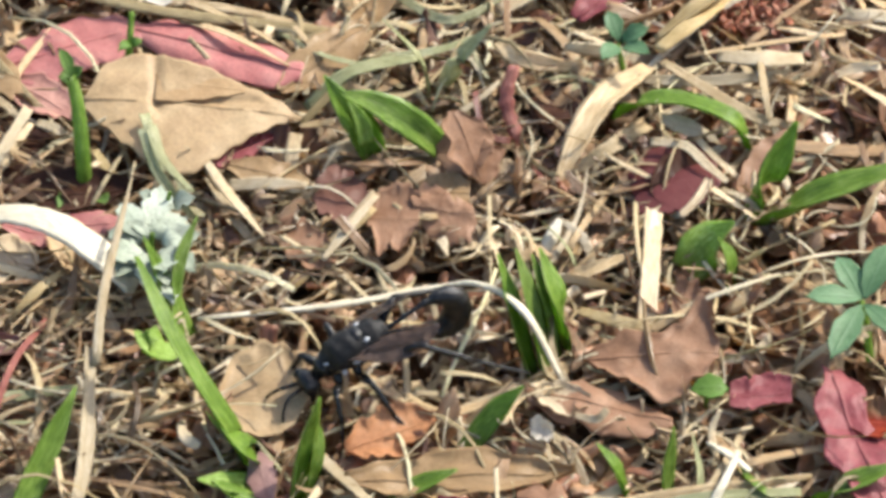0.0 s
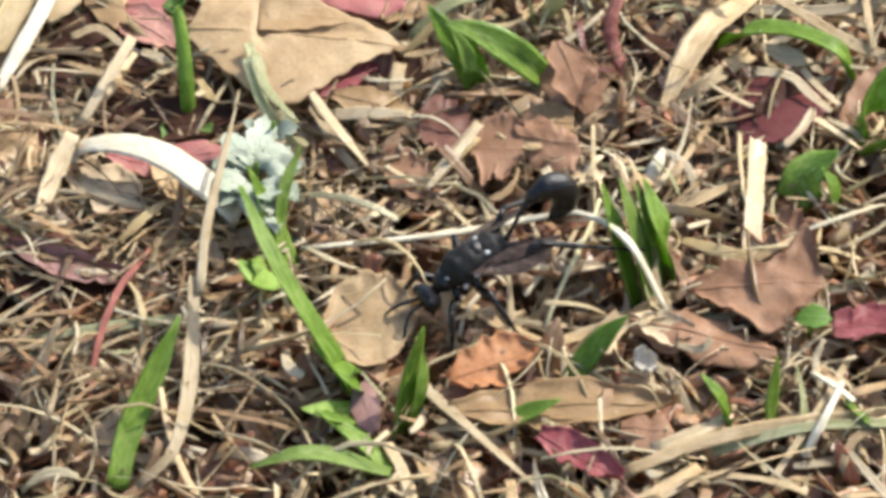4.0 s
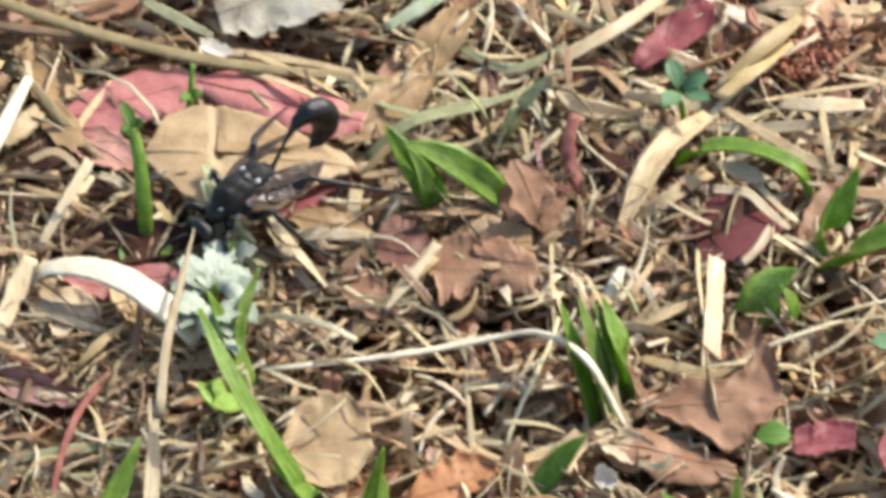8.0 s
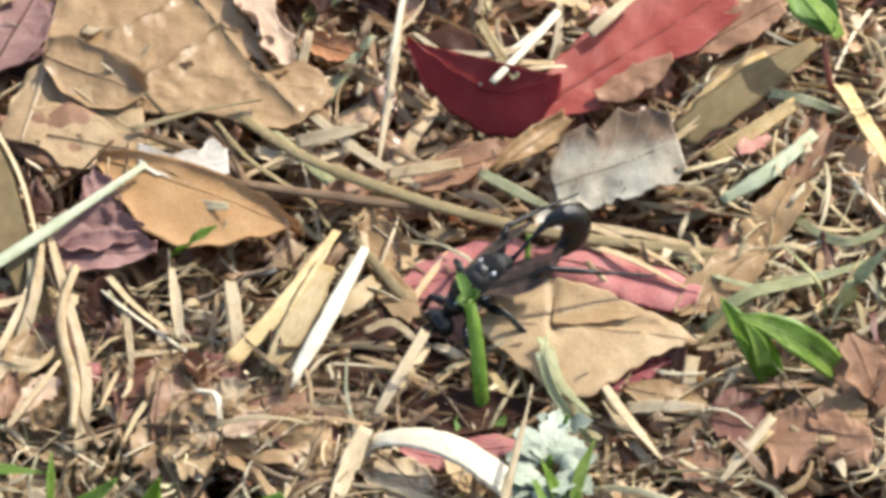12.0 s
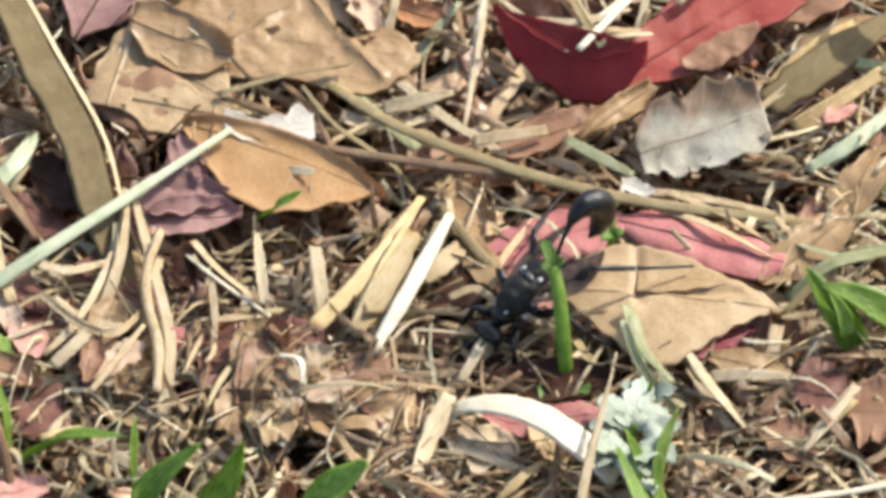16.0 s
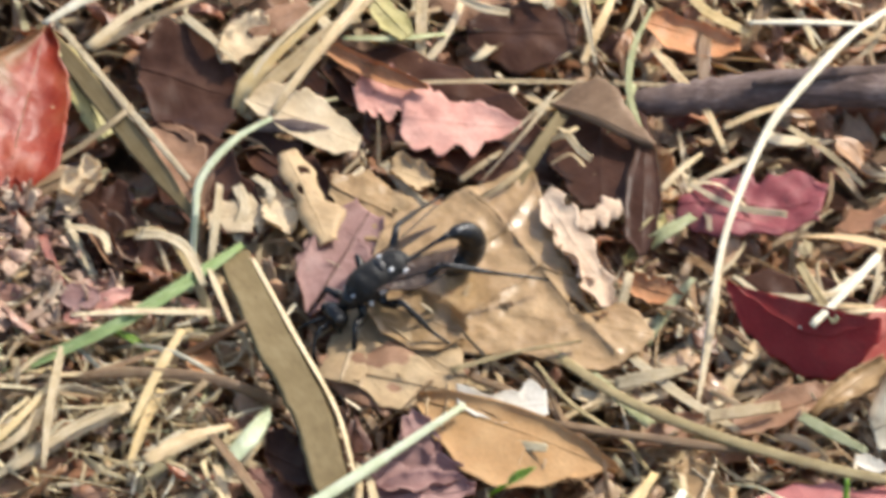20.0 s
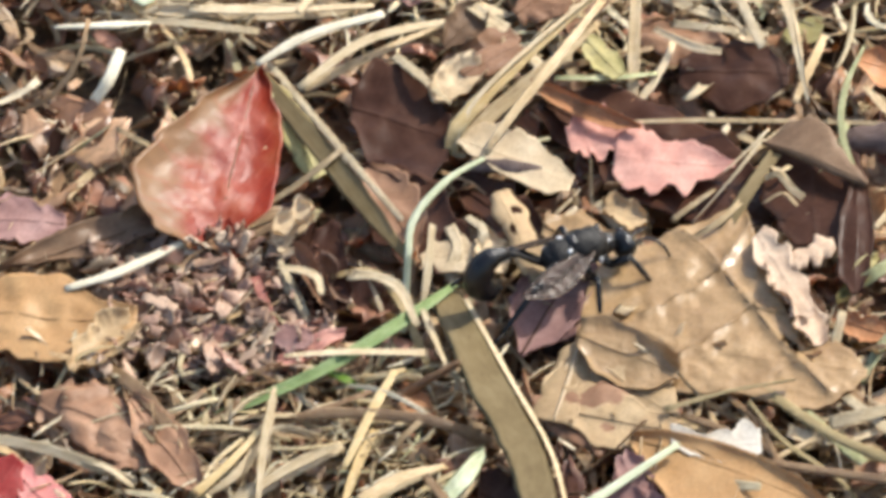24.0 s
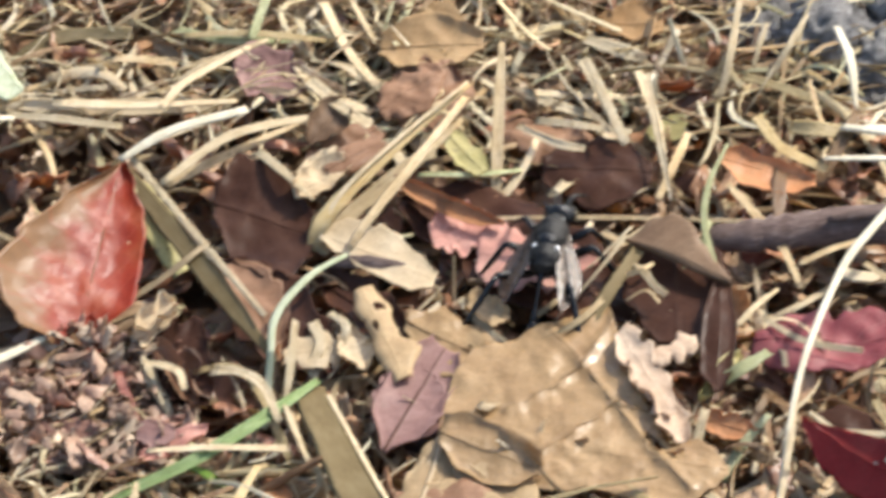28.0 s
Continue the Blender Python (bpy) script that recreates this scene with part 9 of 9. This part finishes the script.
# seconds, place in millimetres, heading, nose-up, lean, tail lift, wing spread (degrees)
WASP = [
    (0, 36.8, -73.3, 10.5, 206, -14, 0, -42, 0),
    (0.5, 37.5, -72.3, 10.5, 206, -14, 0, -38, 0),
    (1, 38.8, -75.2, 10.5, 206, -14, 0, -4, 0),
    (1.5, 36.8, -72.9, 10.5, 208, -12, 0, -38, 0),
    (2, 37.6, -75.4, 10.5, 208, -14, 0, -35, 0),
    (2.5, 38.2, -74.6, 10.5, 204, -12, 0, -42, 0),
    (3, 38.8, -73.1, 10.5, 206, -12, 0, -34, 4),
    (3.5, 38.4, -70.5, 10.5, 205, -12, 0, -42, 0),
    (4, 38.7, -70.5, 10.5, 210, -12, 0, -4, 0),
    (4.5, 36.6, -70.5, 10.5, 217, -12, 0, -34, 0),
    (5.5, 39.5, -65.7, 10.5, 282, -6, 0, -48, 10),
    (6.5, 41.4, -60.8, 10.5, 348, 0, 0, -50, 12),
    (7, 38.3, -56.8, 10.5, 398, 6, 0, -7, 6),
    (7.1, 36.7, -53.4, 10.5, 346, 2, 0, -16, 4),
    (7.2, 34.8, -50.1, 10.5, 301, 0, 0, -48, 0),
    (7.5, 30.7, -43.8, 10.5, 246, -10, 0, -38, 0),
    (8, 16.0, -36.0, 10.5, 219, -8, 0, -4, 0),
    (8.5, 16.3, -33.0, 10.5, 215, -10, 0, -22, 0),
    (9, 13.7, -26.1, 10.5, 200, -8, 0, -26, 0),
    (9.5, 11.8, -19.7, 10.5, 200, -8, 0, -26, 0),
    (10.00, 9.0, -22.3, 10.5, 213, -18, 0, -35, 0),
    (10.50, 5.5, -19.7, 10.5, 210, -16, 0, -36, 0),
    (11.00, 3.1, -21.2, 10.5, 210, -16, 0, -52, 0),
    (11.50, 4.0, -21.2, 10.5, 213, -18, 0, -32, 0),
    (12.50, 4.4, -21.4, 10.5, 210, -18, 0, -34, 0),
    (13.50, 5.1, -22.5, 10.5, 208, -18, 0, -34, 0),
    (14.00, 2.7, -21.0, 10.5, 212, -16, 0, -53, 0),
    (14.50, -0.8, -23.8, 10.5, 213, -18, 0, -30, 0),
    (15.00, 2.6, -20.2, 10.5, 212, -14, 0, -56, 0),
    (15.50, -1.5, -23.9, 10.5, 216, -18, 0, -30, 0),
    (16.00, -0.6, -28.7, 10.5, 222, -16, 0, -4, 0),
    (16.50, -9.7, -33.2, 10.5, 221, -18, 0, -4, 0),
    (16.75, -10.2, -26.7, 10.5, 278, -8, 0, -48, 4),
    (17.00, -11.1, -23.7, 10.5, 330, -6, 0, -27, 8),
    (17.50, -9.7, -16.3, 10.5, 279, -14, 0, -48, 4),
    (17.62, -7.9, -13.9, 10.5, 234, -9, 0, -44, 6),
    (17.75, -6.2, -11.4, 10.5, 190, -4, 0, -40, 8),
    (17.88, -6.2, -9.1, 10.5, 126, 3, 0, -42, 6),
    (18.00, -6.1, -6.8, 10.5, 62, 8, 0, -40, 4),
    (18.25, -11.1, 1.5, 10.5, 141, 2, 0, -60, 6),
    (18.50, -16.1, 9.8, 10.5, 186, -6, 0, -50, 4),
    (19.00, -28.7, 8.9, 10.5, 189, -8, 0, -4, 10),
    (19.50, -44.0, 20.0, 10.5, 207, -10, 0, -14, 0),
    (20.00, -48.4, 24.4, 10.5, 213, -12, 0, -51, -4),
    (20.50, -53.6, 22.3, 10.5, 202, -14, 0, -21, -4),
    (21.00, -56.7, 22.6, 10.5, 212, -16, 0, -11, -4),
    (21.50, -58.2, 27.1, 10.5, 215, -16, 0, -40, -4),
    (22.50, -60.9, 33.6, 10.5, 152, 0, 0, -20, 6),
    (23.50, -64.6, 37.4, 10.5, 98, 6, 0, -40, 4),
    (24.00, -50.1, 37.4, 10.5, 30, 0, 0, -14, 5),
    (24.20, -49.3, 42.4, 10.5, 16, 0, 0, -10, 4),
    (24.30, -49.4, 44.9, 10.5, 13, 0, 0, -10, 2),
    (24.40, -52.0, 41.9, 10.5, -68, -8, 0, -8, 2),
    (24.50, -52.1, 31.3, 10.5, -148, -18, 0, -4, 0),
    (24.75, -52.8, 37.0, 10.5, -112, -15, 0, -26, 4),
    (25.00, -53.4, 42.4, 10.5, -80, -10, 0, -50, 2),
    (25.50, -56.7, 42.3, 10.5, -87, -8, 0, -56, -12),
    (26.00, -59.7, 39.5, 10.5, -144, -14, 0, -4, 4),
    (26.50, -61.4, 46.7, 10.5, -176, -10, 0, -20, 20),
    (26.75, -54.6, 49.6, 10.5, -240, 0, 0, -50, 36),
    (27.00, -50.6, 51.4, 10.5, -286, 4, 0, -75, 38),
    (27.25, -44.6, 49.9, 10.5, -328, 2, 0, -57.5, 21),
    (27.50, -35.7, 51.0, 10.5, -372, 0, 0, -40, 0),
    (27.75, -36.2, 54.0, 10.5, -326, 4, 0, -59, 1),
    (28.00, -36.7, 57.0, 10.5, -281, 8, 0, -78, 2),
]


def motions():
    walk(wasp, [(t, pose(x * MM, y * MM, z * MM, lean, -up, turn)) for t, x, y, z, turn, up, lean, tail, spread in WASP])
    walk(petiole, [(r[0], pose(-4.3 * MM, 0, 0.5 * MM, 0, r[7], 0)) for r in WASP])
    for wing, s, yaw, droop in WINGS:
        x, y, z = wing.matrix_basis.translation
        walk(wing, [(r[0], pose(x, y, z, -droop * s, -6, -(yaw + r[8]) * s)) for r in WASP])
    for leg, s, k, (x, y, z) in LEGS:
        rows = []
        for i, r in enumerate(WASP):
            beat = math.sin(i * 2.1 + k * 2.1 + (1.5 if s > 0 else 0.0) + r[0])
            rows.append((r[0], pose(x * MM, y * MM, z * MM, 4 * beat * s, 0, 11 * beat)))
        walk(leg, rows)


motions()
